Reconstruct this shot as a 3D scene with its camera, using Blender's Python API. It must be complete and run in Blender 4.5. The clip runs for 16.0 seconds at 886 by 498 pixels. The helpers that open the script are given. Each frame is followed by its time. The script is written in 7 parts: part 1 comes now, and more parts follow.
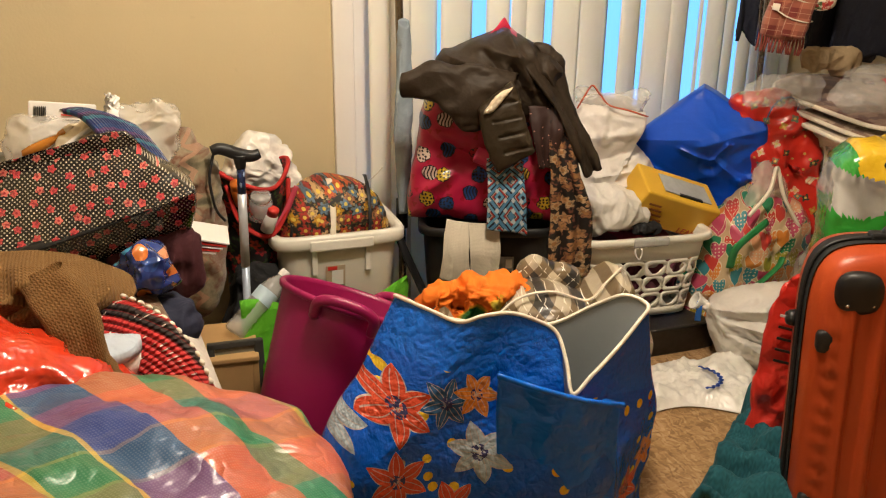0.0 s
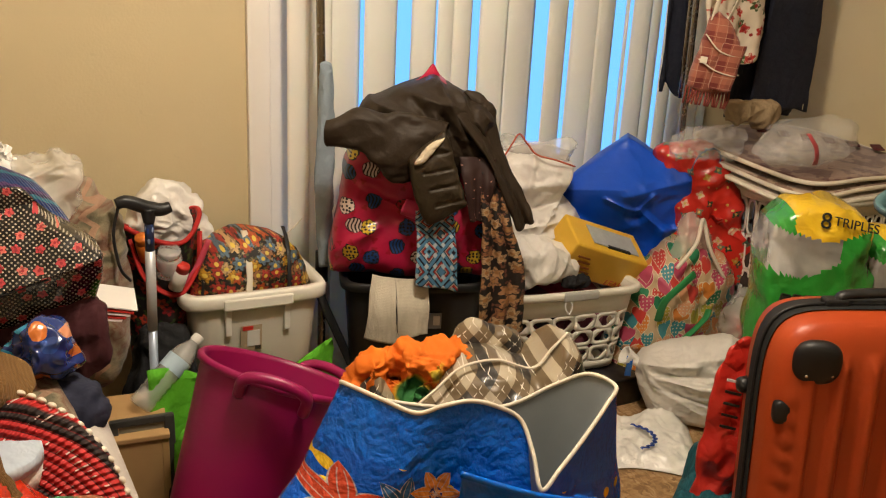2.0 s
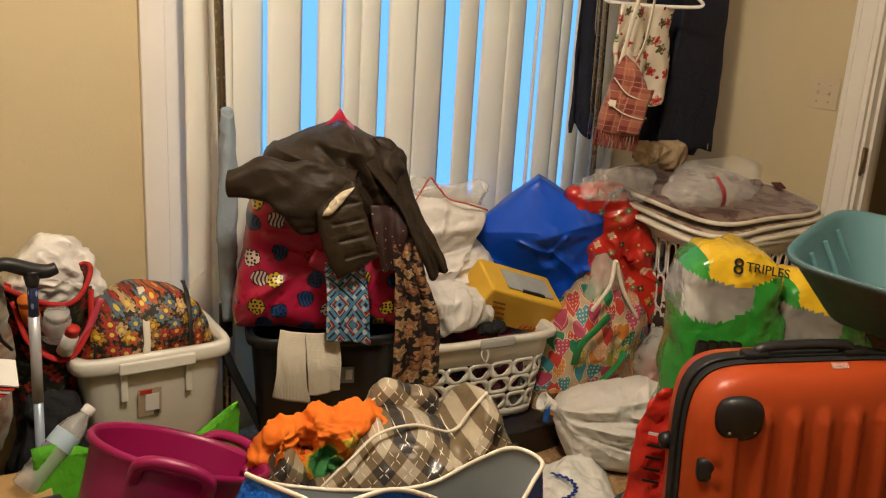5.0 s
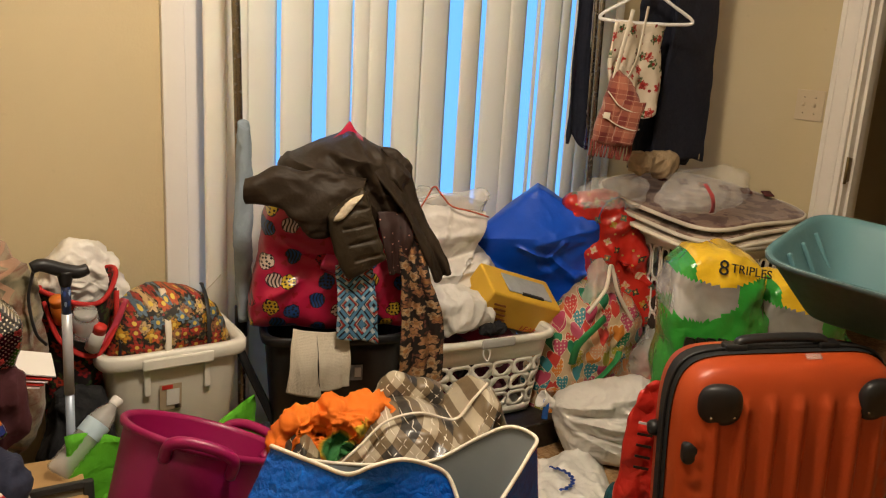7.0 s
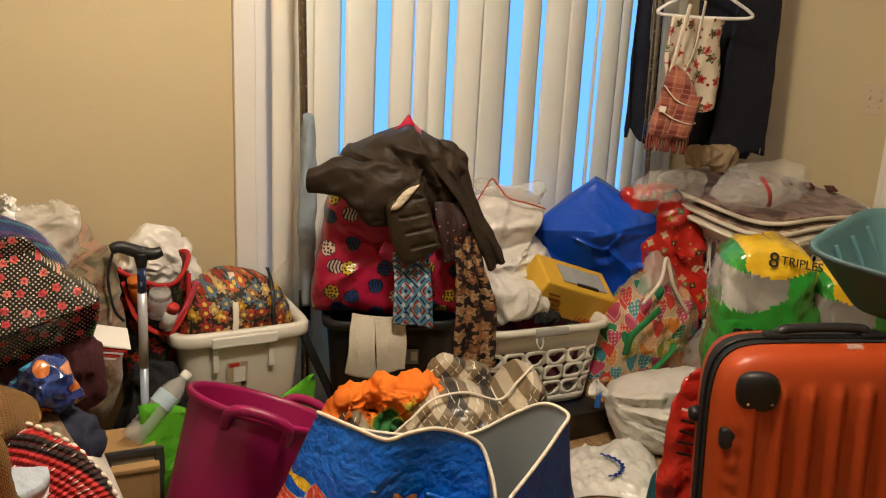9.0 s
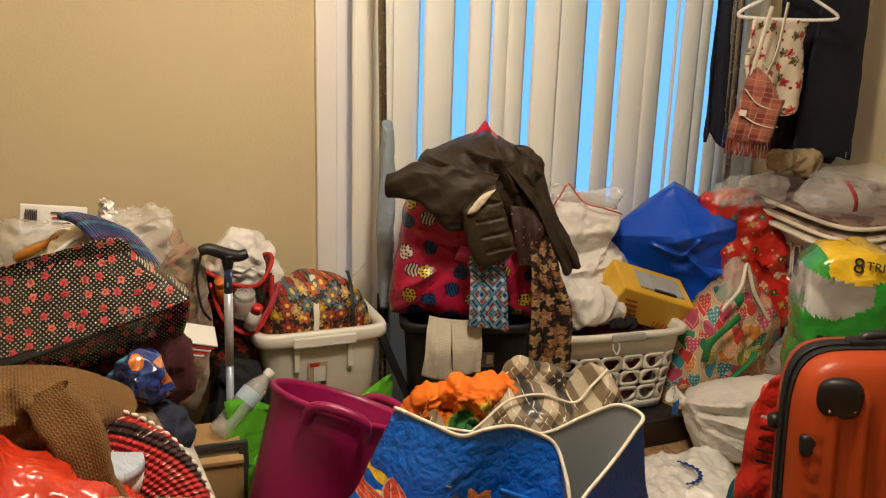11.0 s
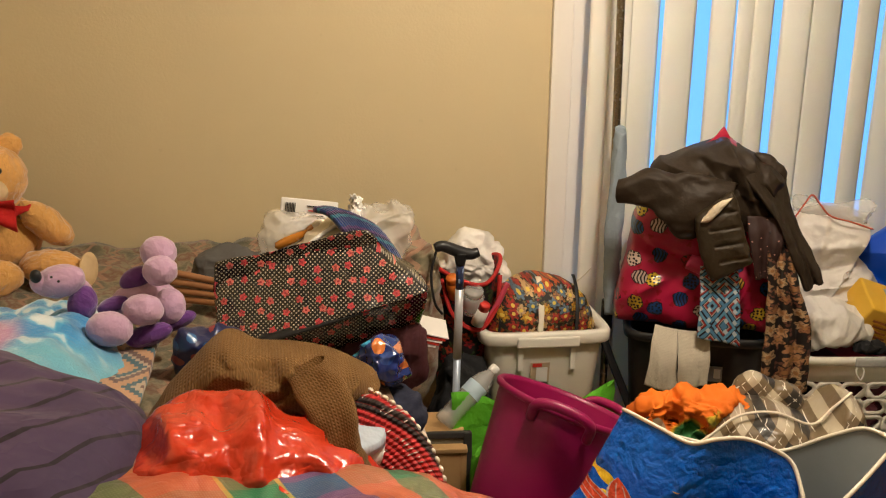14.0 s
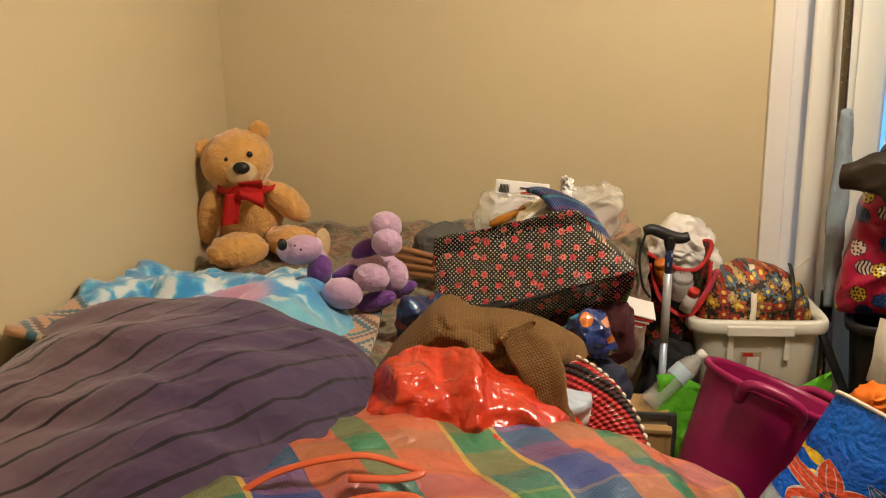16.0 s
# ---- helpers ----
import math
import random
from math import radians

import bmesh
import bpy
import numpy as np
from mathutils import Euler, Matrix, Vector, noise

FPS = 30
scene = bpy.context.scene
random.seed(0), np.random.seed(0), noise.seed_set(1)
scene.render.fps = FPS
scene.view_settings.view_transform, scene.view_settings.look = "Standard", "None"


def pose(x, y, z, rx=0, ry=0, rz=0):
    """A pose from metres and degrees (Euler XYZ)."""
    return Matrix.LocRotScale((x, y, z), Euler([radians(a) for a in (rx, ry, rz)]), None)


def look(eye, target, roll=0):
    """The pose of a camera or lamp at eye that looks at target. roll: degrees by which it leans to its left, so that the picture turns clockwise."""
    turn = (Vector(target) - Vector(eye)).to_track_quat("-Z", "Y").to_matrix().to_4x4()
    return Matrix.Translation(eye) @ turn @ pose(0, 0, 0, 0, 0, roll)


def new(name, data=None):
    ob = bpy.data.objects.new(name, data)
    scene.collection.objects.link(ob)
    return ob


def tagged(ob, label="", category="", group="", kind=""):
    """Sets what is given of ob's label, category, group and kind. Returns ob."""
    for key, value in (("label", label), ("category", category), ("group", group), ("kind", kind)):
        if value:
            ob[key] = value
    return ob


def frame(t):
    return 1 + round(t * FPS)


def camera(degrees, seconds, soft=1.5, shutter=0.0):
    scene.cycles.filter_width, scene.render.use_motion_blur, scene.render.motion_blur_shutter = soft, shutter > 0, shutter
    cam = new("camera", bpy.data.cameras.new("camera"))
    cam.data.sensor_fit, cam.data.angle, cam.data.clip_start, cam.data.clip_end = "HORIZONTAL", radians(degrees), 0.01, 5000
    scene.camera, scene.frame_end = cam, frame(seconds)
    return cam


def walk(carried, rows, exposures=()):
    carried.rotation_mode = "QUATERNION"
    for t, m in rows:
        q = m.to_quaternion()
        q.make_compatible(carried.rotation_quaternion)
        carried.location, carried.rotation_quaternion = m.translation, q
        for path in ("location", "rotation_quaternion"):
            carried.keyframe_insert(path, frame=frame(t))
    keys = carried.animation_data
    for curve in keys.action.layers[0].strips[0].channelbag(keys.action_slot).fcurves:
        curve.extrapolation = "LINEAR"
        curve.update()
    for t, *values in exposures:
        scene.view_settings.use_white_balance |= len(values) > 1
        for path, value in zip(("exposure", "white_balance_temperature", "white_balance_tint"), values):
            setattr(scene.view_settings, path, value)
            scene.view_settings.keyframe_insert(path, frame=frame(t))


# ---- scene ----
cam = camera(54.4, 16.0, 1.15)
PATH = [
    (0, (0.003, -0.01, 1.348), (0.764, 1.711, 0.67), 0.8),
    (0.5, (0.006, 0.045, 1.359), (0.818, 1.751, 0.702), 1.4),
    (1, (0.002, 0.106, 1.364), (0.896, 1.783, 0.741), 2.2),
    (1.5, (-0.012, 0.145, 1.368), (0.935, 1.798, 0.76), 2.7),
    (2, (-0.01, 0.18, 1.364), (0.976, 1.814, 0.764), 3.0),
    (2.5, (0.027, 0.249, 1.363), (1.038, 1.869, 0.769), 3.1),
    (3, (0.046, 0.28, 1.359), (1.088, 1.886, 0.782), 2.9),
    (3.5, (0.054, 0.296, 1.371), (1.135, 1.883, 0.81), 3.0),
    (4, (0.053, 0.296, 1.379), (1.171, 1.863, 0.838), 3.1),
    (4.5, (0.046, 0.29, 1.395), (1.194, 1.838, 0.86), 3.3),
    (5, (0.037, 0.271, 1.405), (1.204, 1.806, 0.874), 3.5),
    (5.2, (0.033, 0.267, 1.412), (1.208, 1.796, 0.882), 3.5),
    (7.3, (-0.066, 0.141, 1.418), (1.091, 1.694, 0.919), 3.4),
    (7.5, (-0.071, 0.137, 1.414), (1.073, 1.699, 0.912), 3.3),
    (8, (-0.065, 0.105, 1.422), (1.033, 1.696, 0.912), 3.1),
    (8.5, (-0.055, 0.067, 1.425), (0.999, 1.686, 0.909), 3.0),
    (9, (-0.052, 0.04, 1.423), (0.966, 1.681, 0.903), 2.8),
    (9.2, (-0.055, 0.025, 1.418), (0.947, 1.678, 0.905), 2.5),
    (11.5, (-0.071, 0.008, 1.42), (0.745, 1.761, 0.91), 1.6),
    (12, (-0.079, 0.01, 1.419), (0.673, 1.793, 0.913), 1.3),
    (12.5, (-0.092, 0.008, 1.416), (0.567, 1.829, 0.916), 1.0),
    (13, (-0.1, 0.001, 1.415), (0.469, 1.853, 0.917), 0.8),
    (13.5, (-0.104, -0.001, 1.411), (0.384, 1.873, 0.914), 0.7),
    (14, (-0.11, -0.018, 1.412), (0.282, 1.879, 0.912), 0.6),
    (14.5, (-0.113, -0.041, 1.412), (0.124, 1.88, 0.91), 0.2),
    (15, (-0.117, -0.054, 1.406), (-0.02, 1.878, 0.896), -0.4),
    (15.5, (-0.125, -0.067, 1.404), (-0.141, 1.867, 0.893), -1.0),
    (16, (-0.131, -0.114, 1.398), (-0.211, 1.818, 0.889), -1.5),
]
walk(cam, [(t, look(eye, target, roll)) for t, eye, target, roll in PATH], [(0, 0.33), (1.0, 0.22), (2.5, 0.08), (4.0, 0.0), (12.0, 0.0), (16.0, 0.08)])


# ---- light ----
world = bpy.data.worlds.new("world")
world.use_nodes = True
scene.world = world
_sky = world.node_tree.nodes.new("ShaderNodeTexSky")
_sky.sky_type, _sky.sun_disc, _sky.sun_elevation, _sky.sun_rotation = "NISHITA", False, radians(12), radians(200)
_bg = world.node_tree.nodes["Background"]
_bg.inputs["Strength"].default_value = 0.12
world.node_tree.links.new(_sky.outputs[0], _bg.inputs["Color"])


def lamp(name, at, watts, radius, color):
    data = bpy.data.lights.new(name, "POINT")
    data.shadow_soft_size, data.energy, data.color = radius, watts, color
    ob = new(name, data)
    ob.location = at
    return ob


lamp("ceiling_lamp_light", (0.78, 1.28, 2.28), 86, 0.11, (1.0, 0.855, 0.68))


# ---- mesh helpers ----
def v3(*a):
    return np.array(a, float)


def fbm(p, scale, seed=0, octaves=3):
    total, amp = 0.0, 1.0
    q = Vector((p[0] * scale + seed * 7.31, p[1] * scale + seed * 3.17, p[2] * scale - seed * 5.03))
    for _ in range(octaves):
        total += amp * noise.noise(q)
        q, amp = q * 2.07, amp * 0.5
    return total


def creases(p, scale, seed=0, octaves=3):
    """Sharp folds with flat facets between them, as in crumpled plastic."""
    total, amp = 0.0, 1.0
    q = Vector((p[0] * scale + seed * 7.31, p[1] * scale + seed * 3.17, p[2] * scale - seed * 5.03))
    q += noise.noise_vector(q * 0.6) * 0.7
    for _ in range(octaves):
        d = noise.voronoi(q * 0.75)[0]
        total += amp * ((d[1] - d[0]) * -0.9 + 0.35 - abs(noise.noise(q)) * 1.1)
        q, amp = q * 2.13, amp * 0.5
    return total


def normals_of(V, F):
    N = np.zeros_like(V)
    for f in F:
        a, b, c = V[f[0]], V[f[1]], V[f[2]]
        d = V[f[-1]]
        n = np.cross(b - a, c - a) + (np.cross(c - a, d - a) if len(f) > 3 else 0)
        for i in f:
            N[i] += n
    L = np.linalg.norm(N, axis=1)
    L[L == 0] = 1
    return N / L[:, None]


def rough_up(geo, amp, scale, seed=0, kind="crease", stretch=(1, 1, 1), octaves=3):
    V, F, U = geo
    N = normals_of(V, F)
    if np.sum((V - V.mean(axis=0)) * N) < 0:
        N = -N
    fn = creases if kind == "crease" else fbm
    D = np.array([fn(p * np.array(stretch), scale, seed, octaves) for p in V])
    return V + N * (amp * D)[:, None], F, U


def build(name, geo, material, parent=None, smooth=True, label="", solid=0.0):
    V, F, U = geo
    me = bpy.data.meshes.new(name)
    me.from_pydata([tuple(p) for p in V], [], F)
    if U is not None:
        layer = me.uv_layers.new(name="UVMap")
        idx = np.zeros(len(me.loops), dtype=np.int32)
        me.loops.foreach_get("vertex_index", idx)
        layer.data.foreach_set("uv", np.asarray(U, np.float32)[idx].ravel())
    if smooth:
        me.polygons.foreach_set("use_smooth", [True] * len(me.polygons))
    for m in material if isinstance(material, (list, tuple)) else [material]:
        me.materials.append(m)
    ob = new(name, me)
    if parent is not None:
        ob.parent = parent
    if label:
        ob["label"] = label
    if solid:
        s = ob.modifiers.new("thickness", "SOLIDIFY")
        s.thickness, s.offset = solid, 0
    return ob


part = build


def thing(name, label, category, m, group="", kind=""):
    ob = new(name)
    ob.empty_display_size = 0.05
    ob.matrix_world = m
    return tagged(ob, label, category, group, kind)


def solo(name, geo, material, m, label, category, smooth=True, group="", kind="", solid=0.0):
    ob = build(name, geo, material, None, smooth, "", solid)
    ob.matrix_world = m
    return tagged(ob, label, category, group, kind)


def from_bm(bm):
    bm.verts.ensure_lookup_table()
    bm.verts.index_update()
    V = np.array([tuple(v.co) for v in bm.verts])
    F = [tuple(v.index for v in f.verts) for f in bm.faces]
    bm.free()
    return V, F, np.column_stack([V[:, 0], V[:, 2]])


def box(cx, cy, cz, sx, sy, sz, bevel=0.0, seg=2):
    bm = bmesh.new()
    bmesh.ops.create_cube(bm, size=1, matrix=Matrix.Translation((cx, cy, cz)) @ Matrix.Diagonal((sx, sy, sz, 1)))
    if bevel:
        bmesh.ops.bevel(bm, geom=bm.edges[:], offset=bevel, segments=seg, affect="EDGES", profile=0.5)
    return from_bm(bm)


def join(*geos):
    V, F, U, k = [], [], [], 0
    for g in geos:
        V.append(g[0])
        F += [tuple(i + k for i in f) for f in g[1]]
        U.append(g[2])
        k += len(g[0])
    return np.vstack(V), F, np.vstack(U)


def moved(geo, m):
    V, F, U = geo
    return np.array([tuple(m @ Vector(p)) for p in V]), F, U


def surface(fn, nu, nv, loop=False, uv=(1.0, 1.0)):
    """A grid of fn(u, v), u and v from 0 to 1; loop closes u."""
    V, U, F = [], [], []
    cols = nu if loop else nu + 1
    for j in range(nv + 1):
        for i in range(cols):
            u, v = i / nu, j / nv
            V.append(fn(u, v))
            U.append((u * uv[0], v * uv[1]))
    for j in range(nv):
        for i in range(nu):
            a, b = j * cols + i, j * cols + (i + 1) % cols
            F.append((a, b, b + cols, a + cols))
    return np.array(V, float), F, np.array(U, float)


def spline(points, closed=False):
    """A Catmull-Rom curve through the points: f(t), t from 0 to 1."""
    P = np.array(points, float)
    n = len(P)

    def at(t):
        s = (t % 1.0) * n if closed else min(max(t, 0.0), 1.0) * (n - 1)
        i = int(s) if closed else min(int(s), n - 2)
        f = s - i
        if closed:
            a, b, c, d = (P[(i + k) % n] for k in (-1, 0, 1, 2))
        else:
            b, c = P[i], P[i + 1]
            a = P[i - 1] if i > 0 else 2 * b - c
            d = P[i + 2] if i + 2 < n else 2 * c - b
        return 0.5 * (2 * b + (c - a) * f + (2 * a - 5 * b + 4 * c - d) * f * f + (3 * b - a - 3 * c + d) * f ** 3)
    return at


def tube(points, r, sides=10, steps=24, closed=False, squash=1.0):
    f = spline(points, closed)
    C = [f(i / steps) for i in range(steps if closed else steps + 1)]
    V, U, F = [], [], []
    side = None
    for i, c in enumerate(C):
        d = C[(i + 1) % len(C)] - C[i - 1] if closed else C[min(i + 1, len(C) - 1)] - C[max(i - 1, 0)]
        d = d / (np.linalg.norm(d) + 1e-9)
        if side is None:
            side = np.cross(d, v3(0, 0, 1))
            if np.linalg.norm(side) < 0.1:
                side = np.cross(d, v3(0, 1, 0))
        side = side - d * (side @ d)
        side /= np.linalg.norm(side) + 1e-9
        up = np.cross(side, d)
        rr = r(i / steps) if callable(r) else r
        for k in range(sides):
            a = 2 * math.pi * k / sides
            V.append(c + side * math.cos(a) * rr + up * math.sin(a) * rr * squash)
            U.append((k / sides * rr * 6.28, i * 0.02))
    m = len(C)
    for i in range(m if closed else m - 1):
        for k in range(sides):
            a, b = i * sides + k, i * sides + (k + 1) % sides
            c, d = ((i + 1) % m) * sides + (k + 1) % sides, ((i + 1) % m) * sides + k
            F.append((a, d, c, b))
    if not closed:
        F.append(tuple(range(sides)))
        F.append(tuple((m - 1) * sides + k for k in reversed(range(sides))))
    return np.array(V), F, np.array(U)


def lathe(profile, n=32, sx=1.0, sy=1.0):
    """Turned round z from (radius, z) pairs."""
    P = profile

    def f(u, v):
        s = v * (len(P) - 1)
        i = min(int(s + 1e-9), len(P) - 2)
        t = s - i
        r, z = P[i][0] * (1 - t) + P[i + 1][0] * t, P[i][1] * (1 - t) + P[i + 1][1] * t
        a = 2 * math.pi * u
        return (r * math.cos(a) * sx, r * math.sin(a) * sy, z)
    return surface(f, n, len(P) - 1, loop=True)


def rounded(w, d, r, u, power=5.0):
    """A point on a rounded rectangle of width w and depth d."""
    a = 2 * math.pi * u
    c, s = math.cos(a), math.sin(a)
    k = (abs(c) ** power + abs(s) ** power) ** (-1 / power)
    return c * k * w / 2, s * k * d / 2


def loft(sections, n=48, power=5.0, cap=True):
    """Rounded rectangles (z, width, depth) joined from first to last."""
    V, U, F = [], [], []
    for j, (z, w, d) in enumerate(sections):
        for i in range(n):
            x, y = rounded(w, d, 0, (i + 0.5) / n, power)
            V.append((x, y, z))
            U.append((x, z))
    for j in range(len(sections) - 1):
        for i in range(n):
            a, b = j * n + i, j * n + (i + 1) % n
            F.append((a, b, b + n, a + n))
    if cap:
        F.append(tuple(reversed(range(n))))
    return np.array(V, float), F, np.array(U, float)


def puff(outline, front, back, n=110, rings=24, power=2.2, sharp=0.0):
    """A stuffed shape: an outline (x, z) seen from the front (-y), swelling by front and back. Star-shaped about its middle."""
    f = spline(outline, True)
    P = np.array(outline, float)
    c = np.array([(P[:, 0].min() + P[:, 0].max()) / 2, (P[:, 1].min() + P[:, 1].max()) / 2]) * 0.5 + P.mean(axis=0) * 0.5
    m = len(P)

    def rim(t):
        s = (t % 1.0) * m
        i = int(s)
        straight = P[i % m] * (1 - s + i) + P[(i + 1) % m] * (s - i)
        return f(t) * (1 - sharp) + straight * sharp
    E = [rim(i / n) for i in range(n)]
    V, U, F = [], [], []
    for sgn, depth in ((-1, front), (1, back)):
        for j in range(rings if sgn > 0 else rings + 1):
            s = j / rings
            h = (1 - s ** power) ** (1 / power)
            for i in range(n):
                x, z = c + (E[i] - c) * s
                V.append((x, sgn * depth * h, z))
                U.append((x, z))
    front_rows = [j * n for j in range(rings + 1)]
    back_rows = [(rings + 1 + j) * n for j in range(rings)] + [front_rows[-1]]
    for rows, flip in ((front_rows, False), (back_rows, True)):
        for j in range(rings):
            for i in range(n):
                a, b = rows[j] + i, rows[j] + (i + 1) % n
                c2, d2 = rows[j + 1] + (i + 1) % n, rows[j + 1] + i
                F.append((a, d2, c2, b) if flip else (a, b, c2, d2))
    V, U = np.array(V, float), np.array(U, float)
    area = sum(E[i][0] * E[(i + 1) % n][1] - E[(i + 1) % n][0] * E[i][1] for i in range(n))
    if area > 0:
        F = [tuple(reversed(q)) for q in F]
    return V, F, U


def relief(outline, front, back, folds=(), n=170, rings=40, power=2.6, sharp=0.2):
    """A stuffed shape with folds on its front: (x0, z0, x1, z1, height, width) each, negative for a valley."""
    V, F, U = puff(outline, front, back, n, rings, power, sharp)
    V = V.copy()
    for x0, z0, x1, z1, h, w in folds:
        a, d = v3(x0, z0), v3(x1 - x0, z1 - z0)
        q = V[:, [0, 2]] - a
        t = np.clip(q @ d / (d @ d + 1e-9), 0, 1)
        gap = np.linalg.norm(q - t[:, None] * d, axis=1)
        push = np.where(V[:, 1] < 0.2 * back, h * np.clip(1 - gap / w, 0, 1) ** 1.3, 0)
        V[:, 1] -= push
        V[:, 2] += 0.45 * push
    return V, F, U


def strip(left, right, folds, depth, seed, nu=40, nv=50, thick=0.006, amp=0.006):
    """Cloth between two edge curves, with folds running along it."""
    a, b = spline(left), spline(right)

    def f(u, v):
        p, q = a(v), b(v)
        k = math.sin(folds * 6.283 * u + 1.3 * noise.noise(Vector((u * 3, v * 2, seed))))
        return p * (1 - u) + q * u + v3(0, -depth * k * (0.4 + 0.6 * v), 0)
    w = np.linalg.norm(a(0.5) - b(0.5))
    h = np.linalg.norm(a(0.0) - a(1.0))
    return rough_up(cloth(f, nu, nv, thick, (w, h)), amp, 11, seed, "fbm")


def blob(sx, sy, sz, e1=1.0, e2=1.0, nu=64, nv=36):
    """A superellipsoid; e below 1 is boxy."""
    def pw(a, e):
        return math.copysign(max(abs(a), 1e-9) ** e, a) if abs(a) > 1e-7 else 0.0

    def f(u, v):
        a, b = 2 * math.pi * u, math.pi * (v - 0.5)
        return (sx * pw(math.cos(b), e1) * pw(math.cos(a), e2), sy * pw(math.cos(b), e1) * pw(math.sin(a), e2), sz * pw(math.sin(b), e1))
    V, F, U = surface(f, nu, nv, loop=True)
    return V, F, np.column_stack([V[:, 0], V[:, 2]])


def cloth(fn, nu, nv, thick=0.006, uv=(1.0, 1.0)):
    """A sheet fn(u, v) with two faces and closed edges."""
    V, F, U = surface(fn, nu, nv, uv=uv)
    N = normals_of(V, F)
    W = np.vstack([V + N * thick / 2, V - N * thick / 2])
    k = len(V)
    G = list(F) + [tuple(i + k for i in reversed(f)) for f in F]
    edge = [i for i in range(nu + 1)] + [j * (nu + 1) + nu for j in range(1, nv + 1)]
    edge += [nv * (nu + 1) + i for i in range(nu - 1, -1, -1)] + [j * (nu + 1) for j in range(nv - 1, 0, -1)]
    for i in range(len(edge)):
        a, b = edge[i], edge[(i + 1) % len(edge)]
        G.append((b, a, a + k, b + k))
    return W, G, np.vstack([U, U])


# ---- materials ----
class Mat:
    def __init__(self, name, rough=0.7, spec=0.4, metal=0.0, coat=0.0, sheen=0.0):
        self.m = bpy.data.materials.new(name)
        self.m.use_nodes = True
        self.t = self.m.node_tree
        self.b = self.t.nodes["Principled BSDF"]
        for key, val in (("Roughness", rough), ("Specular IOR Level", spec), ("Metallic", metal), ("Coat Weight", coat), ("Sheen Weight", sheen)):
            self.b.inputs[key].default_value = val
        if coat:
            self.b.inputs["Coat Roughness"].default_value = 0.12

    def put(self, socket, val):
        if isinstance(val, bpy.types.NodeSocket):
            self.t.links.new(val, socket)
        elif isinstance(val, (tuple, list)) and len(val) == 3 and socket.type == "RGBA":
            socket.default_value = (*val, 1)
        else:
            socket.default_value = val

    def node(self, kind, out=0, **ins):
        n = self.t.nodes.new(kind)
        for key, val in ins.items():
            self.put(n.inputs[key.replace("_", " ")], val)
        return n.outputs[out]

    def op(self, operation, a, b=0.0):
        n = self.t.nodes.new("ShaderNodeMath")
        n.operation = operation
        self.put(n.inputs[0], a)
        self.put(n.inputs[1], b)
        return n.outputs[0]

    def mix(self, fac, a, b, blend="MIX"):
        n = self.t.nodes.new("ShaderNodeMix")
        n.data_type, n.blend_type = "RGBA", blend
        self.put(n.inputs[0], fac)
        self.put(n.inputs[6], a)
        self.put(n.inputs[7], b)
        return n.outputs[2]

    def uv(self):
        return self.t.nodes.new("ShaderNodeTexCoord").outputs["UV"]

    def obj(self):
        return self.t.nodes.new("ShaderNodeTexCoord").outputs["Object"]

    def noise(self, vec, scale, detail=4.0, out=0):
        return self.node("ShaderNodeTexNoise", out, Vector=vec, Scale=scale, Detail=detail)

    def voronoi(self, vec, scale, out="Distance", dims="2D", feature="F1", random=1.0):
        n = self.t.nodes.new("ShaderNodeTexVoronoi")
        n.voronoi_dimensions, n.feature = dims, feature
        self.put(n.inputs["Vector"], vec)
        n.inputs["Scale"].default_value = scale
        n.inputs["Randomness"].default_value = random
        return n.outputs[out]

    def ramp(self, fac, stops, hard=False):
        n = self.t.nodes.new("ShaderNodeValToRGB")
        n.color_ramp.interpolation = "CONSTANT" if hard else "LINEAR"
        while len(n.color_ramp.elements) < len(stops):
            n.color_ramp.elements.new(0.5)
        for e, (p, c) in zip(n.color_ramp.elements, stops):
            e.position, e.color = p, (*c, 1)
        self.put(n.inputs[0], fac)
        return n.outputs[0]

    def xyz(self, vec):
        n = self.t.nodes.new("ShaderNodeSeparateXYZ")
        self.put(n.inputs[0], vec)
        return n.outputs[0], n.outputs[1], n.outputs[2]

    def vec(self, x, y, z=0.0):
        n = self.t.nodes.new("ShaderNodeCombineXYZ")
        for s, a in zip(n.inputs, (x, y, z)):
            self.put(s, a)
        return n.outputs[0]

    def warp(self, vec, scale, amount):
        n = self.noise(vec, scale, 2.0, 1)
        v = self.t.nodes.new("ShaderNodeVectorMath")
        v.operation = "MULTIPLY_ADD"
        self.put(v.inputs[0], n)
        v.inputs[1].default_value = (amount,) * 3
        self.put(v.inputs[2], vec)
        return v.outputs[0]

    def flower(self, vec, scale, petals, size, random=1.0, depth=0.4):
        """1 inside flowers strewn over vec; also the cell's random colour and the distance from its middle."""
        pos = self.voronoi(vec, scale, "Position", random=random)
        col = self.voronoi(vec, scale, "Color", random=random)
        d = self.t.nodes.new("ShaderNodeVectorMath")
        d.operation = "SUBTRACT"
        self.put(d.inputs[0], vec)
        self.put(d.inputs[1], pos)
        x, y, _ = self.xyz(d.outputs[0])
        r = self.op("MULTIPLY", self.op("SQRT", self.op("ADD", self.op("MULTIPLY", x, x), self.op("MULTIPLY", y, y))), scale)
        hue = self.xyz(col)[0]
        ang = self.op("ADD", self.op("ARCTAN2", y, x), self.op("MULTIPLY", hue, 6.0))
        lobe = self.op("MULTIPLY_ADD", self.op("COSINE", self.op("MULTIPLY", ang, petals)), depth * size)
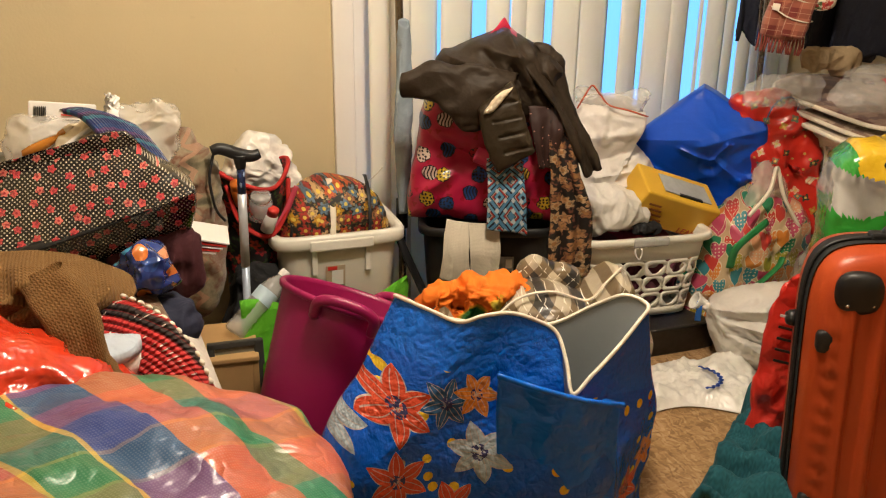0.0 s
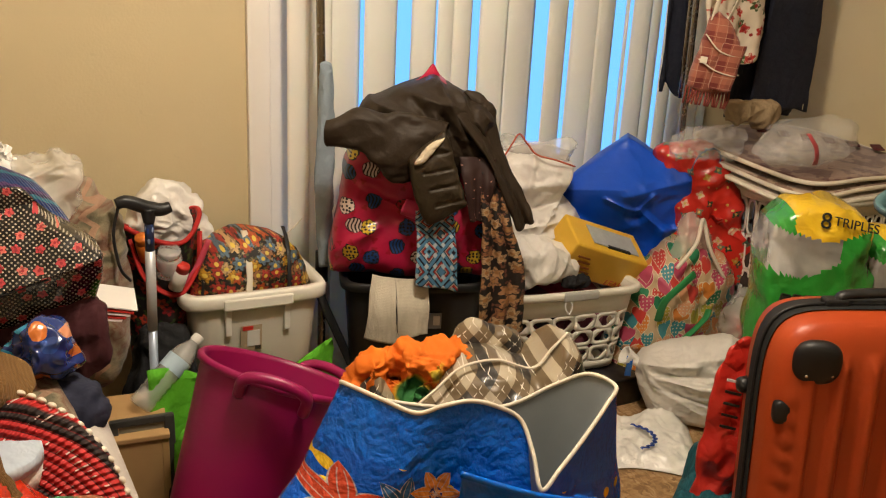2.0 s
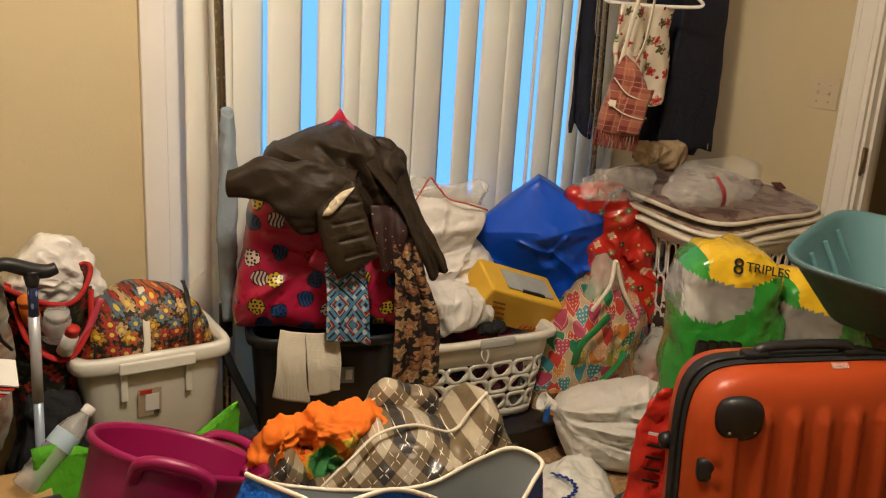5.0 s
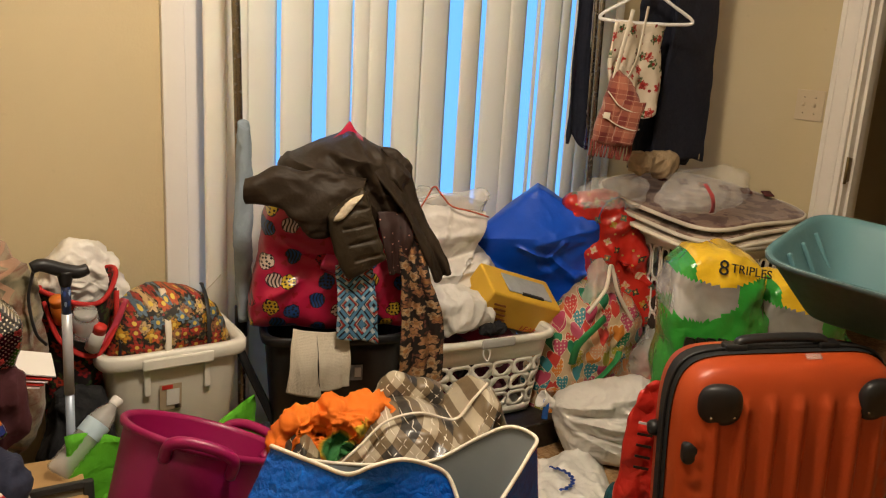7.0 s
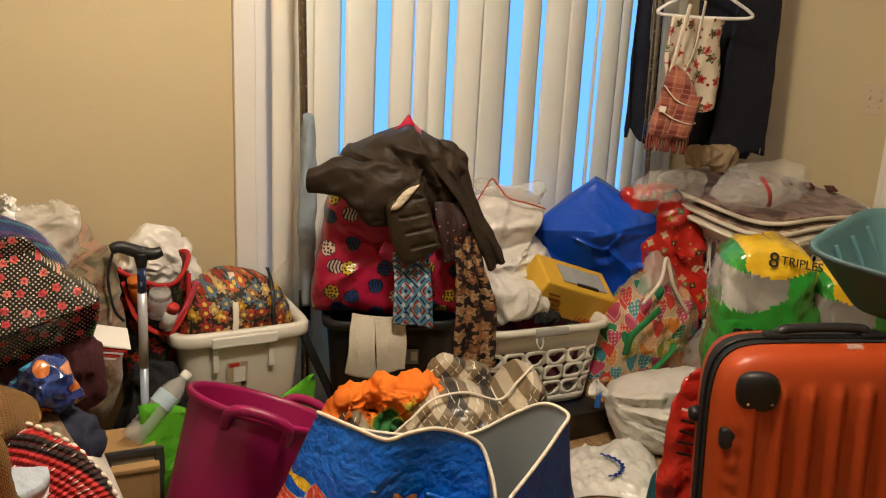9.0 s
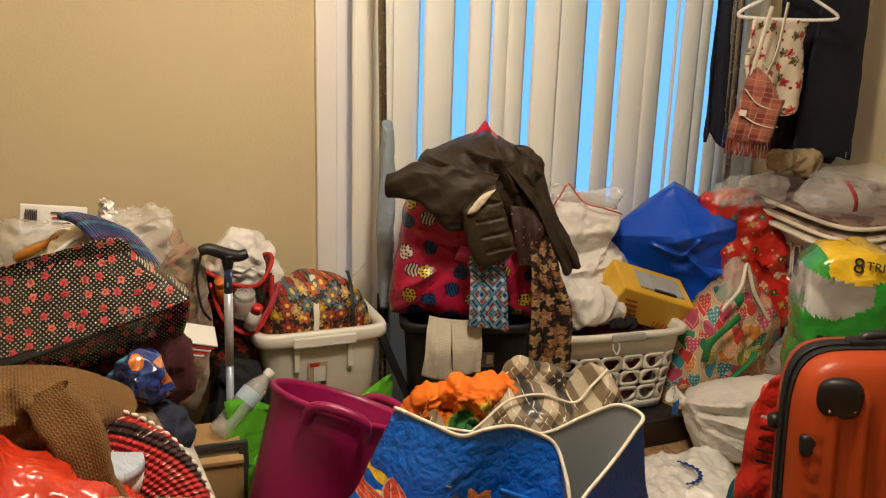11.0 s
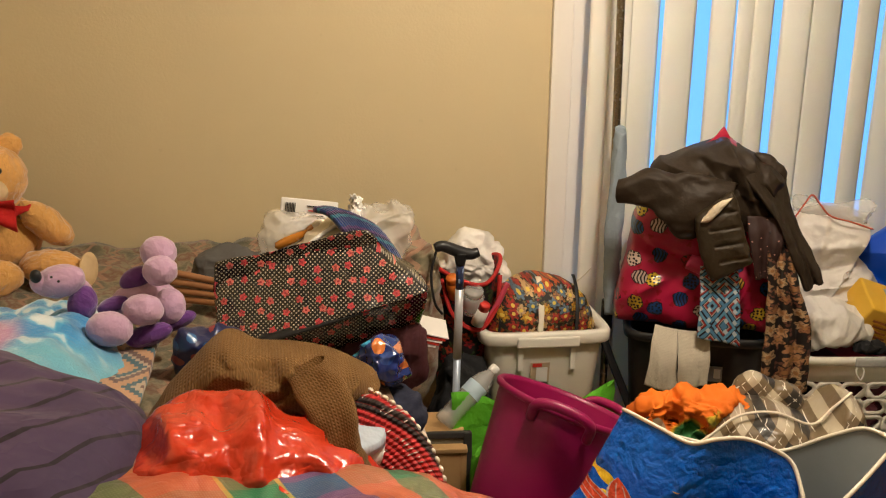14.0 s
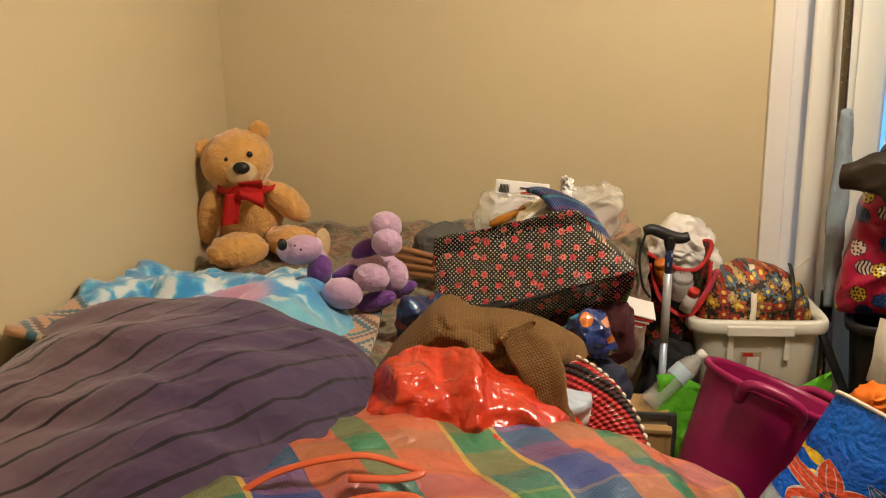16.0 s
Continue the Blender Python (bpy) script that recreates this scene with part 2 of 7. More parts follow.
        self.t.nodes[-1].inputs[2].default_value = size * (1 - depth)
        return self.op("LESS_THAN", r, lobe), hue, r

    def crumple(self, vec, scale):
        """Sharp crease lines between smooth facets."""
        return self.op("MULTIPLY", self.op("ABSOLUTE", self.op("SUBTRACT", self.noise(vec, scale, 2), 0.5)), 2.0)

    def finish(self, color, bump=None, strength=0.3, dist=0.003, rough=None):
        self.put(self.b.inputs["Base Color"], color)
        if bump is not None:
            n = self.t.nodes.new("ShaderNodeBump")
            n.inputs["Strength"].default_value, n.inputs["Distance"].default_value = strength, dist
            self.put(n.inputs["Height"], bump)
            self.t.links.new(n.outputs[0], self.b.inputs["Normal"])
        if rough is not None:
            self.put(self.b.inputs["Roughness"], rough)
        return self.m


def tint(c, k):
    return tuple(min(1.0, a * k) for a in c)


def plain(name, color, rough=0.7, spec=0.4, metal=0.0, coat=0.0, sheen=0.0, grain=60, vary=0.12, bump=0.15, blotch=6.0):
    """One colour with two scales of variation and fine relief."""
    k = Mat(name, rough, spec, metal, coat, sheen)
    o = k.obj()
    a = k.noise(o, blotch, 3)
    g = k.noise(o, grain, 5)
    c = k.mix(a, tint(color, 1 - vary), tint(color, 1 + vary))
    c = k.mix(k.op("MULTIPLY", g, 0.35), c, tint(color, 1 - vary * 1.5))
    r = k.op("MULTIPLY_ADD", g, 0.2)
    k.t.nodes[-1].inputs[2].default_value = max(0.02, rough - 0.1)
    if sheen or rough >= 0.8:
        fold = k.noise(k.warp(o, 5, 0.12), 20, 3)
        g = k.op("ADD", k.op("MULTIPLY", g, 0.12), k.op("MULTIPLY", k.op("ABSOLUTE", k.op("SUBTRACT", fold, 0.5)), -1.6))
        return k.finish(c, g, max(0.5, bump), 0.014, r)
    return k.finish(c, g, bump, 0.002, r)


def film(name, color, rough=0.3, trans=0.25, coat=0.3, alpha=1.0, relief=0.55):
    """Thin plastic: glossy, a little light comes through."""
    k = Mat(name, rough, 0.5, 0, coat)
    o = k.obj()
    a = k.noise(o, 9, 4)
    fine = k.noise(o, 55, 4)
    c = k.mix(a, tint(color, 0.86), tint(color, 1.08))
    k.b.inputs["Subsurface Weight"].default_value = trans
    k.b.inputs["Subsurface Radius"].default_value = (0.02, 0.02, 0.02)
    k.b.inputs["Alpha"].default_value = alpha
    w = k.warp(o, 7, 0.09)
    h = k.op("ADD", k.crumple(w, 9), k.op("ADD", k.op("MULTIPLY", k.crumple(w, 27), 0.4), k.op("MULTIPLY", fine, 0.12)))
    return k.finish(c, h, relief, 0.014)


def palette(k, hue, colors):
    n = len(colors)
    return k.ramp(hue, [(i / n, c) for i, c in enumerate(colors)], hard=True)


def floral(name, base, colors, scale=40, petals=5, size=0.42, centre=(0.8, 0.6, 0.1), small=None, rough=0.6, coat=0.0, leaf=None, random=0.9, dots=None, depth=0.2):
    """Printed cloth: flowers over a ground, smaller ones or dots between them."""
    k = Mat(name, rough, 0.4, 0, coat)
    p = k.warp(k.uv(), 40, 0.003)
    c = base
    if leaf:
        m, h, _ = k.flower(p, scale * 1.35, 2, 0.4, depth=0.6)
        c = k.mix(m, c, leaf)
    if small:
        m, h, _ = k.flower(p, scale * 2.1, 5, 0.34)
        c = k.mix(m, c, palette(k, h, small))
    if dots:
        dx, dy, _ = k.xyz(k.uv())
        turned = k.vec(k.op("ADD", dx, dy), k.op("SUBTRACT", dx, dy))
        c = k.mix(k.op("LESS_THAN", k.voronoi(turned, scale * 3.3, random=0.1), 0.25), c, dots)
    m, h, r = k.flower(p, scale, petals, size, random, depth)
    c = k.mix(m, c, palette(k, h, colors))
    c = k.mix(k.op("MULTIPLY", k.op("GREATER_THAN", k.noise(p, scale * 6, 2), 0.55), k.op("MULTIPLY", m, 0.55)), c, base)
    if centre:
        c = k.mix(k.op("LESS_THAN", r, size * 0.28), c, centre)
    weave = k.noise(k.obj(), 400, 2)
    c = k.mix(k.op("MULTIPLY", k.noise(k.obj(), 8, 3), 0.35), c, tint(base, 0.7), "MULTIPLY") if coat == 0 else c
    return k.finish(c, weave, 0.15, 0.001)


def spots(name, base, colors, scale=60, size=0.3, rough=0.6, coat=0.0, random=0.7, second=None, bump=0.2, motifs=None):
    k = Mat(name, rough, 0.4, 0, coat)
    p = k.uv()
    c = base
    if second:
        d2 = k.voronoi(p, scale * 2.6, random=0.0)
        c = k.mix(k.op("LESS_THAN", d2, 0.24), c, second)
    d = k.voronoi(p, scale, random=random)
    h = k.xyz(k.voronoi(p, scale, "Color", random=random))[0]
    if motifs:
        d3 = k.voronoi(k.vec(k.op("ADD", k.xyz(p)[0], 0.37), k.xyz(p)[1]), scale * 1.55, random=0.8)
        c = k.mix(k.op("LESS_THAN", d3, 0.24), c, palette(k, k.xyz(k.voronoi(k.vec(k.op("ADD", k.xyz(p)[0], 0.37), k.xyz(p)[1]), scale * 1.55, "Color", random=0.8))[1], motifs))
    edge = k.op("ADD", d, k.op("MULTIPLY", k.noise(p, scale * 3, 2), 0.18))
    inner = palette(k, h, colors)
    if motifs:
        inner = k.mix(k.op("GREATER_THAN", k.op("SINE", k.op("MULTIPLY", k.op("ADD", k.xyz(p)[0], k.op("MULTIPLY", k.xyz(p)[1], 2.0)), 420)), 0.45), inner, (0.02, 0.012, 0.015))
    c = k.mix(k.op("LESS_THAN", edge, size + 0.09), c, inner)
    return k.finish(c, k.noise(k.obj(), 200, 3), bump, 0.002)


def bars(k, coord, period, share, offset=0.0):
    """1 inside stripes across coord."""
    f = k.op("FRACT", k.op("ADD", k.op("DIVIDE", coord, period), offset))
    return k.op("LESS_THAN", f, share)


def mat_osb():
    k = Mat("strand_board", 0.75, 0.3)
    o = k.obj()
    x, y, _ = k.xyz(k.warp(o, 25, 0.05))
    a = k.voronoi(k.vec(k.op("MULTIPLY", x, 150), k.op("MULTIPLY", y, 34)), 1.0, "Color")
    b = k.voronoi(k.vec(k.op("MULTIPLY", x, 30), k.op("MULTIPLY", y, 130)), 1.0, "Color")
    h = k.op("ADD", k.op("MULTIPLY", k.xyz(a)[0], 0.6), k.op("MULTIPLY", k.xyz(b)[1], 0.4))
    c = k.ramp(h, [(0.1, (0.20, 0.105, 0.045)), (0.45, (0.36, 0.21, 0.09)), (0.7, (0.44, 0.27, 0.13)), (0.95, (0.55, 0.37, 0.2))])
    c = k.mix(k.op("MULTIPLY", k.noise(o, 5, 4), 0.5), c, (0.25, 0.15, 0.07))
    return k.finish(c, h, 0.25, 0.003)


def mat_wall(name, color):
    k = Mat(name, 0.62, 0.35)
    o = k.obj()
    big, fine = k.noise(o, 1.3, 3), k.noise(o, 130, 3)
    c = k.mix(big, tint(color, 0.95), tint(color, 1.05))
    sc = k.op("GREATER_THAN", k.noise(o, 22, 6), 0.72)
    c = k.mix(k.op("MULTIPLY", sc, 0.12), c, tint(color, 0.6))
    return k.finish(c, fine, 0.35, 0.002)


def mat_woven(name, stripes, gloss=0.25):
    """Woven plastic in broad checks; stripes: colours for a large check."""
    k = Mat(name, 0.35, 0.5, 0, gloss)
    x, y, _ = k.xyz(k.uv())
    n = len(stripes)
    fx = k.op("FRACT", k.op("DIVIDE", x, 0.40))
    fy = k.op("FRACT", k.op("DIVIDE", y, 0.34))
    a = k.ramp(fx, stripes, hard=True)
    b = k.ramp(fy, stripes, hard=True)
    weave = k.op("MULTIPLY", bars(k, x, 0.004, 0.5), bars(k, y, 0.004, 0.5))
    c = k.mix(0.24, a, b)
    c = k.mix(k.op("MULTIPLY", weave, 0.09), c, (0.75, 0.7, 0.6))
    w = k.warp(k.obj(), 7, 0.10)
    h = k.op("ADD", k.crumple(w, 6), k.op("MULTIPLY", k.crumple(w, 20), 0.45))
    return k.finish(c, k.op("ADD", h, k.op("MULTIPLY", weave, 0.03)), 0.75, 0.016)


def mat_argyle():
    k = Mat("argyle_print", 0.4, 0.45, 0, 0.2)
    x, y, _ = k.xyz(k.uv())
    u, v = k.op("ADD", x, y), k.op("SUBTRACT", x, y)
    a, b = bars(k, u, 0.10, 0.5), bars(k, v, 0.10, 0.5)
    both = k.op("MULTIPLY", a, b)
    none = k.op("MULTIPLY", k.op("SUBTRACT", 1.0, a), k.op("SUBTRACT", 1.0, b))
    c = k.mix(both, (0.16, 0.115, 0.065), (0.03, 0.026, 0.022))
    c = k.mix(none, c, (0.44, 0.38, 0.28))
    lines = k.op("MAXIMUM", bars(k, k.op("ADD", u, 0.025), 0.05, 0.04), bars(k, k.op("ADD", v, 0.025), 0.05, 0.04))
    c = k.mix(k.op("MULTIPLY", lines, bars(k, x, 0.012, 0.6)), c, (0.75, 0.7, 0.6))
    return k.finish(c, k.noise(k.obj(), 25, 4), 0.4, 0.008)


def mat_knit(name, color, pitch=0.009):
    k = Mat(name, 0.9, 0.15, sheen=0.04)
    x, y, _ = k.xyz(k.uv())
    w = k.op("SINE", k.op("MULTIPLY", k.op("ADD", y, k.op("MULTIPLY", k.op("SINE", k.op("MULTIPLY", x, 700 * 0.009 / pitch)), pitch * 0.22)), 6.283 / pitch))
    r = k.op("SINE", k.op("MULTIPLY", x, 6.283 / (pitch * 0.75)))
    h = k.op("ADD", k.op("MULTIPLY", w, 0.6), k.op("MULTIPLY", r, 0.4))
    c = k.mix(k.op("MULTIPLY_ADD", h, 0.35), tint(color, 0.62), tint(color, 1.15))
    k.t.nodes[-2].inputs[2].default_value = 0.5
    c = k.mix(k.op("MULTIPLY", k.noise(k.obj(), 11, 3), 0.4), c, tint(color, 0.75))
    return k.finish(c, h, 0.4, 0.0025)


def mat_camo(name="tapestry_quilt", scale=16):
    k = Mat(name, 0.9, 0.2, sheen=0.2)
    p = k.warp(k.uv(), 9, 0.05)
    col = k.voronoi(p, scale)
    c = k.ramp(k.noise(p, scale, 3), [(0.30, (0.075, 0.07, 0.045)), (0.42, (0.13, 0.115, 0.070)), (0.50, (0.23, 0.19, 0.12)), (0.57, (0.16, 0.075, 0.045)), (0.66, (0.25, 0.205, 0.14)), (0.75, (0.10, 0.11, 0.07))])
    x, y, _ = k.xyz(p)
    z = k.op("ADD", x, k.op("PINGPONG", y, 0.03))
    c = k.mix(k.op("MULTIPLY", bars(k, z, 0.11, 0.16), 0.7), c, (0.36, 0.2, 0.13))
    return k.finish(c, k.noise(k.obj(), 220, 3), 0.5, 0.003)


def mat_stripe_pillow():
    k = Mat("striped_comforter", 0.75, 0.3, sheen=0.2)
    x, y, _ = k.xyz(k.warp(k.uv(), 5, 0.012))
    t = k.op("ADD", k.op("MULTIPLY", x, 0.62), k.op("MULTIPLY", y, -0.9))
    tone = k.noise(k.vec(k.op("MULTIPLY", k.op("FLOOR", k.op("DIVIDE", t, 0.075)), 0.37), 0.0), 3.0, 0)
    # Ground runs taupe to purple; its dark right end also carries painted shade.
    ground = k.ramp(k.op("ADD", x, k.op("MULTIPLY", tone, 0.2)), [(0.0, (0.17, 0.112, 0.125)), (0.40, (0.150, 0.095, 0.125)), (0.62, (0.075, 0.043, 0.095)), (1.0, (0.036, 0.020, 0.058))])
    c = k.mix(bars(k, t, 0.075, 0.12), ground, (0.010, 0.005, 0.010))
    fold = k.op("ABSOLUTE", k.op("SUBTRACT", k.noise(k.warp(k.obj(), 4, 0.15), 9, 3), 0.5))
    return k.finish(c, k.op("MULTIPLY", fold, -1.0), 0.6, 0.03)


def mat_glass(name, color=(1, 1, 1), rough=0.02):
    k = Mat(name, rough, 0.5)
    k.b.inputs["Transmission Weight"].default_value = 1.0
    k.b.inputs["IOR"].default_value = 1.3
    return k.finish(color)


WALL = mat_wall("beige_wall_paint", (0.57, 0.475, 0.29))
CEIL = mat_wall("ceiling_paint", (0.75, 0.72, 0.66))
WHITE = plain("white_trim_paint", (0.78, 0.74, 0.67), 0.45, grain=90, vary=0.05)
OSB = mat_osb()
SLAT = plain("blind_vinyl", (0.86, 0.80, 0.70), 0.5, grain=200, vary=0.04, bump=0.08)
SLAT_NODES = SLAT.node_tree.nodes["Principled BSDF"]
SLAT_NODES.inputs["Subsurface Weight"].default_value = 0.15
STEEL = plain("dark_steel", (0.30, 0.27, 0.23), 0.25, metal=1.0, vary=0.1, bump=0.02)
CHROME = plain("chrome", (0.75, 0.74, 0.72), 0.22, metal=1.0, vary=0.06, bump=0.02)
BLACK = plain("black_plastic", (0.014, 0.014, 0.015), 0.42, vary=0.3)
DARK = plain("dark_cloth", (0.012, 0.012, 0.014), 0.85, vary=0.3)
BINWHITE = plain("milky_plastic", (0.74, 0.71, 0.63), 0.38, vary=0.05, bump=0.05)
BIN_RIM = plain("white_rim_plastic", (0.80, 0.77, 0.69), 0.35, vary=0.05, bump=0.05)
BAGWHITE = film("white_film", (0.86, 0.83, 0.78))
BAGCLEAR = film("clear_film", (0.86, 0.83, 0.77), 0.22, 0.1, 0.3, 0.30)
PACKFILM = film("packaging_film", (0.86, 0.84, 0.80), 0.2, 0.0, 0.5, 0.22)
REDFILM = film("red_film", (0.56, 0.036, 0.010), 0.2, 0.2, 0.4, relief=0.95)
TOTEBLUE = film("blue_tote_film", (0.0, 0.12, 0.62), 0.2, 0.0, 0.0, relief=0.9)
BLUEBAG = film("blue_woven_film", (0.002, 0.075, 0.58), 0.36, 0.0, 0.0, relief=0.15)
TRASH = film("white_trash_film", (0.74, 0.70, 0.65), 0.4, 0.2, 0.15)
MAGENTA = plain("magenta_plastic", (0.27, 0.006, 0.075), 0.36, vary=0.06, bump=0.05)
ORANGE = plain("orange_shell", (0.40, 0.056, 0.012), 0.36, vary=0.07, bump=0.05, grain=300)
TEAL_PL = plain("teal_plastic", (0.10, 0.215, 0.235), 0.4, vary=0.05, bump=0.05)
TEAL_DARK = plain("teal_plastic_darker", (0.05, 0.085, 0.09), 0.45, vary=0.05, bump=0.05)
TEAL_TOWEL = mat_knit("teal_terry", (0.018, 0.10, 0.125), 0.012)
SWEATER = mat_knit("brown_knit", (0.175, 0.092, 0.030), 0.007)
CREAMKNIT = mat_knit("cream_knit", (0.68, 0.62, 0.5), 0.0042)
LEATHER = plain("brown_leather", (0.030, 0.020, 0.012), 0.56, 0.25, vary=0.3, grain=140, bump=0.4)
QUILT = mat_camo()
COMFORTER = mat_stripe_pillow()
CREAM = plain("cream_cloth", (0.66, 0.57, 0.42), 0.85, vary=0.08)
NAVY = plain("navy_cloth", (0.007, 0.009, 0.021), 0.85, vary=0.2)
DENIM = plain("pale_denim", (0.27, 0.33, 0.38), 0.9, grain=300, vary=0.2)
MAROON = plain("maroon_cloth", (0.05, 0.008, 0.012), 0.85, vary=0.2)
LIME = plain("lime_felt", (0.10, 0.42, 0.015), 0.8, vary=0.1)
PINE = plain("pine_wood", (0.5, 0.31, 0.13), 0.6, grain=30, vary=0.2)
PAPER = plain("white_paper", (0.75, 0.73, 0.70), 0.7, vary=0.05)
GREY_LINING = plain("grey_lining", (0.24, 0.27, 0.29), 0.45, vary=0.06)
PIPING = plain("cream_piping", (0.72, 0.66, 0.54), 0.6, vary=0.05)
REDTAG = plain("red_print", (0.55, 0.03, 0.02), 0.5, vary=0.05)
YELLOW_BOX = plain("yellow_card", (0.74, 0.44, 0.04), 0.45, vary=0.06)
GOLDFUR = plain("golden_plush", (0.70, 0.37, 0.105), 0.95, sheen=0.6, grain=120, vary=0.25, bump=1.0, blotch=22)
LILAC = plain("lilac_plush", (0.52, 0.33, 0.48), 0.95, sheen=0.6, grain=160, vary=0.12, bump=0.6)
VIOLET = plain("violet_plush", (0.13, 0.035, 0.22), 0.95, sheen=0.5, grain=160, vary=0.2, bump=0.6)
BLUEGLASS = mat_glass("door_glass")
CLEARPET = film("clear_bottle_plastic", (0.80, 0.80, 0.78), 0.12, 0.0, 0.6, 0.35, 0.3)

def mat_pink():
    k = Mat("pink_cartoon_print", 0.34, 0.4, 0, 0.25)
    p = k.warp(k.uv(), 30, 0.006)
    x, y, _ = k.xyz(p)
    ink = (0.012, 0.010, 0.014)
    c = k.mix(k.noise(k.obj(), 7, 3), (0.34, 0.006, 0.040), (0.46, 0.012, 0.062))
    hearts, hh, _ = k.flower(p, 27, 3, 0.26, 0.9, 0.25)
    c = k.mix(k.op("MULTIPLY", hearts, k.op("GREATER_THAN", hh, 0.55)), c, (0.30, 0.004, 0.02))
    d = k.voronoi(p, 13.5, random=0.62)
    cell = k.xyz(k.voronoi(p, 13.5, "Color", random=0.62))
    edge = k.op("ADD", d, k.op("MULTIPLY", k.op("SUBTRACT", k.noise(p, 60, 2), 0.5), 0.22))
    face = palette(k, cell[0], [(0.60, 0.42, 0.03), (0.62, 0.52, 0.45), (0.010, 0.055, 0.20), (0.55, 0.38, 0.03), (0.45, 0.012, 0.03), (0.60, 0.5, 0.42), (0.010, 0.06, 0.22)])
    stripe = k.op("GREATER_THAN", k.op("SINE", k.op("MULTIPLY", k.op("ADD", x, k.op("MULTIPLY", k.op("SINE", k.op("MULTIPLY", y, 120)), 0.004)), 620)), 0.25)
    dots = k.op("LESS_THAN", k.voronoi(p, 90, random=0.5), 0.32)
    pick = k.op("GREATER_THAN", cell[1], 0.5)
    marks = k.op("ADD", k.op("MULTIPLY", stripe, pick), k.op("MULTIPLY", dots, k.op("SUBTRACT", 1.0, pick)))
    face = k.mix(marks, face, ink)
    c = k.mix(k.op("LESS_THAN", edge, 0.33), c, ink)
    c = k.mix(k.op("LESS_THAN", edge, 0.30), c, face)
    return k.finish(c, k.noise(k.obj(), 24, 4), 0.25, 0.006)


def mat_ikat():
    k = Mat("blue_geometric_cloth", 0.8, 0.3)
    x, y, _ = k.xyz(k.uv())
    a = k.op("ADD", k.op("PINGPONG", x, 0.035), k.op("PINGPONG", y, 0.045))
    b = k.op("ADD", k.op("PINGPONG", k.op("ADD", x, 0.02), 0.012), k.op("PINGPONG", y, 0.012))
    c = k.ramp(k.op("FRACT", k.op("DIVIDE", a, 0.040)), [(0.0, (0.07, 0.20, 0.34)), (0.28, (0.012, 0.012, 0.02)), (0.36, (0.45, 0.40, 0.36)), (0.42, (0.30, 0.03, 0.025)), (0.56, (0.012, 0.012, 0.02)), (0.62, (0.10, 0.26, 0.40)), (0.85, (0.012, 0.012, 0.02))], hard=True)
    c = k.mix(k.op("LESS_THAN", b, 0.007), c, (0.42, 0.48, 0.52))
    return k.finish(c, k.noise(k.obj(), 250, 2), 0.2, 0.002)


PINKPRINT = mat_pink()

DITSY = floral("black_rosebud_film", (0.010, 0.009, 0.010), [(0.52, 0.08, 0.08), (0.46, 0.05, 0.06), (0.55, 0.13, 0.11)], scale=29, petals=5, size=0.27, centre=(0.30, 0.03, 0.04), rough=0.22, coat=0.6, dots=(0.33, 0.29, 0.22), depth=0.14, random=0.6)
GARDEN = floral("ditsy_garden_cloth", (0.02, 0.016, 0.012), [(0.55, 0.10, 0.02), (0.62, 0.42, 0.20), (0.12, 0.20, 0.28), (0.45, 0.04, 0.025), (0.62, 0.32, 0.02), (0.36, 0.16, 0.07)], scale=30, petals=6, size=0.60, small=[(0.5, 0.2, 0.04), (0.4, 0.33, 0.2), (0.3, 0.03, 0.02), (0.2, 0.16, 0.06)], leaf=(0.09, 0.08, 0.02))
ROSES = floral("black_rose_dress", (0.014, 0.010, 0.009), [(0.45, 0.25, 0.12), (0.5, 0.33, 0.18), (0.3, 0.13, 0.06), (0.4, 0.2, 0.09)], scale=27, petals=5, size=0.52, centre=(0.35, 0.17, 0.06), leaf=(0.16, 0.06, 0.04))
def mat_hearts():
    k = Mat("heart_print_bag", 0.42, 0.4, 0, 0.2)
    p = k.warp(k.uv(), 9, 0.03)
    c = (0.46, 0.34, 0.20)
    for scale, shift in ((13.0, 0.0), (15.0, 0.41)):
        x, y, _ = k.xyz(p)
        q = k.vec(k.op("ADD", x, shift), y)
        d = k.t.nodes.new("ShaderNodeVectorMath")
        d.operation = "SUBTRACT"
        k.put(d.inputs[0], q)
        k.put(d.inputs[1], k.voronoi(q, scale, "Position", random=0.7))
        dx, dy, _ = k.xyz(d.outputs[0])
        dx, dy = k.op("ABSOLUTE", k.op("MULTIPLY", dx, scale)), k.op("MULTIPLY", dy, scale)
        lift = k.op("SUBTRACT", dy, k.op("MULTIPLY", k.op("SQRT", dx), 0.55))
        r = k.op("ADD", k.op("MULTIPLY", dx, dx), k.op("MULTIPLY", k.op("ADD", lift, 0.12), k.op("ADD", lift, 0.12)))
        hue = k.xyz(k.voronoi(q, scale, "Color", random=0.7))[0]
        tone = palette(k, hue, [(0.50, 0.04, 0.03), (0.02, 0.20, 0.09), (0.58, 0.20, 0.03), (0.44, 0.06, 0.12), (0.35, 0.30, 0.04), (0.04, 0.22, 0.26), (0.60, 0.30, 0.16)])
        tone = k.mix(k.op("MULTIPLY", k.op("LESS_THAN", k.voronoi(q, 75, random=0.1), 0.22), k.op("GREATER_THAN", k.op("FRACT", k.op("MULTIPLY", hue, 7.3)), 0.5)), tone, (0.60, 0.5, 0.36))
        c = k.mix(k.op("LESS_THAN", r, 0.20), c, (0.62, 0.52, 0.36))
        c = k.mix(k.op("LESS_THAN", r, 0.165), c, tone)
    return k.finish(c, k.noise(k.obj(), 30, 4), 0.3, 0.006)


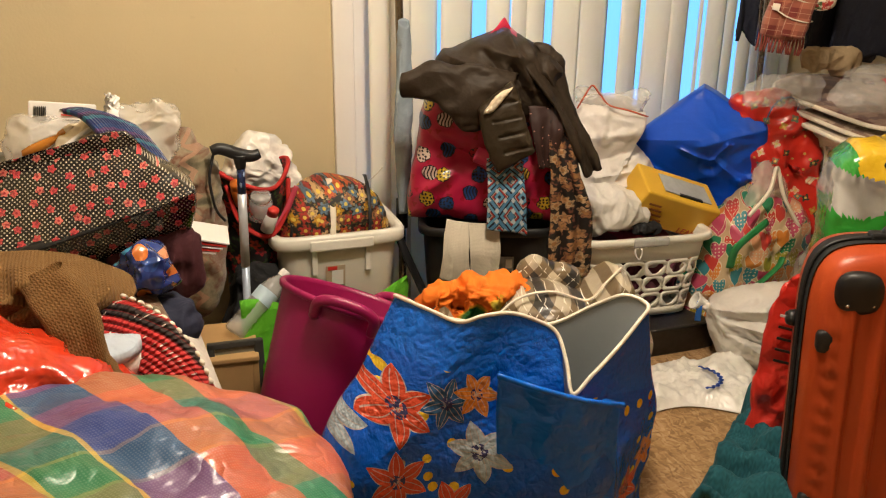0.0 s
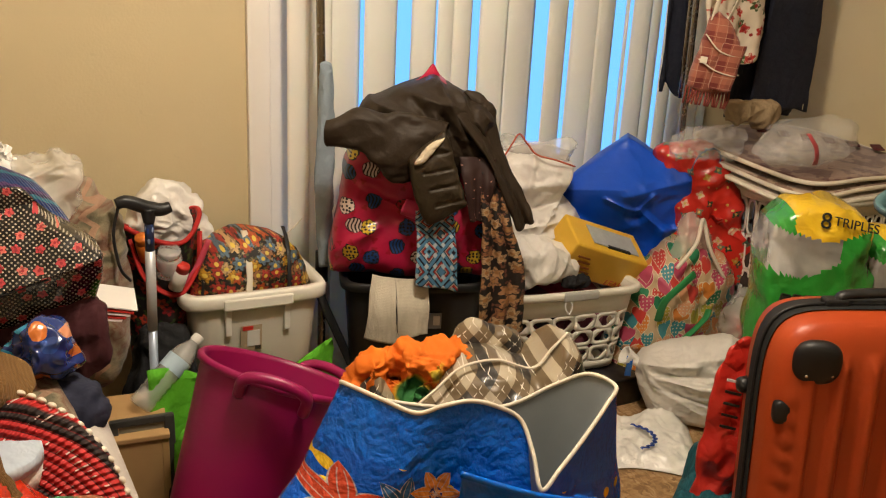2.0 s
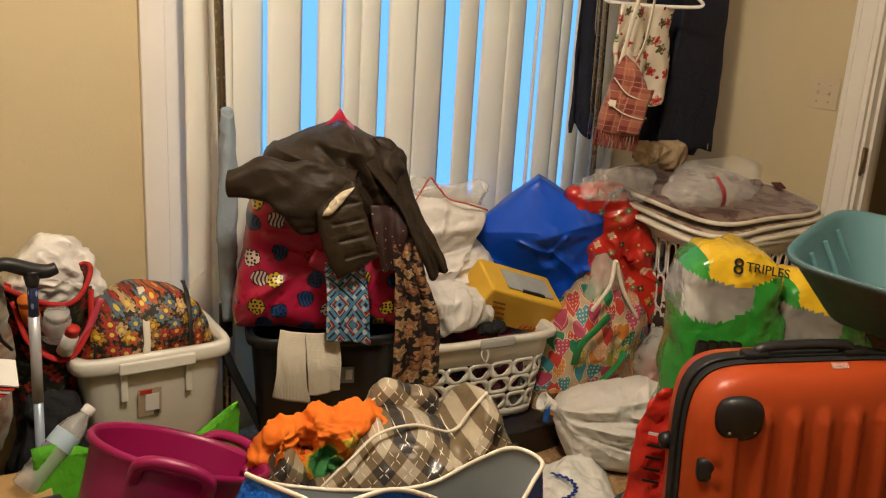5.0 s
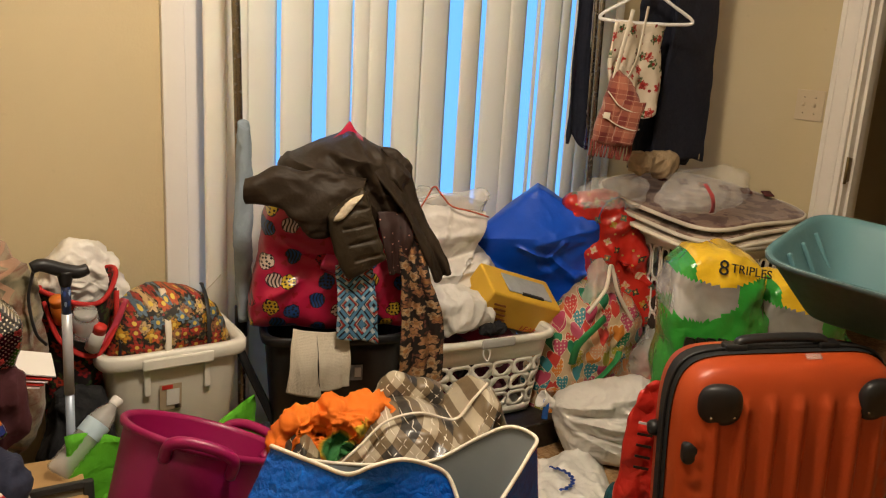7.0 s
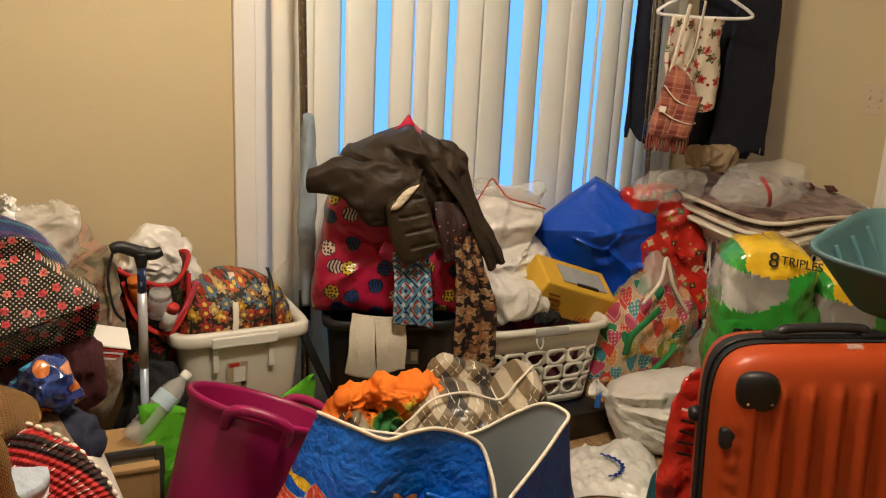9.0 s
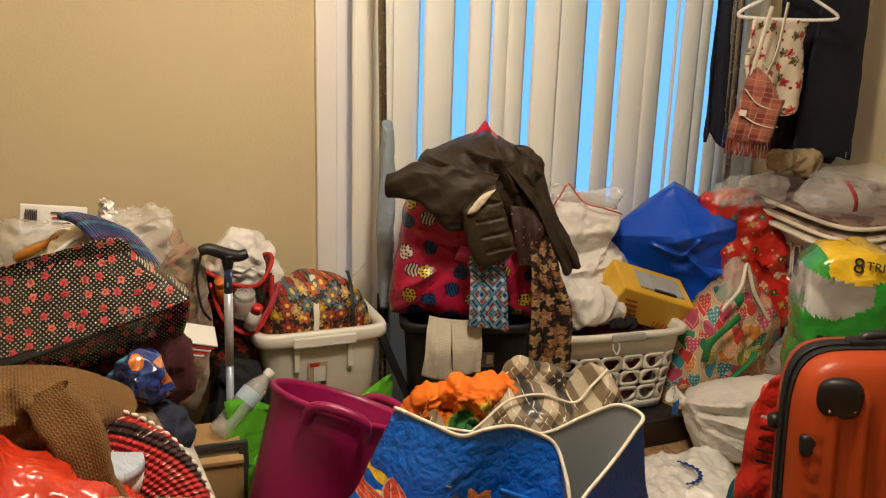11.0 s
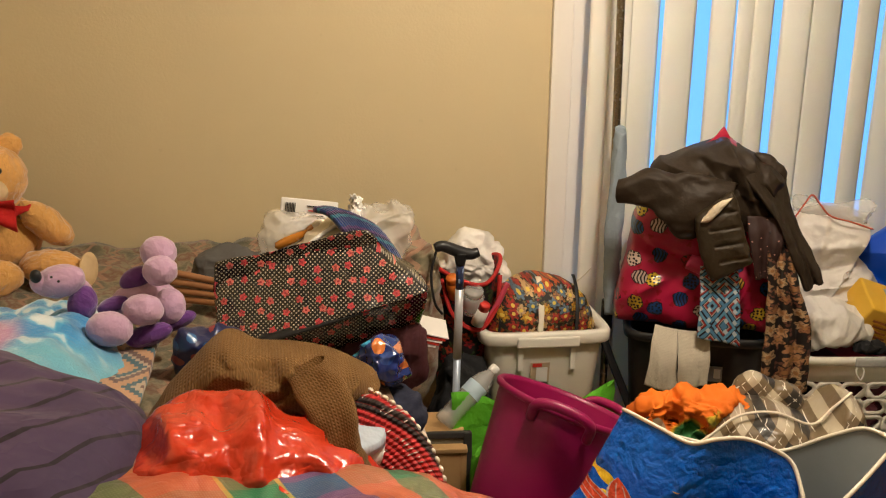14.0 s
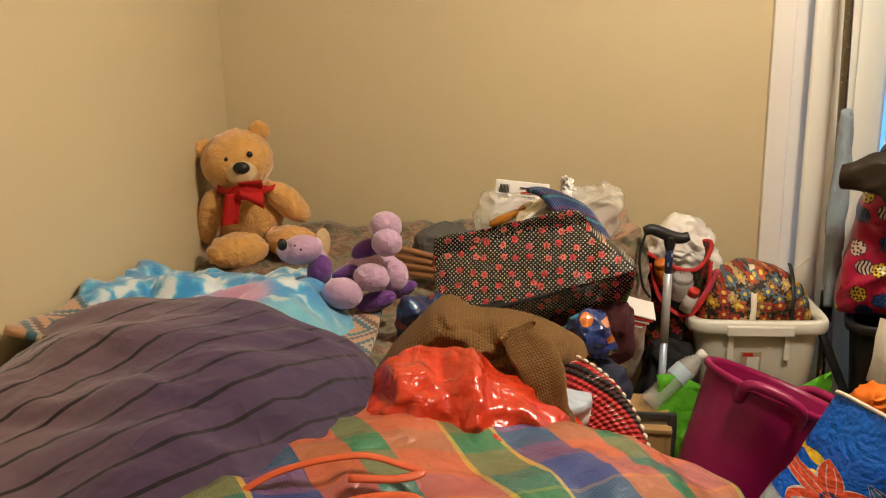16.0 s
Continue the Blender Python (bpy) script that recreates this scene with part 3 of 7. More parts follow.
HEARTS = mat_hearts()

REDXMAS = floral("red_holiday_print", (0.55, 0.022, 0.014), [(0.02, 0.05, 0.03), (0.6, 0.45, 0.3), (0.10, 0.18, 0.12), (0.5, 0.02, 0.015), (0.45, 0.3, 0.04), (0.52, 0.02, 0.015)], scale=22, petals=4, size=0.34, centre=(0.5, 0.4, 0.1), rough=0.3, coat=0.5)
POPPY = floral("black_red_floral_mesh", (0.012, 0.009, 0.009), [(0.40, 0.02, 0.015), (0.5, 0.05, 0.02), (0.06, 0.10, 0.02), (0.35, 0.015, 0.02)], scale=24, petals=5, size=0.42, centre=(0.1, 0.02, 0.02), leaf=(0.03, 0.06, 0.015))
IKATBLUE = mat_ikat()
BLOUSE = floral("red_flower_blouse", (0.72, 0.64, 0.52), [(0.42, 0.02, 0.015), (0.45, 0.03, 0.02), (0.72, 0.64, 0.52), (0.05, 0.09, 0.02)], scale=22, petals=5, size=0.42, centre=(0.25, 0.01, 0.01))


def mat_fleece():
    k = Mat("sky_fleece", 0.95, 0.2, sheen=0.6)
    p = k.warp(k.uv(), 6, 0.06)
    f = k.noise(p, 15, 2)
    c = k.ramp(f, [(0.46, (0.03, 0.25, 0.55)), (0.53, (0.10, 0.42, 0.66)), (0.60, (0.55, 0.66, 0.72)), (0.68, (0.66, 0.72, 0.75))])
    x, y, _ = k.xyz(p)
    c = k.mix(k.ramp(k.op("SUBTRACT", x, y), [(0.24, (0, 0, 0)), (0.36, (1, 1, 1))]), c, (0.16, 0.44, 0.56))
    d = k.op("ADD", k.op("MULTIPLY", k.op("SUBTRACT", x, 0.50), k.op("SUBTRACT", x, 0.50)), k.op("MULTIPLY", k.op("SUBTRACT", y, 0.36), k.op("SUBTRACT", y, 0.36)))
    c = k.mix(k.ramp(d, [(0.003, (1, 1, 1)), (0.013, (0, 0, 0))]), c, (0.50, 0.24, 0.38))
    return k.finish(c, k.noise(k.obj(), 180, 4), 0.7, 0.004)


def mat_aztec():
    k = Mat("aztec_blanket", 0.95, 0.2, sheen=0.3)
    x, y, _ = k.xyz(k.uv())
    sx, sy = k.op("SNAP", x, 0.012), k.op("SNAP", y, 0.012)
    z = k.op("FRACT", k.op("DIVIDE", k.op("ADD", k.op("PINGPONG", sx, 0.09), k.op("PINGPONG", sy, 0.12)), 0.10))
    c = k.ramp(z, [(0.0, (0.48, 0.27, 0.15)), (0.42, (0.05, 0.12, 0.15)), (0.62, (0.42, 0.33, 0.24)), (0.82, (0.14, 0.08, 0.07))], hard=True)
    return k.finish(c, bars(k, y, 0.006, 0.5), 0.5, 0.002)


def mat_basket_red():
    k = Mat("red_beaded_weave", 0.5, 0.4)
    x, y, _ = k.xyz(k.uv())
    row = k.op("SINE", k.op("MULTIPLY", y, 6.283 / 0.011))
    rib = k.op("SINE", k.op("ADD", k.op("MULTIPLY", x, 6.283 / 0.008), k.op("MULTIPLY", y, 300)))
    c = k.mix(bars(k, y, 0.085, 0.24, 0.3), (0.52, 0.022, 0.022), (0.02, 0.012, 0.012))
    white = k.op("MULTIPLY", k.op("GREATER_THAN", rib, 0.72), k.op("GREATER_THAN", k.noise(k.uv(), 45, 2), 0.57))
    c = k.mix(white, c, (0.65, 0.55, 0.5))
    c = k.mix(k.op("LESS_THAN", row, -0.9), c, (0.15, 0.01, 0.01))
    return k.finish(c, k.op("ADD", row, rib), 0.8, 0.004)


def bloom(k, c, p, at, size, turn, petal, line):
    """One printed six-petalled flower over colour c."""
    x, y, _ = k.xyz(p)
    dx, dy = k.op("SUBTRACT", x, at[0]), k.op("SUBTRACT", y, at[1])
    s = k.op("DIVIDE", k.op("SQRT", k.op("ADD", k.op("MULTIPLY", dx, dx), k.op("MULTIPLY", dy, dy))), size)
    ang = k.op("PINGPONG", k.op("ADD", k.op("ARCTAN2", dy, dx), 6.283 + turn), math.pi / 6)
    across = k.op("MULTIPLY", s, k.op("SINE", ang))
    leaf = k.op("SINE", k.op("MULTIPLY", k.op("MINIMUM", s, 1.0), math.pi))
    c = k.mix(k.op("LESS_THAN", across, k.op("MULTIPLY", leaf, 0.27)), c, line)
    c = k.mix(k.op("LESS_THAN", across, k.op("MULTIPLY", leaf, 0.235)), c, petal)
    vein = k.op("MULTIPLY", k.op("LESS_THAN", k.op("ABSOLUTE", k.op("SUBTRACT", across, k.op("MULTIPLY", leaf, 0.10))), 0.012), k.op("LESS_THAN", s, 0.85))
    c = k.mix(k.op("MULTIPLY", vein, 0.8), c, line)
    heart = k.op("MULTIPLY", k.op("LESS_THAN", s, 0.26), k.op("GREATER_THAN", k.noise(p, 160, 2), 0.5))
    return k.mix(heart, c, (0.03, 0.03, 0.10))


def mat_tote():
    k = Mat("blue_flower_tote_film", 0.2, 0.45)
    p = k.warp(k.uv(), 14, 0.010)
    x, y, _ = k.xyz(k.uv())
    deep, sky = (0.0, 0.065, 0.42), (0.0, 0.14, 0.66)
    c = k.mix(k.noise(k.obj(), 5, 2), deep, (0.0, 0.090, 0.52))
    d = k.voronoi(p, 24, random=0.9)
    hue = k.xyz(k.voronoi(p, 24, "Color", random=0.9))[0]
    c = k.mix(k.op("MULTIPLY", k.op("LESS_THAN", d, 0.20), k.op("GREATER_THAN", hue, 0.45)), c, (0.62, 0.42, 0.02))
    red, white, amber, dim = (0.50, 0.055, 0.022), (0.30, 0.37, 0.43), (0.58, 0.20, 0.03), (0.02, 0.08, 0.20)
    for at, size, turn, petal in (((-0.255, 0.685), 0.052, 0.3, amber), ((-0.175, 0.626), 0.070, 0.7, red), ((-0.272, 0.601), 0.062, 0.1, white), ((-0.19, 0.512), 0.068, 0.5, red), ((-0.098, 0.630), 0.055, 0.9, dim), ((-0.052, 0.545), 0.065, 0.4, white), ((-0.10, 0.452), 0.060, 0.2, red), ((-0.28, 0.46), 0.06, 0.8, white), ((-0.045, 0.64), 0.05, 0.2, amber), ((0.25, 0.40), 0.062, 0.6, red), ((0.31, 0.45), 0.05, 0.1, amber), ((-0.18, 0.38), 0.065, 0.2, white), ((0.28, 0.29), 0.06, 0.3, white), ((-0.08, 0.33), 0.06, 0.7, amber)):
        c = bloom(k, c, p, at, size * 0.82, turn, petal, (0.42, 0.36, 0.33))
    band = k.op("GREATER_THAN", k.op("ADD", y, k.op("MULTIPLY", x, 0.25)), 0.655)
    c = k.mix(band, c, k.mix(k.noise(k.obj(), 6, 2), deep, sky))
    w = k.warp(k.obj(), 7, 0.06)
    h = k.op("ADD", k.op("MULTIPLY", k.crumple(w, 6), 0.6), k.op("ADD", k.op("MULTIPLY", k.crumple(w, 30), 0.5), k.op("MULTIPLY", k.noise(w, 110, 3), 0.3)))
    return k.finish(c, h, 0.9, 0.014)


FLEECE, AZTEC, REDWEAVE, TOTE, ARGYLE = mat_fleece(), mat_aztec(), mat_basket_red(), mat_tote(), mat_argyle()
CHECKBAG = mat_woven("checked_woven_film", [(0.0, (0.46, 0.095, 0.04)), (0.26, (0.50, 0.34, 0.05)), (0.28, (0.012, 0.155, 0.065)), (0.46, (0.50, 0.34, 0.05)), (0.48, (0.015, 0.040, 0.20)), (0.68, (0.46, 0.095, 0.04)), (0.86, (0.012, 0.16, 0.07))])


# ---- setting ----
LEFT, RIGHT, BACK, FRONT, CEILING = -0.98, 3.05, 2.82, -1.6, 2.44


def slab(name, x0, x1, y0, y1, z0, z1, material, label, category, parent=None):
    ob = build(name, box((x0 + x1) / 2, (y0 + y1) / 2, (z0 + z1) / 2, x1 - x0, y1 - y0, z1 - z0), material, parent, smooth=False)
    if parent is None:
        tagged(ob, label, category, kind="structure")
    return ob


slab("floor", LEFT - 0.12, RIGHT + 1.5, FRONT - 0.12, BACK + 0.14, -0.06, 0.0, OSB, "bare strand board subfloor with scuffs", "floor")
slab("ceiling", LEFT - 0.12, RIGHT + 1.5, FRONT - 0.12, BACK + 0.14, CEILING, CEILING + 0.08, CEIL, "plain off-white painted ceiling", "ceiling")
slab("wall_west", LEFT - 0.12, LEFT, FRONT, BACK, 0, CEILING, WALL, "beige painted wall beside the bed", "wall")
slab("wall_south", LEFT - 0.12, RIGHT + 0.12, FRONT - 0.12, FRONT, 0, CEILING, WALL, "beige painted wall", "wall")
DOOR_X0, DOOR_X1, DOOR_H = 0.985, 2.78, 2.08
north = thing("wall_north", "beige painted wall round the patio door", "wall", pose(0, 0, 0), kind="structure")
slab("pier", LEFT - 0.12, DOOR_X0, BACK, BACK + 0.14, 0, CEILING, WALL, "", "", north)
slab("pier", DOOR_X1, RIGHT + 0.12, BACK, BACK + 0.14, 0, CEILING, WALL, "", "", north)
slab("lintel", DOOR_X0, DOOR_X1, BACK, BACK + 0.14, DOOR_H, CEILING, WALL, "", "", north)
east = thing("wall_east", "beige painted wall with a door opening", "wall", pose(0, 0, 0), kind="structure")
slab("pier", RIGHT, RIGHT + 0.12, 1.83, BACK, 0, CEILING, WALL, "", "", east)
slab("pier", RIGHT, RIGHT + 0.12, FRONT, 0.98, 0, CEILING, WALL, "", "", east)
slab("lintel", RIGHT, RIGHT + 0.12, 0.98, 1.83, 2.05, CEILING, WALL, "", "", east)
# Dark colour on this hallway wall stands in for the unlit space beyond.
slab("hallway_wall", RIGHT + 1.4, RIGHT + 1.5, FRONT, BACK, 0, CEILING, plain("hall_shade_tint", (0.10, 0.08, 0.06)), "hallway wall beyond the doorway, dimness put into its colour", "wall")
slab("hallway_end", RIGHT + 0.12, RIGHT + 1.4, 2.3, 2.4, 0, CEILING, WALL, "dim hallway end wall", "wall")
slab("hallway_end", RIGHT + 0.12, RIGHT + 1.4, 0.5, 0.6, 0, CEILING, WALL, "dim hallway end wall", "wall")

casing = thing("door_casing", "white moulded door casing with a brass hinge", "door trim", pose(RIGHT, 0, 0), kind="structure")
for y0, y1, dx in ((1.83, 1.925, 0.016), (1.905, 1.925, 0.022), (1.85, 1.862, 0.021)):
    build("moulding", box(-dx / 2, (y0 + y1) / 2, 1.03, dx, y1 - y0, 2.06, 0.003), WHITE, casing, smooth=False)
build("jamb", box(0.06, 1.825, 1.02, 0.118, 0.014, 2.04), WHITE, casing, smooth=False)
build("door_stop", box(0.05, 1.811, 1.02, 0.035, 0.012, 2.04), WHITE, casing, smooth=False)
build("head", box(-0.008, 1.40, 2.09, 0.016, 1.04, 0.08, 0.003), WHITE, casing, smooth=False)
build("hinge", join(box(0.012, 1.816, 0.98, 0.03, 0.008, 0.09, 0.002), tube([(-0.004, 1.812, 0.93), (-0.004, 1.812, 1.03)], 0.006, 8, 2)), plain("worn_brass", (0.25, 0.17, 0.07), 0.4, metal=0.8), casing, label="worn brass hinge")

frame_left = thing("door_trim", "wide white painted trim at the patio door", "door trim", pose(0, BACK, 0), kind="structure")
build("board", box(0.873, -0.011, 1.07, 0.070, 0.022, 2.14, 0.003), WHITE, frame_left, smooth=False)
build("board", box(0.9475, -0.008, 1.07, 0.077, 0.016, 2.14, 0.003), WHITE, frame_left, smooth=False)
build("head", box(1.85, -0.011, 2.12, 1.88, 0.022, 0.08, 0.003), WHITE, frame_left, smooth=False)
build("board", box(2.80, -0.011, 1.07, 0.06, 0.022, 2.14, 0.003), WHITE, frame_left, smooth=False)

patio = thing("door_1", "white framed sliding glass patio door", "patio door", pose(0, BACK + 0.07, 0), kind="structure")
for x in (1.01, 1.83, 1.89, 2.755):
    build("stile", box(x, 0, 1.04, 0.05, 0.05, 2.06, 0.004), WHITE, patio, smooth=False)
for z in (0.04, 2.05):
    build("rail", box(1.85, 0.002, z, 1.86, 0.046, 0.06, 0.004), WHITE, patio, smooth=False)
for x in (1.39, 2.32):
    g = build("pane", box(x, 0.003, 1.04, 0.86, 0.006, 1.97), BLUEGLASS, patio, smooth=False)
    g.visible_shadow = False

SKYGLOW = bpy.data.materials.new("evening_sky_glow")
SKYGLOW.use_nodes = True
_t = SKYGLOW.node_tree
_t.nodes.clear()
_e = _t.nodes.new("ShaderNodeEmission")
_e.inputs["Color"].default_value, _e.inputs["Strength"].default_value = (0.15, 0.44, 1.0, 1), 1.5
_t.links.new(_e.outputs[0], _t.nodes.new("ShaderNodeOutputMaterial").inputs[0])
tagged(build("backdrop", box(1.9, BACK + 3.0, 1.2, 9, 0.02, 6), SKYGLOW, None, False), "pale blue daylight outside the patio door", "sky", kind="structure")

# Vertical blind: slats (left edge, right edge, turn in degrees)
blind = thing("vertical_blind", "ivory vinyl vertical blind with some slats turned", "window blind", pose(0, 2.735, 0))
SLATS = [(0.938, 1.022), (1.010, 1.08), (1.065, 1.188), (1.192, 1.317), (1.370, 1.452), (1.456, 1.529), (1.522, 1.603), (1.633, 1.735), (1.728, 1.866), (1.910, 2.006), (2.038, 2.145), (2.135, 2.228), (2.276, 2.292), (2.318, 2.397), (2.404, 2.468), (2.474, 2.552), (2.558, 2.63), (2.634, 2.72), (2.715, 2.775)]
for i, (a, b) in enumerate(SLATS):
    turn = radians(9 if (i - 1) % 3 else -12)
    half = (b - a) / 2

    def slat_fn(u, v, a=a, b=b, turn=turn, i=i, half=half):
        s = (u - 0.5) * 2
        sway = 0.004 * math.sin(i * 1.7) * (1 - v)
        return ((a + b) / 2 + s * half + sway, s * half * math.sin(turn) - 0.012 * (1 - s * s) - 0.006 * (i % 2), 0.03 + 2.0 * v)
    build("slat", cloth(slat_fn, 8, 4, 0.0014), SLAT, blind)
build("head_rail", box(1.87, 0.0, 2.06, 1.84, 0.045, 0.04, 0.004), WHITE, blind, smooth=False)

switch = thing("light_switch", "almond double toggle light switch plate", "light switch", pose(RIGHT, 2.0, 1.20))
ALMOND = plain("almond_plastic", (0.58, 0.48, 0.33), 0.4, vary=0.04, bump=0.05)
build("plate", box(-0.003, 0, 0, 0.006, 0.115, 0.115, 0.002), ALMOND, switch, smooth=False)
for dy in (-0.023, 0.023):
    build("toggle", moved(box(0, 0, 0, 0.014, 0.008, 0.014, 0.002), pose(-0.010, dy, 0.002, 0, 25, 0)), ALMOND, switch, smooth=False)
    for dz in (-0.03, 0.03):
        build("screw", moved(lathe([(0, 0.001), (0.003, 0.001), (0.003, -0.001)], 10), pose(-0.0065, dy, dz, 0, -90, 0)), CHROME, switch)


# ---- bed and what lies on it ----
def ripple(x, y, seed, amp, scale):
    return amp * fbm((x, y, 0.0), scale, seed)


bed = thing("bed", "low bed under a worn tapestry quilt", "bed", pose(-0.38, 1.72, 0))
build("base", box(0, 0, 0.15, 1.12, 2.1, 0.30, 0.02), DARK, bed, smooth=False, label="dark cloth bed base")
build("mattress", loft([(0.30, 1.10, 2.08), (0.31, 1.16, 2.12), (0.42, 1.17, 2.13), (0.57, 1.16, 2.12), (0.60, 1.10, 2.06), (0.605, 0.9, 1.9), (0.606, 0.02, 0.02)], 60, 9), plain("ticking", (0.55, 0.5, 0.45), 0.9), bed)


def quilt_fn(u, v):
    x, y = -0.595 + 1.21 * u, -1.06 + 2.14 * v
    z = 0.655 + ripple(x, y, 3, 0.03, 3.5) + 0.06 * v * v + ripple(x, y, 5, 0.012, 14)
    over = max(0.0, u - 0.9) * 10
    return (x - 0.02 * over, y, z - 0.42 * over ** 1.5)


tagged(solo("quilt", cloth(quilt_fn, 60, 70, 0.02, (1.6, 2.1)), QUILT, pose(-0.38, 1.72, 0), "muted green and brown tapestry quilt over the bed", "quilt"))


def bear():
    """A seated plush bear, one mesh with its colours in patches."""
    fur = lambda g, s: rough_up(g, 0.006, 45, s, "fbm")
    parts = [
        fur(moved(blob(0.118, 0.108, 0.104, nu=40, nv=26), pose(-0.02, -0.02, 0.325, 0, -8, 0)), 1),
        fur(moved(blob(0.118, 0.105, 0.135, nu=40, nv=26), pose(0, 0.02, 0.15)), 2),
        fur(moved(blob(0.035, 0.02, 0.036, nu=20, nv=14), pose(-0.125, 0.0, 0.365, 0, -35, 0)), 3),
        fur(moved(blob(0.035, 0.02, 0.036, nu=20, nv=14), pose(0.055, 0.0, 0.418, 0, 25, 0)), 4),
        fur(moved(blob(0.046, 0.05, 0.105, nu=24, nv=18), pose(-0.125, -0.035, 0.14, 15, 14, 0)), 5),
        fur(moved(blob(0.046, 0.05, 0.10, nu=24, nv=18), pose(0.135, -0.04, 0.185, 20, -42, 0)), 6),
        fur(moved(blob(0.10, 0.062, 0.058, nu=28, nv=18), pose(-0.03, -0.15, 0.055, 0, 0, 15)), 7),
        fur(moved(blob(0.105, 0.062, 0.055, nu=28, nv=18), pose(0.145, -0.10, 0.060, 0, 6, -30)), 8)]
    cream = [moved(blob(0.05, 0.04, 0.042, nu=24, nv=16), pose(0.0, -0.115, 0.300)),
             moved(blob(0.012, 0.05, 0.052, nu=16, nv=16), pose(0.243, -0.155, 0.063, 0, 0, -30))]
    black = [moved(blob(0.027, 0.02, 0.02, nu=16, nv=12), pose(0.003, -0.150, 0.322)),
             moved(blob(0.010, 0.008, 0.010, nu=12, nv=8), pose(-0.044, -0.116, 0.345)), moved(blob(0.010, 0.008, 0.010, nu=12, nv=8), pose(0.030, -0.118, 0.360))]

    def scarf_fn(u, v):
        a = -2.9 + 2.6 * u
        return (0.01 + 0.10 * math.cos(a), -0.03 + 0.115 * math.sin(a), 0.245 + 0.035 * (v - 0.5) + 0.01 * math.sin(9 * u + 3 * v))

    def tail_fn(u, v):
        return (-0.03 + 0.05 * (u - 0.5) - 0.02 * v, -0.14 - 0.01 * math.sin(6 * u), 0.24 - 0.10 * v)

    def bow_fn(u, v):
        return (-0.01 + 0.075 * u, -0.145 - 0.015 * math.sin(8 * v), 0.255 + (v - 0.5) * (0.045 + 0.05 * u) - 0.02 * u)
    red = [cloth(scarf_fn, 24, 6, 0.006), cloth(tail_fn, 8, 10, 0.005), cloth(bow_fn, 10, 12, 0.005)]
    all_parts = parts + cream + black + red
    geo = join(*all_parts)
    counts = [sum(len(g[1]) for g in grp) for grp in (parts, cream, black, red)]
    ob = build("teddy_bear", geo, [GOLDFUR, plain("cream_plush", (0.66, 0.48, 0.27), 0.95), BLACK, plain("red_felt", (0.50, 0.012, 0.01), 0.9)])
    ob.data.polygons.foreach_set("material_index", sum(([i] * c for i, c in enumerate(counts)), []))
    ob.matrix_world = pose(-0.845, 2.50, 0.70, 0, 0, 10) @ Matrix.Diagonal((0.92, 0.92, 0.93, 1))
    return tagged(ob, "golden plush teddy bear with a red scarf sitting on the bed", "plush toy")


bear()


def purple_bear():
    """A plush bear on its back, one mesh: centre, half sizes and turn of each stuffed piece."""
    lilac = [((-0.161, 0.0, 0.16), (0.055, 0.037, 0.037), -12), ((-0.123, 0.03, 0.127), (0.024, 0.024, 0.024), 0), ((0.011, 0.03, 0.097), (0.077, 0.044, 0.044), -5), ((0.069, 0.0, 0.089), (0.036, 0.036, 0.044), 0), ((0.053, 0.0, 0.217), (0.040, 0.037, 0.037), 0), ((0.059, -0.04, 0.185), (0.038, 0.034, 0.034), 0), ((0.021, -0.07, 0.106), (0.044, 0.035, 0.035), 10), ((-0.047, -0.1, 0.076), (0.049, 0.038, 0.038), 10), ((-0.196, -0.01, 0.16), (0.024, 0.023, 0.023), 0)]
    violet = [((-0.12, 0.01, 0.101), (0.032, 0.032, 0.044), 15), ((-0.003, 0.03, 0.151), (0.040, 0.025, 0.025), -25), ((-0.052, -0.01, 0.102), (0.036, 0.018, 0.018), -20), ((0.026, -0.05, 0.04), (0.053, 0.025, 0.025), -15), ((0.08, 0.0, 0.051), (0.049, 0.020, 0.020), -20)]
    black = [((-0.196, -0.05, 0.187), (0.012, 0.012, 0.015), 0), ((-0.165, -0.05, 0.184), (0.003, 0.003, 0.003), 0), ((-0.15, -0.055, 0.175), (0.003, 0.003, 0.003), 0)]
    groups = [[moved(blob(*size, nu=30, nv=20), pose(*at, 0, turn, 0)) for at, size, turn in grp] for grp in (lilac, violet, black)]
    groups[0] = [rough_up(g, 0.002, 60, i, "fbm") for i, g in enumerate(groups[0])]
    ob = build("plush_bear", join(*sum(groups, [])), [LILAC, VIOLET, BLACK])
    ob.data.polygons.foreach_set("material_index", sum(([i] * sum(len(g[1]) for g in grp) for i, grp in enumerate(groups)), []))
    ob.matrix_world = pose(-0.396, 1.85, 0.732) @ Matrix.Scale(0.95, 4)
    return tagged(ob, "lilac and violet plush bear lying on its back", "plush toy")

purple_bear()


def fleece_fn(u, v):
    x = -0.97 + 0.54 * u + 0.03 * v
    y = 1.35 + 0.72 * v - 0.05 * u
    z = 0.758 + 0.11 * math.sin(math.pi * min(1, v * 1.15)) * (1.05 - 0.5 * u) + ripple(x, y, 8, 0.035, 7) + ripple(x, y, 9, 0.012, 18)
    z -= 0.14 * max(0, u - 0.8) * 5 * (1 - 0.4 * v)
    return (x, y, z)


solo("fleece_blanket", rough_up(cloth(fleece_fn, 56, 50, 0.022, (0.8, 0.8)), 0.006, 16, 2, "fbm"), FLEECE, pose(0, 0, 0), "crumpled sky blue and white fleece blanket with a pink patch", "blanket")


def aztec_fn(u, v):
    x, y = -0.96 + 0.60 * u, 1.28 + 0.62 * v
    return (x, y, 0.735 + 0.16 * (1 - u) ** 1.5 * (1 - 0.5 * v) + ripple(x, y, 12, 0.015, 5))


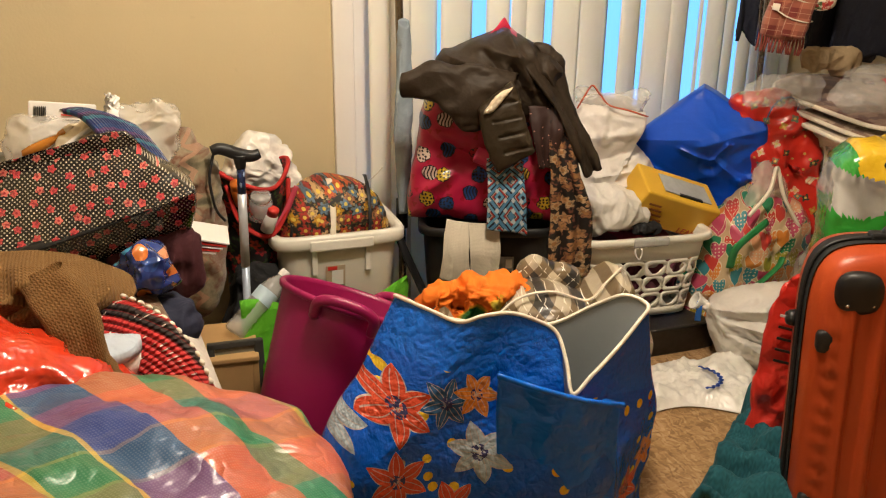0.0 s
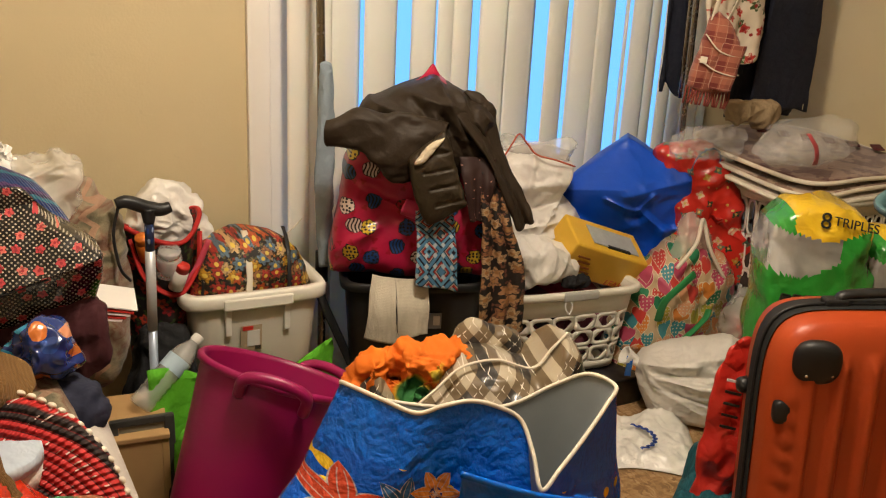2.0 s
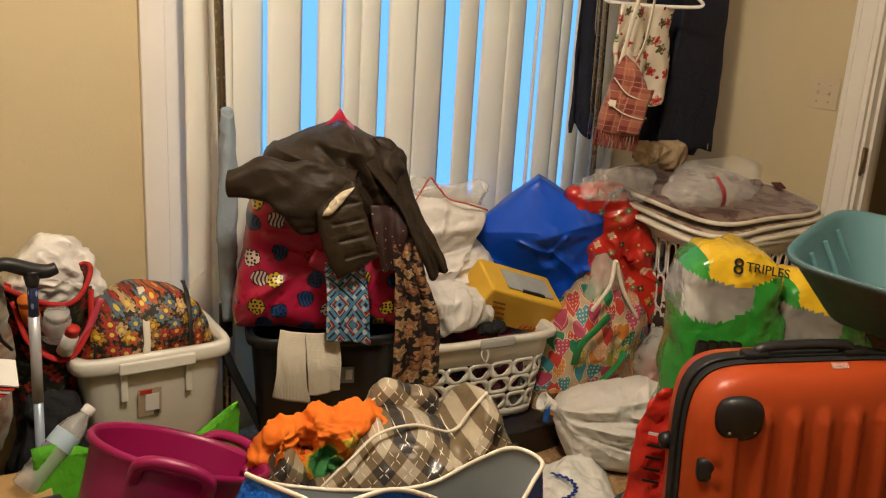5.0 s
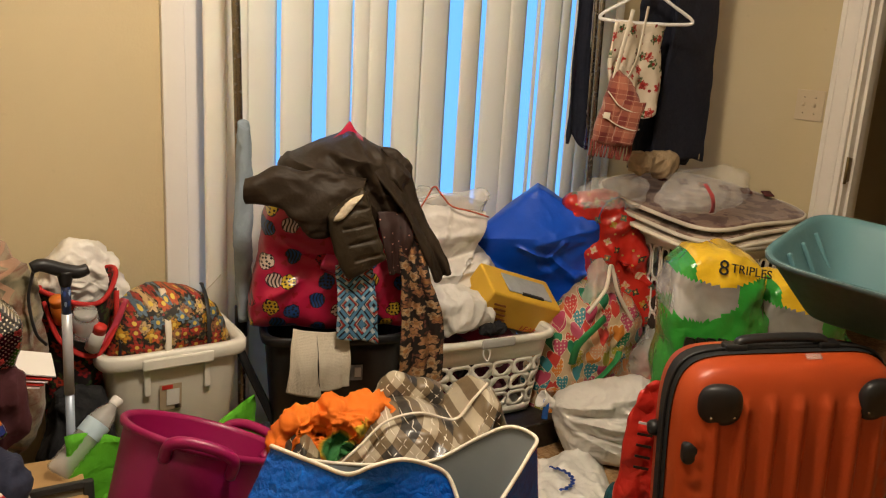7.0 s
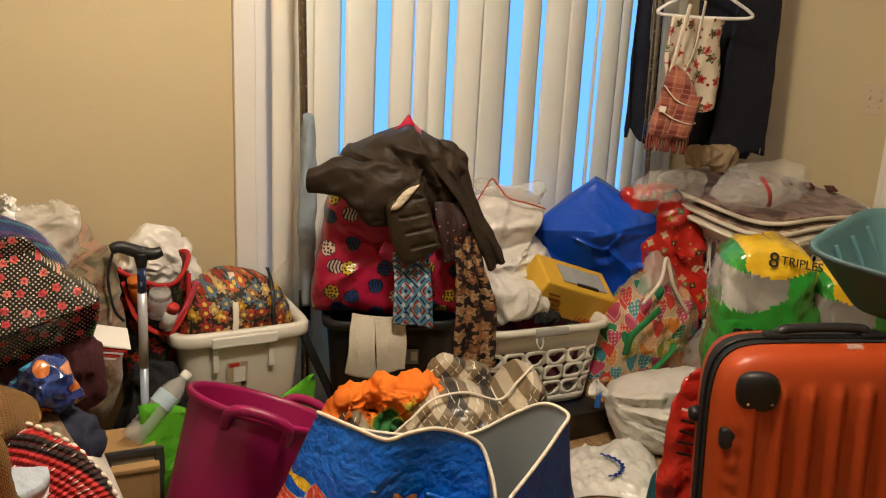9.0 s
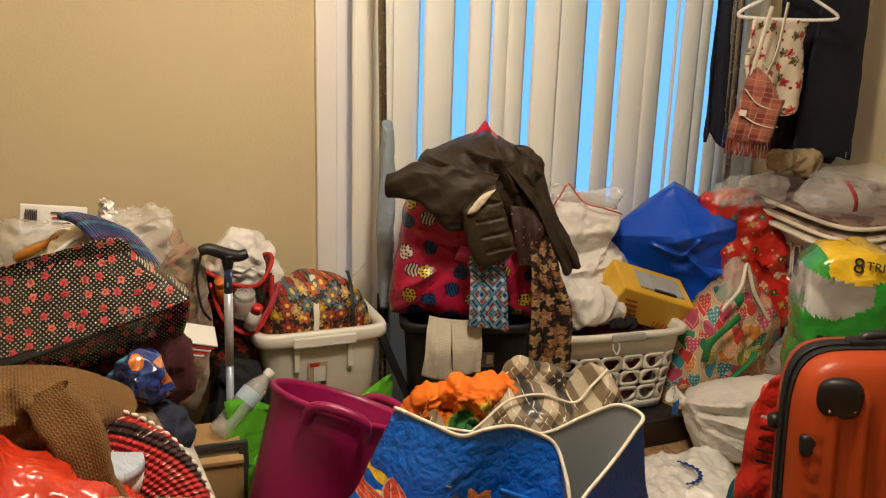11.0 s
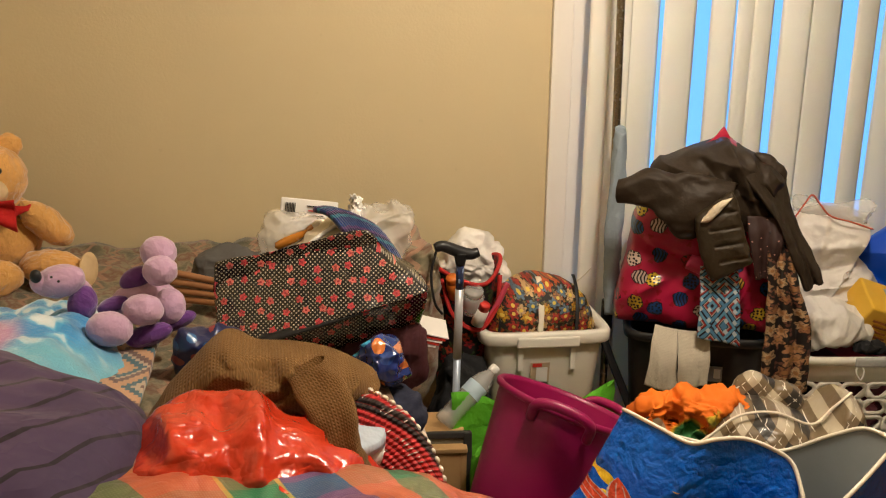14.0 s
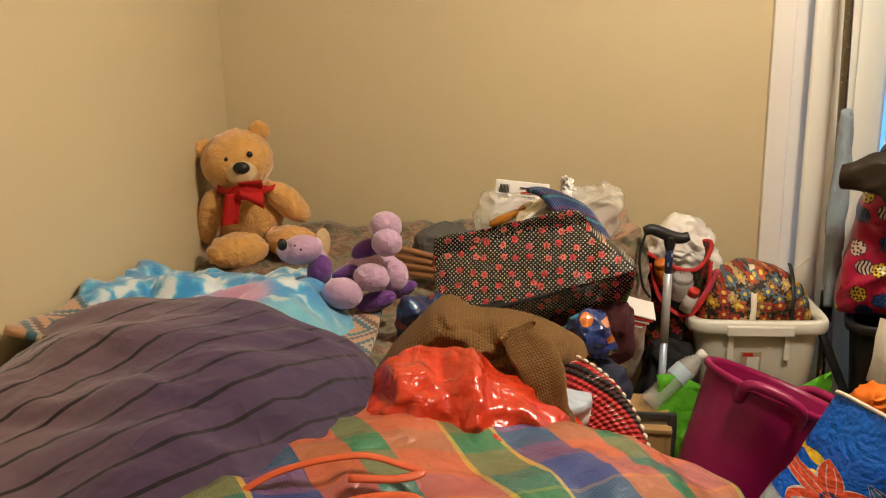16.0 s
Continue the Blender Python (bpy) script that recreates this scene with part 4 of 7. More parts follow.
solo("aztec_blanket", cloth(aztec_fn, 30, 30, 0.014, (0.8, 0.7)), AZTEC, pose(0, 0, 0), "folded tan and teal geometric woven blanket", "blanket")


def comforter():
    g = blob(0.345, 0.37, 0.145, 0.75, 0.6, 130, 70)
    V, F, U = g
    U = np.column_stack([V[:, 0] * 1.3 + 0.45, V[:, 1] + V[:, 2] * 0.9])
    V = V.copy()
    V[:, 2] += np.where(V[:, 2] > 0, 0.05 * np.sin(V[:, 1] * 5 + V[:, 0] * 2), 0)
    g = rough_up((V, F, U), 0.022, 3.4, 4, "fbm", octaves=2)
    return rough_up(g, 0.020, 7, 6, "crease", (0.5, 1.3, 1), octaves=2)


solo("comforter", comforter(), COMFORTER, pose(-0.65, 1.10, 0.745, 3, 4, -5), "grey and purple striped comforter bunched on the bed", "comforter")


def sheet_fn(u, v):
    x, y = -0.97 + 0.75 * u, 0.66 + 0.30 * v
    return (x, y, 0.705 + ripple(x, y, 31, 0.02, 8) - 0.04 * (1 - v))


def mat_gingham():
    k = Mat("lilac_gingham", 0.9, 0.2)
    x, y, _ = k.xyz(k.uv())
    a, b = bars(k, x, 0.022, 0.5), bars(k, y, 0.022, 0.5)
    c = k.mix(k.op("MULTIPLY", k.op("ADD", a, b), 0.5), (0.40, 0.28, 0.31), (0.24, 0.15, 0.20))
    return k.finish(c, k.noise(k.obj(), 300, 2), 0.2, 0.001)


solo("checked_sheet", cloth(sheet_fn, 30, 14, 0.01, (0.75, 0.3)), mat_gingham(), pose(0, 0, 0), "lilac gingham sheet under the comforter", "sheet")


# Large checked bag in the foreground
def checked_bag():
    bag = thing("checked_bag", "red, green and blue checked woven plastic storage bag", "storage bag", pose(-0.15, 0.96, 0.675, 0, 4, 0))
    V, F, U = blob(0.43, 0.27, 0.145, 0.7, 0.75, 130, 70)
    U = np.column_stack([V[:, 0] * 0.9 + V[:, 1] * 0.5 + 0.5, V[:, 1] * 0.9 - V[:, 0] * 0.35 + V[:, 2] * 0.6 + 0.5])
    V = V.copy()
    V[:, 2] *= 1 - 0.15 * (V[:, 0] / 0.4)
    g = rough_up((V, F, U), 0.026, 4.5, 11, "fbm")
    g = rough_up(g, 0.014, 7, 12, "crease", octaves=2)
    build("body", g, CHECKBAG, bag)
    strap = plain("orange_strap", (0.60, 0.10, 0.03), 0.5)
    build("handle", tube([(-0.36, -0.16, 0.09), (-0.27, -0.09, 0.145), (-0.16, -0.06, 0.168), (-0.09, -0.07, 0.163), (-0.07, -0.08, 0.160), (-0.10, -0.095, 0.158), (-0.16, -0.10, 0.158)], 0.007, 8, 40, squash=0.35), strap, bag, label="orange woven carrying strap")
    build("handle", tube([(-0.24, -0.21, 0.10), (-0.17, -0.16, 0.15), (-0.08, -0.15, 0.165), (-0.05, -0.18, 0.15)], 0.010, 8, 24, squash=0.45), strap, bag)
    flap = cloth(lambda u, v: (0.29 + 0.09 * u - 0.01 * v, -0.16 - 0.05 * v + 0.008 * math.sin(7 * u), 0.085 - 0.045 * u + 0.03 * v - 0.01 * u * v), 14, 10, 0.004, (0.09, 0.06))
    build("corner_flap", rough_up(flap, 0.006, 20, 3), plain("green_woven_film", (0.012, 0.17, 0.07), 0.35, coat=0.3), bag)
    return bag


checked_bag()


def sack(name, outline, front, back, material, m, label, category, amp=0.012, scale=14, seed=1, octaves=2, stretch=(1, 1, 1), sharp=0.2, soft=0.02, parent=None, power=2.2):
    g = puff(outline, front, back, 120, 28, power=power, sharp=sharp)
    if soft:
        g = rough_up(g, soft, 5, seed + 20, "fbm")
    g = rough_up(g, amp * 1.9, scale * 0.75, seed, "crease", stretch, octaves)
    if parent is not None:
        return build(name, g, material, parent, label=label)
    return solo(name, g, material, m, label, category)


red = thing("red_carrier_bag", "shiny red plastic carrier bag tied over its contents", "carrier bag", pose(-0.175, 1.19, 0.705, 0, 0, 5))
sack("body", [(-0.24, 0.01), (-0.18, -0.06), (0.14, -0.06), (0.23, 0.0), (0.18, 0.07), (0.10, 0.13), (0.0, 0.17), (-0.09, 0.155), (-0.18, 0.085)], 0.14, 0.12, REDFILM, None, "", "", 0.018, 12, 5, parent=red)
build("handle", rough_up(tube([(-0.06, -0.11, 0.12), (-0.03, -0.14, 0.09), (0.02, -0.145, 0.06), (0.06, -0.13, 0.09)], 0.012, 10, 24, squash=0.5), 0.006, 20, 3), REDFILM, red)

# Sweater with a hanging sleeve
sweater = thing("sweater", "brown chunky knit sweater draped over folded clothes", "sweater", pose(-0.115, 1.41, 0.80))
g = relief([(-0.22, -0.06), (-0.17, 0.015), (-0.09, 0.085), (-0.03, 0.07), (0.05, 0.06), (0.13, 0.035), (0.19, -0.01), (0.15, -0.03), (0.03, -0.03), (-0.08, -0.05)], 0.095, 0.15, [(-0.21, -0.05, -0.07, 0.07, 0.018, 0.032), (-0.19, -0.06, 0.03, 0.05, 0.018, 0.03), (-0.10, -0.05, 0.09, 0.045, 0.016, 0.028), (-0.02, -0.05, 0.15, 0.02, 0.016, 0.028), (-0.09, 0.08, 0.10, 0.02, -0.01, 0.015), (-0.16, -0.02, 0.0, 0.06, -0.013, 0.016), (-0.10, -0.02, 0.07, 0.045, -0.013, 0.016), (-0.03, -0.03, 0.13, 0.03, -0.012, 0.016)])
g = rough_up(g, 0.010, 9, 21, "fbm", (0.6, 1, 1.6), 2)

build("body", (g[0], g[1], np.column_stack([g[0][:, 0], g[0][:, 2] - g[0][:, 1]])), SWEATER, sweater)
f_sl = spline([(0.05, -0.09, 0.07), (0.085, -0.165, 0.035), (0.10, -0.20, -0.02), (0.12, -0.215, -0.09), (0.14, -0.225, -0.145)])


def sleeve_fn(u, v):
    c = f_sl(v)
    a = 2 * math.pi * u
    w = 0.034 + 0.005 * math.sin(9 * v)
    return c + v3(math.cos(a) * w, math.sin(a) * 0.022 * (1 + 0.3 * math.cos(a * 2)), math.cos(a) * 0.014)


build("sleeve", rough_up(surface(sleeve_fn, 28, 40, True, (0.25, 0.30)), 0.006, 26, 2), SWEATER, sweater)

folded = thing("folded_clothes", "stack of folded pale blue and white garments", "clothes", pose(-0.08, 1.38, 0.70))
for i, (z, mt) in enumerate(((0.0, plain("red_jersey", (0.5, 0.02, 0.015), 0.85)), (0.024, plain("white_jersey", (0.66, 0.64, 0.62), 0.85)), (0.05, plain("pale_blue_jersey", (0.42, 0.48, 0.56), 0.85)))):
    build("garment", rough_up(moved(blob(0.15, 0.12, 0.018, 0.35, 0.5, 48, 14), pose(0, -0.02 * i, z)), 0.008, 9, i, "fbm"), mt, folded)
tin = thing("paper_roll", "red and white striped paper roll", "roll", pose(-0.30, 1.31, 0.765, 0, 90, -14))
build("body", lathe([(0, -0.07), (0.018, -0.07), (0.02, -0.065), (0.02, 0.065), (0.018, 0.07), (0, 0.07)], 20), PAPER, tin)
build("band", lathe([(0.0208, -0.03), (0.0208, -0.068), (0.0185, -0.0715), (0, -0.072)], 20), REDTAG, tin, label="red end band")
sack("black_garment", [(-0.09, -0.05), (0.06, -0.06), (0.10, 0.0), (0.04, 0.05), (-0.06, 0.06)], 0.06, 0.06, DARK, pose(-0.33, 1.16, 0.745, 0, 0, 10), "crumpled black garment lying on the bed", "clothes", 0.01, 14, 3)

# Half-round beaded handbag
purse = thing("beaded_handbag", "half-round red and black beaded straw handbag with white trim", "handbag", pose(-0.035, 1.29, 0.625, -30, 0, -14))


g = puff([(-0.21, -0.04), (-0.19, 0.07), (-0.13, 0.16), (0, 0.205), (0.13, 0.16), (0.19, 0.07), (0.21, -0.04), (0, -0.07)], 0.05, 0.04, 96, 16, 3.0)
U = np.column_stack([np.arctan2(g[0][:, 2] + 0.06, g[0][:, 0]) * 0.18, np.hypot(g[0][:, 0], g[0][:, 2] + 0.06)])
build("body", rough_up((g[0], g[1], U), 0.003, 30, 2, "fbm"), REDWEAVE, purse)
for i in range(46):
    a = math.pi * (0.02 + 0.96 * i / 45)
    build("bead", moved(blob(0.0065, 0.010, 0.0045, nu=8, nv=6), pose(0.213 * math.cos(a), 0.0, -0.045 + 0.255 * math.sin(a), 0, 90 - math.degrees(a), 0)), PIPING, purse)
build("zip", box(0.0, -0.035, -0.055, 0.36, 0.02, 0.008, 0.002), BLACK, purse, smooth=False)

# Rosebud zip bag lying on its side
rosebag = thing("rosebud_zip_bag", "black glossy zip bag printed with small red rosebuds", "storage bag", pose(-0.05, 1.88, 0.80, 0, 0, -5))
V, F, U = relief([(-0.194, 0.092), (-0.11, 0.112), (-0.033, 0.132), (0.06, 0.15), (0.156, 0.165), (0.205, 0.12), (0.287, 0.05), (0.285, -0.02), (0.262, -0.075), (0.12, -0.105), (-0.03, -0.125), (-0.15, -0.10), (-0.192, -0.03)], 0.045, 0.10, n=200, rings=48, power=6.0, sharp=0.55)
V = V.copy()
edge = -0.060 + (V[:, 0] + 0.10) * 0.275
near = np.clip((0.10 - V[:, 1]) / 0.12, 0, 1)
lie = near * np.clip(V[:, 2] - edge, 0, 1) * 0.85
tuck = near * np.clip(edge - V[:, 2], 0, 1) * 0.7
V[:, 1] += lie + tuck - 0.05
V[:, 2] -= 0.29 * lie
build("body", rough_up(rough_up((V, F, U), 0.009, 6, 3, "fbm"), 0.004, 9, 4, octaves=2), DITSY, rosebag)
build("zip", rough_up(cloth(lambda u, v: (-0.10 + 0.385 * u, -0.104 + 0.02 * v + 0.03 * u * u, -0.066 + 0.106 * u + 0.012 * v), 24, 3, 0.004), 0.003, 20), BLACK, rosebag)
build("strap", tube([(-0.19, 0.055, 0.072), (-0.03, 0.10, 0.092), (0.06, 0.115, 0.106), (0.155, 0.125, 0.120), (0.19, 0.08, 0.10)], 0.006, 6, 24, squash=0.35), BLACK, rosebag)
build("strap", tube([(0.16, 0.07, 0.095), (0.20, 0.05, 0.088), (0.235, 0.03, 0.072)], 0.009, 6, 16, squash=0.3), BLACK, rosebag)

sack("navy_patterned_wrap", [(-0.06, -0.06), (0.10, -0.07), (0.12, 0.0), (0.04, 0.06), (-0.05, 0.06)], 0.05, 0.06, spots("navy_foil_print", (0.012, 0.02, 0.09), [(0.03, 0.12, 0.3), (0.25, 0.05, 0.05), (0.012, 0.02, 0.08)], 30, 0.3, 0.3, 0.4), pose(-0.25, 1.76, 0.73), "navy blue foil-printed wrap", "wrap", 0.012, 18, 4)
sack("holographic_bag", [(-0.07, -0.03), (0.0, -0.05), (0.07, -0.03), (0.06, 0.03), (0.02, 0.06), (-0.04, 0.05)], 0.05, 0.05, spots("holographic_foil", (0.012, 0.03, 0.16), [(0.55, 0.16, 0.03), (0.03, 0.25, 0.45), (0.012, 0.03, 0.2), (0.5, 0.2, 0.1), (0.02, 0.06, 0.25)], 30, 0.42, 0.16, 0.8), pose(0.10, 1.66, 0.725, -20, 0, -10), "shiny blue and orange holographic gift bag", "gift bag", 0.014, 16, 7)
sack("maroon_bag", [(-0.10, -0.06), (0.0, -0.12), (0.08, -0.10), (0.09, 0.0), (0.03, 0.09), (-0.08, 0.08)], 0.06, 0.08, MAROON, pose(0.15, 1.86, 0.68, -10, 0, -8), "dark maroon cloth bag slumped on the bed edge", "bag", 0.014, 12, 9)
sack("navy_garment", [(-0.10, -0.10), (0.10, -0.16), (0.12, -0.02), (0.06, 0.06), (-0.10, 0.06)], 0.06, 0.06, plain("ink_cloth", (0.015, 0.018, 0.04), 0.85), pose(0.09, 1.68, 0.62, -15, 0, -20), "dark navy garment hanging over the bed edge", "clothes", 0.014, 12, 13)
sack("rolled_quilt", [(-0.14, -0.30), (0.10, -0.34), (0.15, -0.1), (0.12, 0.1), (0.06, 0.20), (-0.10, 0.16)], 0.10, 0.16, QUILT, pose(0.22, 2.36, 0.66, 0, 0, -12), "bundled tapestry quilt at the end of the bed", "quilt", 0.018, 9, 15, 2)
sack("grey_garment", [(-0.10, -0.05), (0.10, -0.05), (0.10, 0.03), (0.0, 0.06), (-0.10, 0.04)], 0.06, 0.06, plain("grey_jersey", (0.09, 0.085, 0.08), 0.9), pose(-0.20, 2.25, 0.78), "dark grey garment heaped behind the zip bag", "clothes", 0.012, 12, 16)
for i in range(4):
    a = thing("wooden_rod", "turned tan wooden rod lying on the quilt", "rod", pose(-0.30, 2.17, 0.725 + 0.021 * i, 0, 96 + 3 * i, -14 + 5 * i), "wooden rods")
    build("shaft", lathe([(0, -0.10), (0.009, -0.10), (0.011, -0.09), (0.008, 0.06), (0.012, 0.09), (0.010, 0.10), (0, 0.10)], 14), plain("tan_wood", (0.30, 0.13, 0.045), 0.5, grain=40), a)

# Parcels and small things behind the zip bag
mailer = thing("mailer", "white padded mailer with a printed label", "envelope", pose(-0.01, 2.22, 0.92, -15, 6, -6))
build("body", rough_up(box(0, 0, 0.0, 0.15, 0.012, 0.10, 0.005, 3), 0.003, 20), PAPER, mailer)
for i in range(7):
    build("label_bar", box(-0.060 + 0.004 * i, -0.0085, 0.02, 0.0018, 0.002, 0.035), BLACK, mailer, smooth=False)
for i in range(4):
    build("label_line", box(0.02, -0.0085, 0.032 - 0.012 * i, 0.05 - 0.006 * i, 0.002, 0.003), REDTAG if i % 2 else BLACK, mailer, smooth=False)
sack("zip_pouch", [(-0.08, -0.06), (0.07, -0.06), (0.08, 0.01), (0.05, 0.045), (-0.06, 0.05)], 0.03, 0.03, BAGCLEAR, pose(-0.05, 2.12, 0.90, 0, 0, 0), "clear plastic zip pouch with small things", "pouch", 0.008, 22, 3)
brush = thing("brush", "brush with an amber wooden handle", "brush", pose(-0.05, 2.08, 0.905, 0, 66, 8))
build("handle", lathe([(0, -0.055), (0.010, -0.05), (0.013, -0.01), (0.008, 0.03), (0.011, 0.05), (0, 0.055)], 16), plain("amber_lacquer", (0.45, 0.17, 0.02), 0.25, coat=0.5), brush)
build("head", lathe([(0.011, 0.05), (0.014, 0.065), (0.004, 0.085), (0, 0.085)], 14), CREAM, brush)
towel = thing("lace_cloth", "cream lace-edged cloth heaped behind the bag", "cloth", pose(0.02, 2.08, 0.88))
build("cloth", rough_up(puff([(-0.08, -0.05), (0.10, -0.04), (0.08, 0.05), (0.02, 0.075), (-0.06, 0.02)], 0.05, 0.05), 0.012, 16, 3), CREAM, towel)
build("edging", tube([(-0.07, -0.05, -0.01), (-0.02, -0.045, 0.03), (0.03, -0.04, 0.06), (0.07, -0.03, 0.075)], 0.006, 8, 30), PAPER, towel)

carrier = thing("thin_carrier_bag", "thin translucent white carrier bag with a knot on top", "carrier bag", pose(0.16, 2.08, 0.90))
sack("body", [(-0.09, -0.06), (0.05, -0.07), (0.08, 0.0), (0.085, 0.06), (0.03, 0.09), (-0.05, 0.07)], 0.05, 0.05, BAGCLEAR, None, "", "", 0.014, 18, 4, parent=carrier)
sack("knot", [(-0.03, -0.03), (0.03, -0.02), (0.025, 0.02), (0.0, 0.04), (-0.025, 0.03)], 0.024, 0.024, BAGWHITE, None, "twisted white knot", "", 0.008, 40, 6, parent=build("neck", moved(blob(0.02, 0.02, 0.03, nu=16, nv=12), pose(-0.06, -0.02, 0.055)), BAGWHITE, carrier)).location = (-0.06, -0.02, 0.085)


def mat_fairisle():
    k = Mat("blue_patterned_knit", 0.9, 0.2, sheen=0.3)
    x, y, _ = k.xyz(k.uv())
    c = k.ramp(k.op("FRACT", k.op("ADD", k.op("DIVIDE", y, 0.05), k.op("MULTIPLY", k.op("PINGPONG", x, 0.008), 8))), [(0.0, (0.02, 0.035, 0.13)), (0.3, (0.03, 0.16, 0.22)), (0.5, (0.03, 0.02, 0.07)), (0.66, (0.10, 0.04, 0.14)), (0.8, (0.02, 0.05, 0.16))], hard=True)
    c = k.mix(k.op("LESS_THAN", y, 0.035), c, (0.6, 0.10, 0.06))
    return k.finish(c, k.op("SINE", k.op("MULTIPLY", x, 1200)), 0.6, 0.003)


def knit_fn(u, v):
    c = spline([(0.05, 2.05, 0.965), (0.085, 2.02, 0.955), (0.12, 1.97, 0.915), (0.15, 1.93, 0.86), (0.165, 1.905, 0.80)])(1 - v)
    return c + v3((u - 0.5) * 0.11, 0.01 * math.sin(6 * u), 0.03 * (0.5 - u) + 0.012 * math.sin(3.14 * u))


solo("knit_scarf", cloth(knit_fn, 14, 26, 0.012, (0.09, 0.24)), mat_fairisle(), pose(0, 0, 0), "blue and purple patterned knit scarf with an orange end", "scarf")

# ---- corner by the bin ----
cane = thing("walking_cane", "adjustable aluminium walking cane with a black handle", "walking cane", pose(0.402, 2.275, 0.058, 0, 1, 0))
build("shaft", tube([(0, 0, -0.05), (0, 0, 0.42)], 0.011, 14, 2), plain("blued_steel", (0.42, 0.50, 0.62), 0.32, metal=0.3), cane)
build("upper_shaft", tube([(0, 0, 0.42), (0, 0, 0.63)], 0.0125, 14, 2), plain("grey_steel", (0.52, 0.54, 0.57), 0.35, metal=0.3), cane)
build("patterned_sleeve", tube([(0, 0, 0.63), (0, 0, 0.715)], 0.0115, 14, 2), spots("blue_dots", (0.02, 0.03, 0.08), [(0.3, 0.4, 0.6), (0.02, 0.05, 0.2)], 90, 0.3, 0.3), cane)
build("collar", tube([(0, 0, 0.20), (0, 0, 0.235)], 0.0145, 14, 2), BLACK, cane)
build("handle", tube([(-0.075, 0, 0.752), (-0.05, 0, 0.757), (0.0, 0, 0.738), (0.03, 0, 0.732), (0.052, 0, 0.738)], lambda t: 0.0135 + 0.004 * math.sin(3.1 * t), 12, 24), BLACK, cane, label="black moulded grip")
build("neck", tube([(0, 0, 0.70), (0, 0, 0.738)], lambda t: 0.013 + 0.008 * t, 12, 6), BLACK, cane)
build("strap", tube([(-0.07, 0, 0.745), (-0.085, -0.01, 0.68), (-0.075, -0.02, 0.60), (-0.05, -0.01, 0.56)], 0.004, 6, 20), BLACK, cane)
build("tip", lathe([(0, -0.057), (0.017, -0.057), (0.015, -0.027), (0.012, -0.022)], 14), BLACK, cane)

poppy = thing("poppy_tote", "open black mesh tote printed with red poppies", "tote bag", pose(0.50, 2.58, 0.32))
V, F, U = surface(lambda u, v: ((0.085 + 0.03 * v) * math.cos(6.283 * u) * (1 + 0.12 * math.sin(12.566 * u)), (0.08 + 0.02 * v) * math.sin(6.283 * u), 0.39 * v - 0.05 + 0.03 * math.sin(12.566 * u + 1) * v), 48, 24, True, (0.6, 0.42))
build("body", rough_up((V, F, U), 0.014, 11, 4), POPPY, poppy, solid=0.004)
build("base", moved(blob(0.09, 0.085, 0.05, nu=32, nv=16), pose(0, 0, -0.03)), DARK, poppy)
build("rim", tube([((0.117) * math.cos(a) * (1 + 0.12 * math.sin(2 * a)), 0.102 * math.sin(a), 0.342 + 0.03 * math.sin(2 * a + 1)) for a in [k * 6.283 / 16 for k in range(16)]], 0.007, 8, 64, True), plain("red_binding", (0.42, 0.015, 0.012), 0.7), poppy, label="red cloth binding")
build("handle", tube([(-0.09, -0.07, 0.33), (-0.06, -0.10, 0.22), (0.02, -0.115, 0.17), (0.08, -0.10, 0.24), (0.10, -0.06, 0.33)], 0.009, 8, 30, squash=0.5), plain("red_binding_cloth", (0.42, 0.015, 0.012), 0.7), poppy)
for i, (x, z, mt, r) in enumerate(((-0.055, 0.35, plain("orange_cap", (0.6, 0.16, 0.02), 0.4), 0.022), (0.0, 0.31, CLEARPET, 0.035), (0.02, 0.27, PAPER, 0.020))):
    c = thing("small_jar", ("small orange tub in the tote", "small clear plastic jar in the tote", "small white pot with a red lid in the tote")[i], "jar", pose(0.50 + x, 2.49 - 0.02 * i, 0.32 + z - 0.05, 20, 15 * (i - 1), 0))
    build("jar", lathe([(0, -0.03), (r, -0.03), (r * 1.02, 0.0), (r, 0.025), (r * 0.8, 0.03)], 24), mt, c)
    build("lid", lathe([(0, 0.05), (r * 0.85, 0.05), (r * 0.88, 0.045), (r * 0.88, 0.028), (0, 0.028)], 24), REDTAG if i == 2 else mt, c)
comb = thing("hair_brush", "pink plastic hair brush in the tote", "brush", pose(0.575, 2.48, 0.56, 0, 28, 0))
build("handle", tube([(0, 0, -0.06), (0.005, 0, 0.0), (0.0, 0, 0.085)], lambda t: 0.012 - 0.004 * t, 10, 14, squash=0.6), plain("pink_plastic", (0.50, 0.06, 0.10), 0.35), comb)

sack("white_carrier_bag", [(-0.13, -0.04), (-0.10, 0.04), (-0.04, 0.10), (0.03, 0.095), (0.09, 0.03), (0.13, -0.06), (0.10, -0.13), (0.0, -0.13), (-0.10, -0.10)], 0.06, 0.07, BAGWHITE, pose(0.555, 2.68, 0.67, 0, 0, 0), "crumpled white plastic carrier bag against the wall", "carrier bag", 0.013, 15, 18)
sack("black_bag", [(-0.10, -0.26), (0.09, -0.28), (0.10, -0.05), (0.06, 0.12), (-0.07, 0.12)], 0.07, 0.10, DARK, pose(0.47, 2.46, 0.28), "dark cloth bag standing behind the cane", "bag", 0.014, 12, 14)

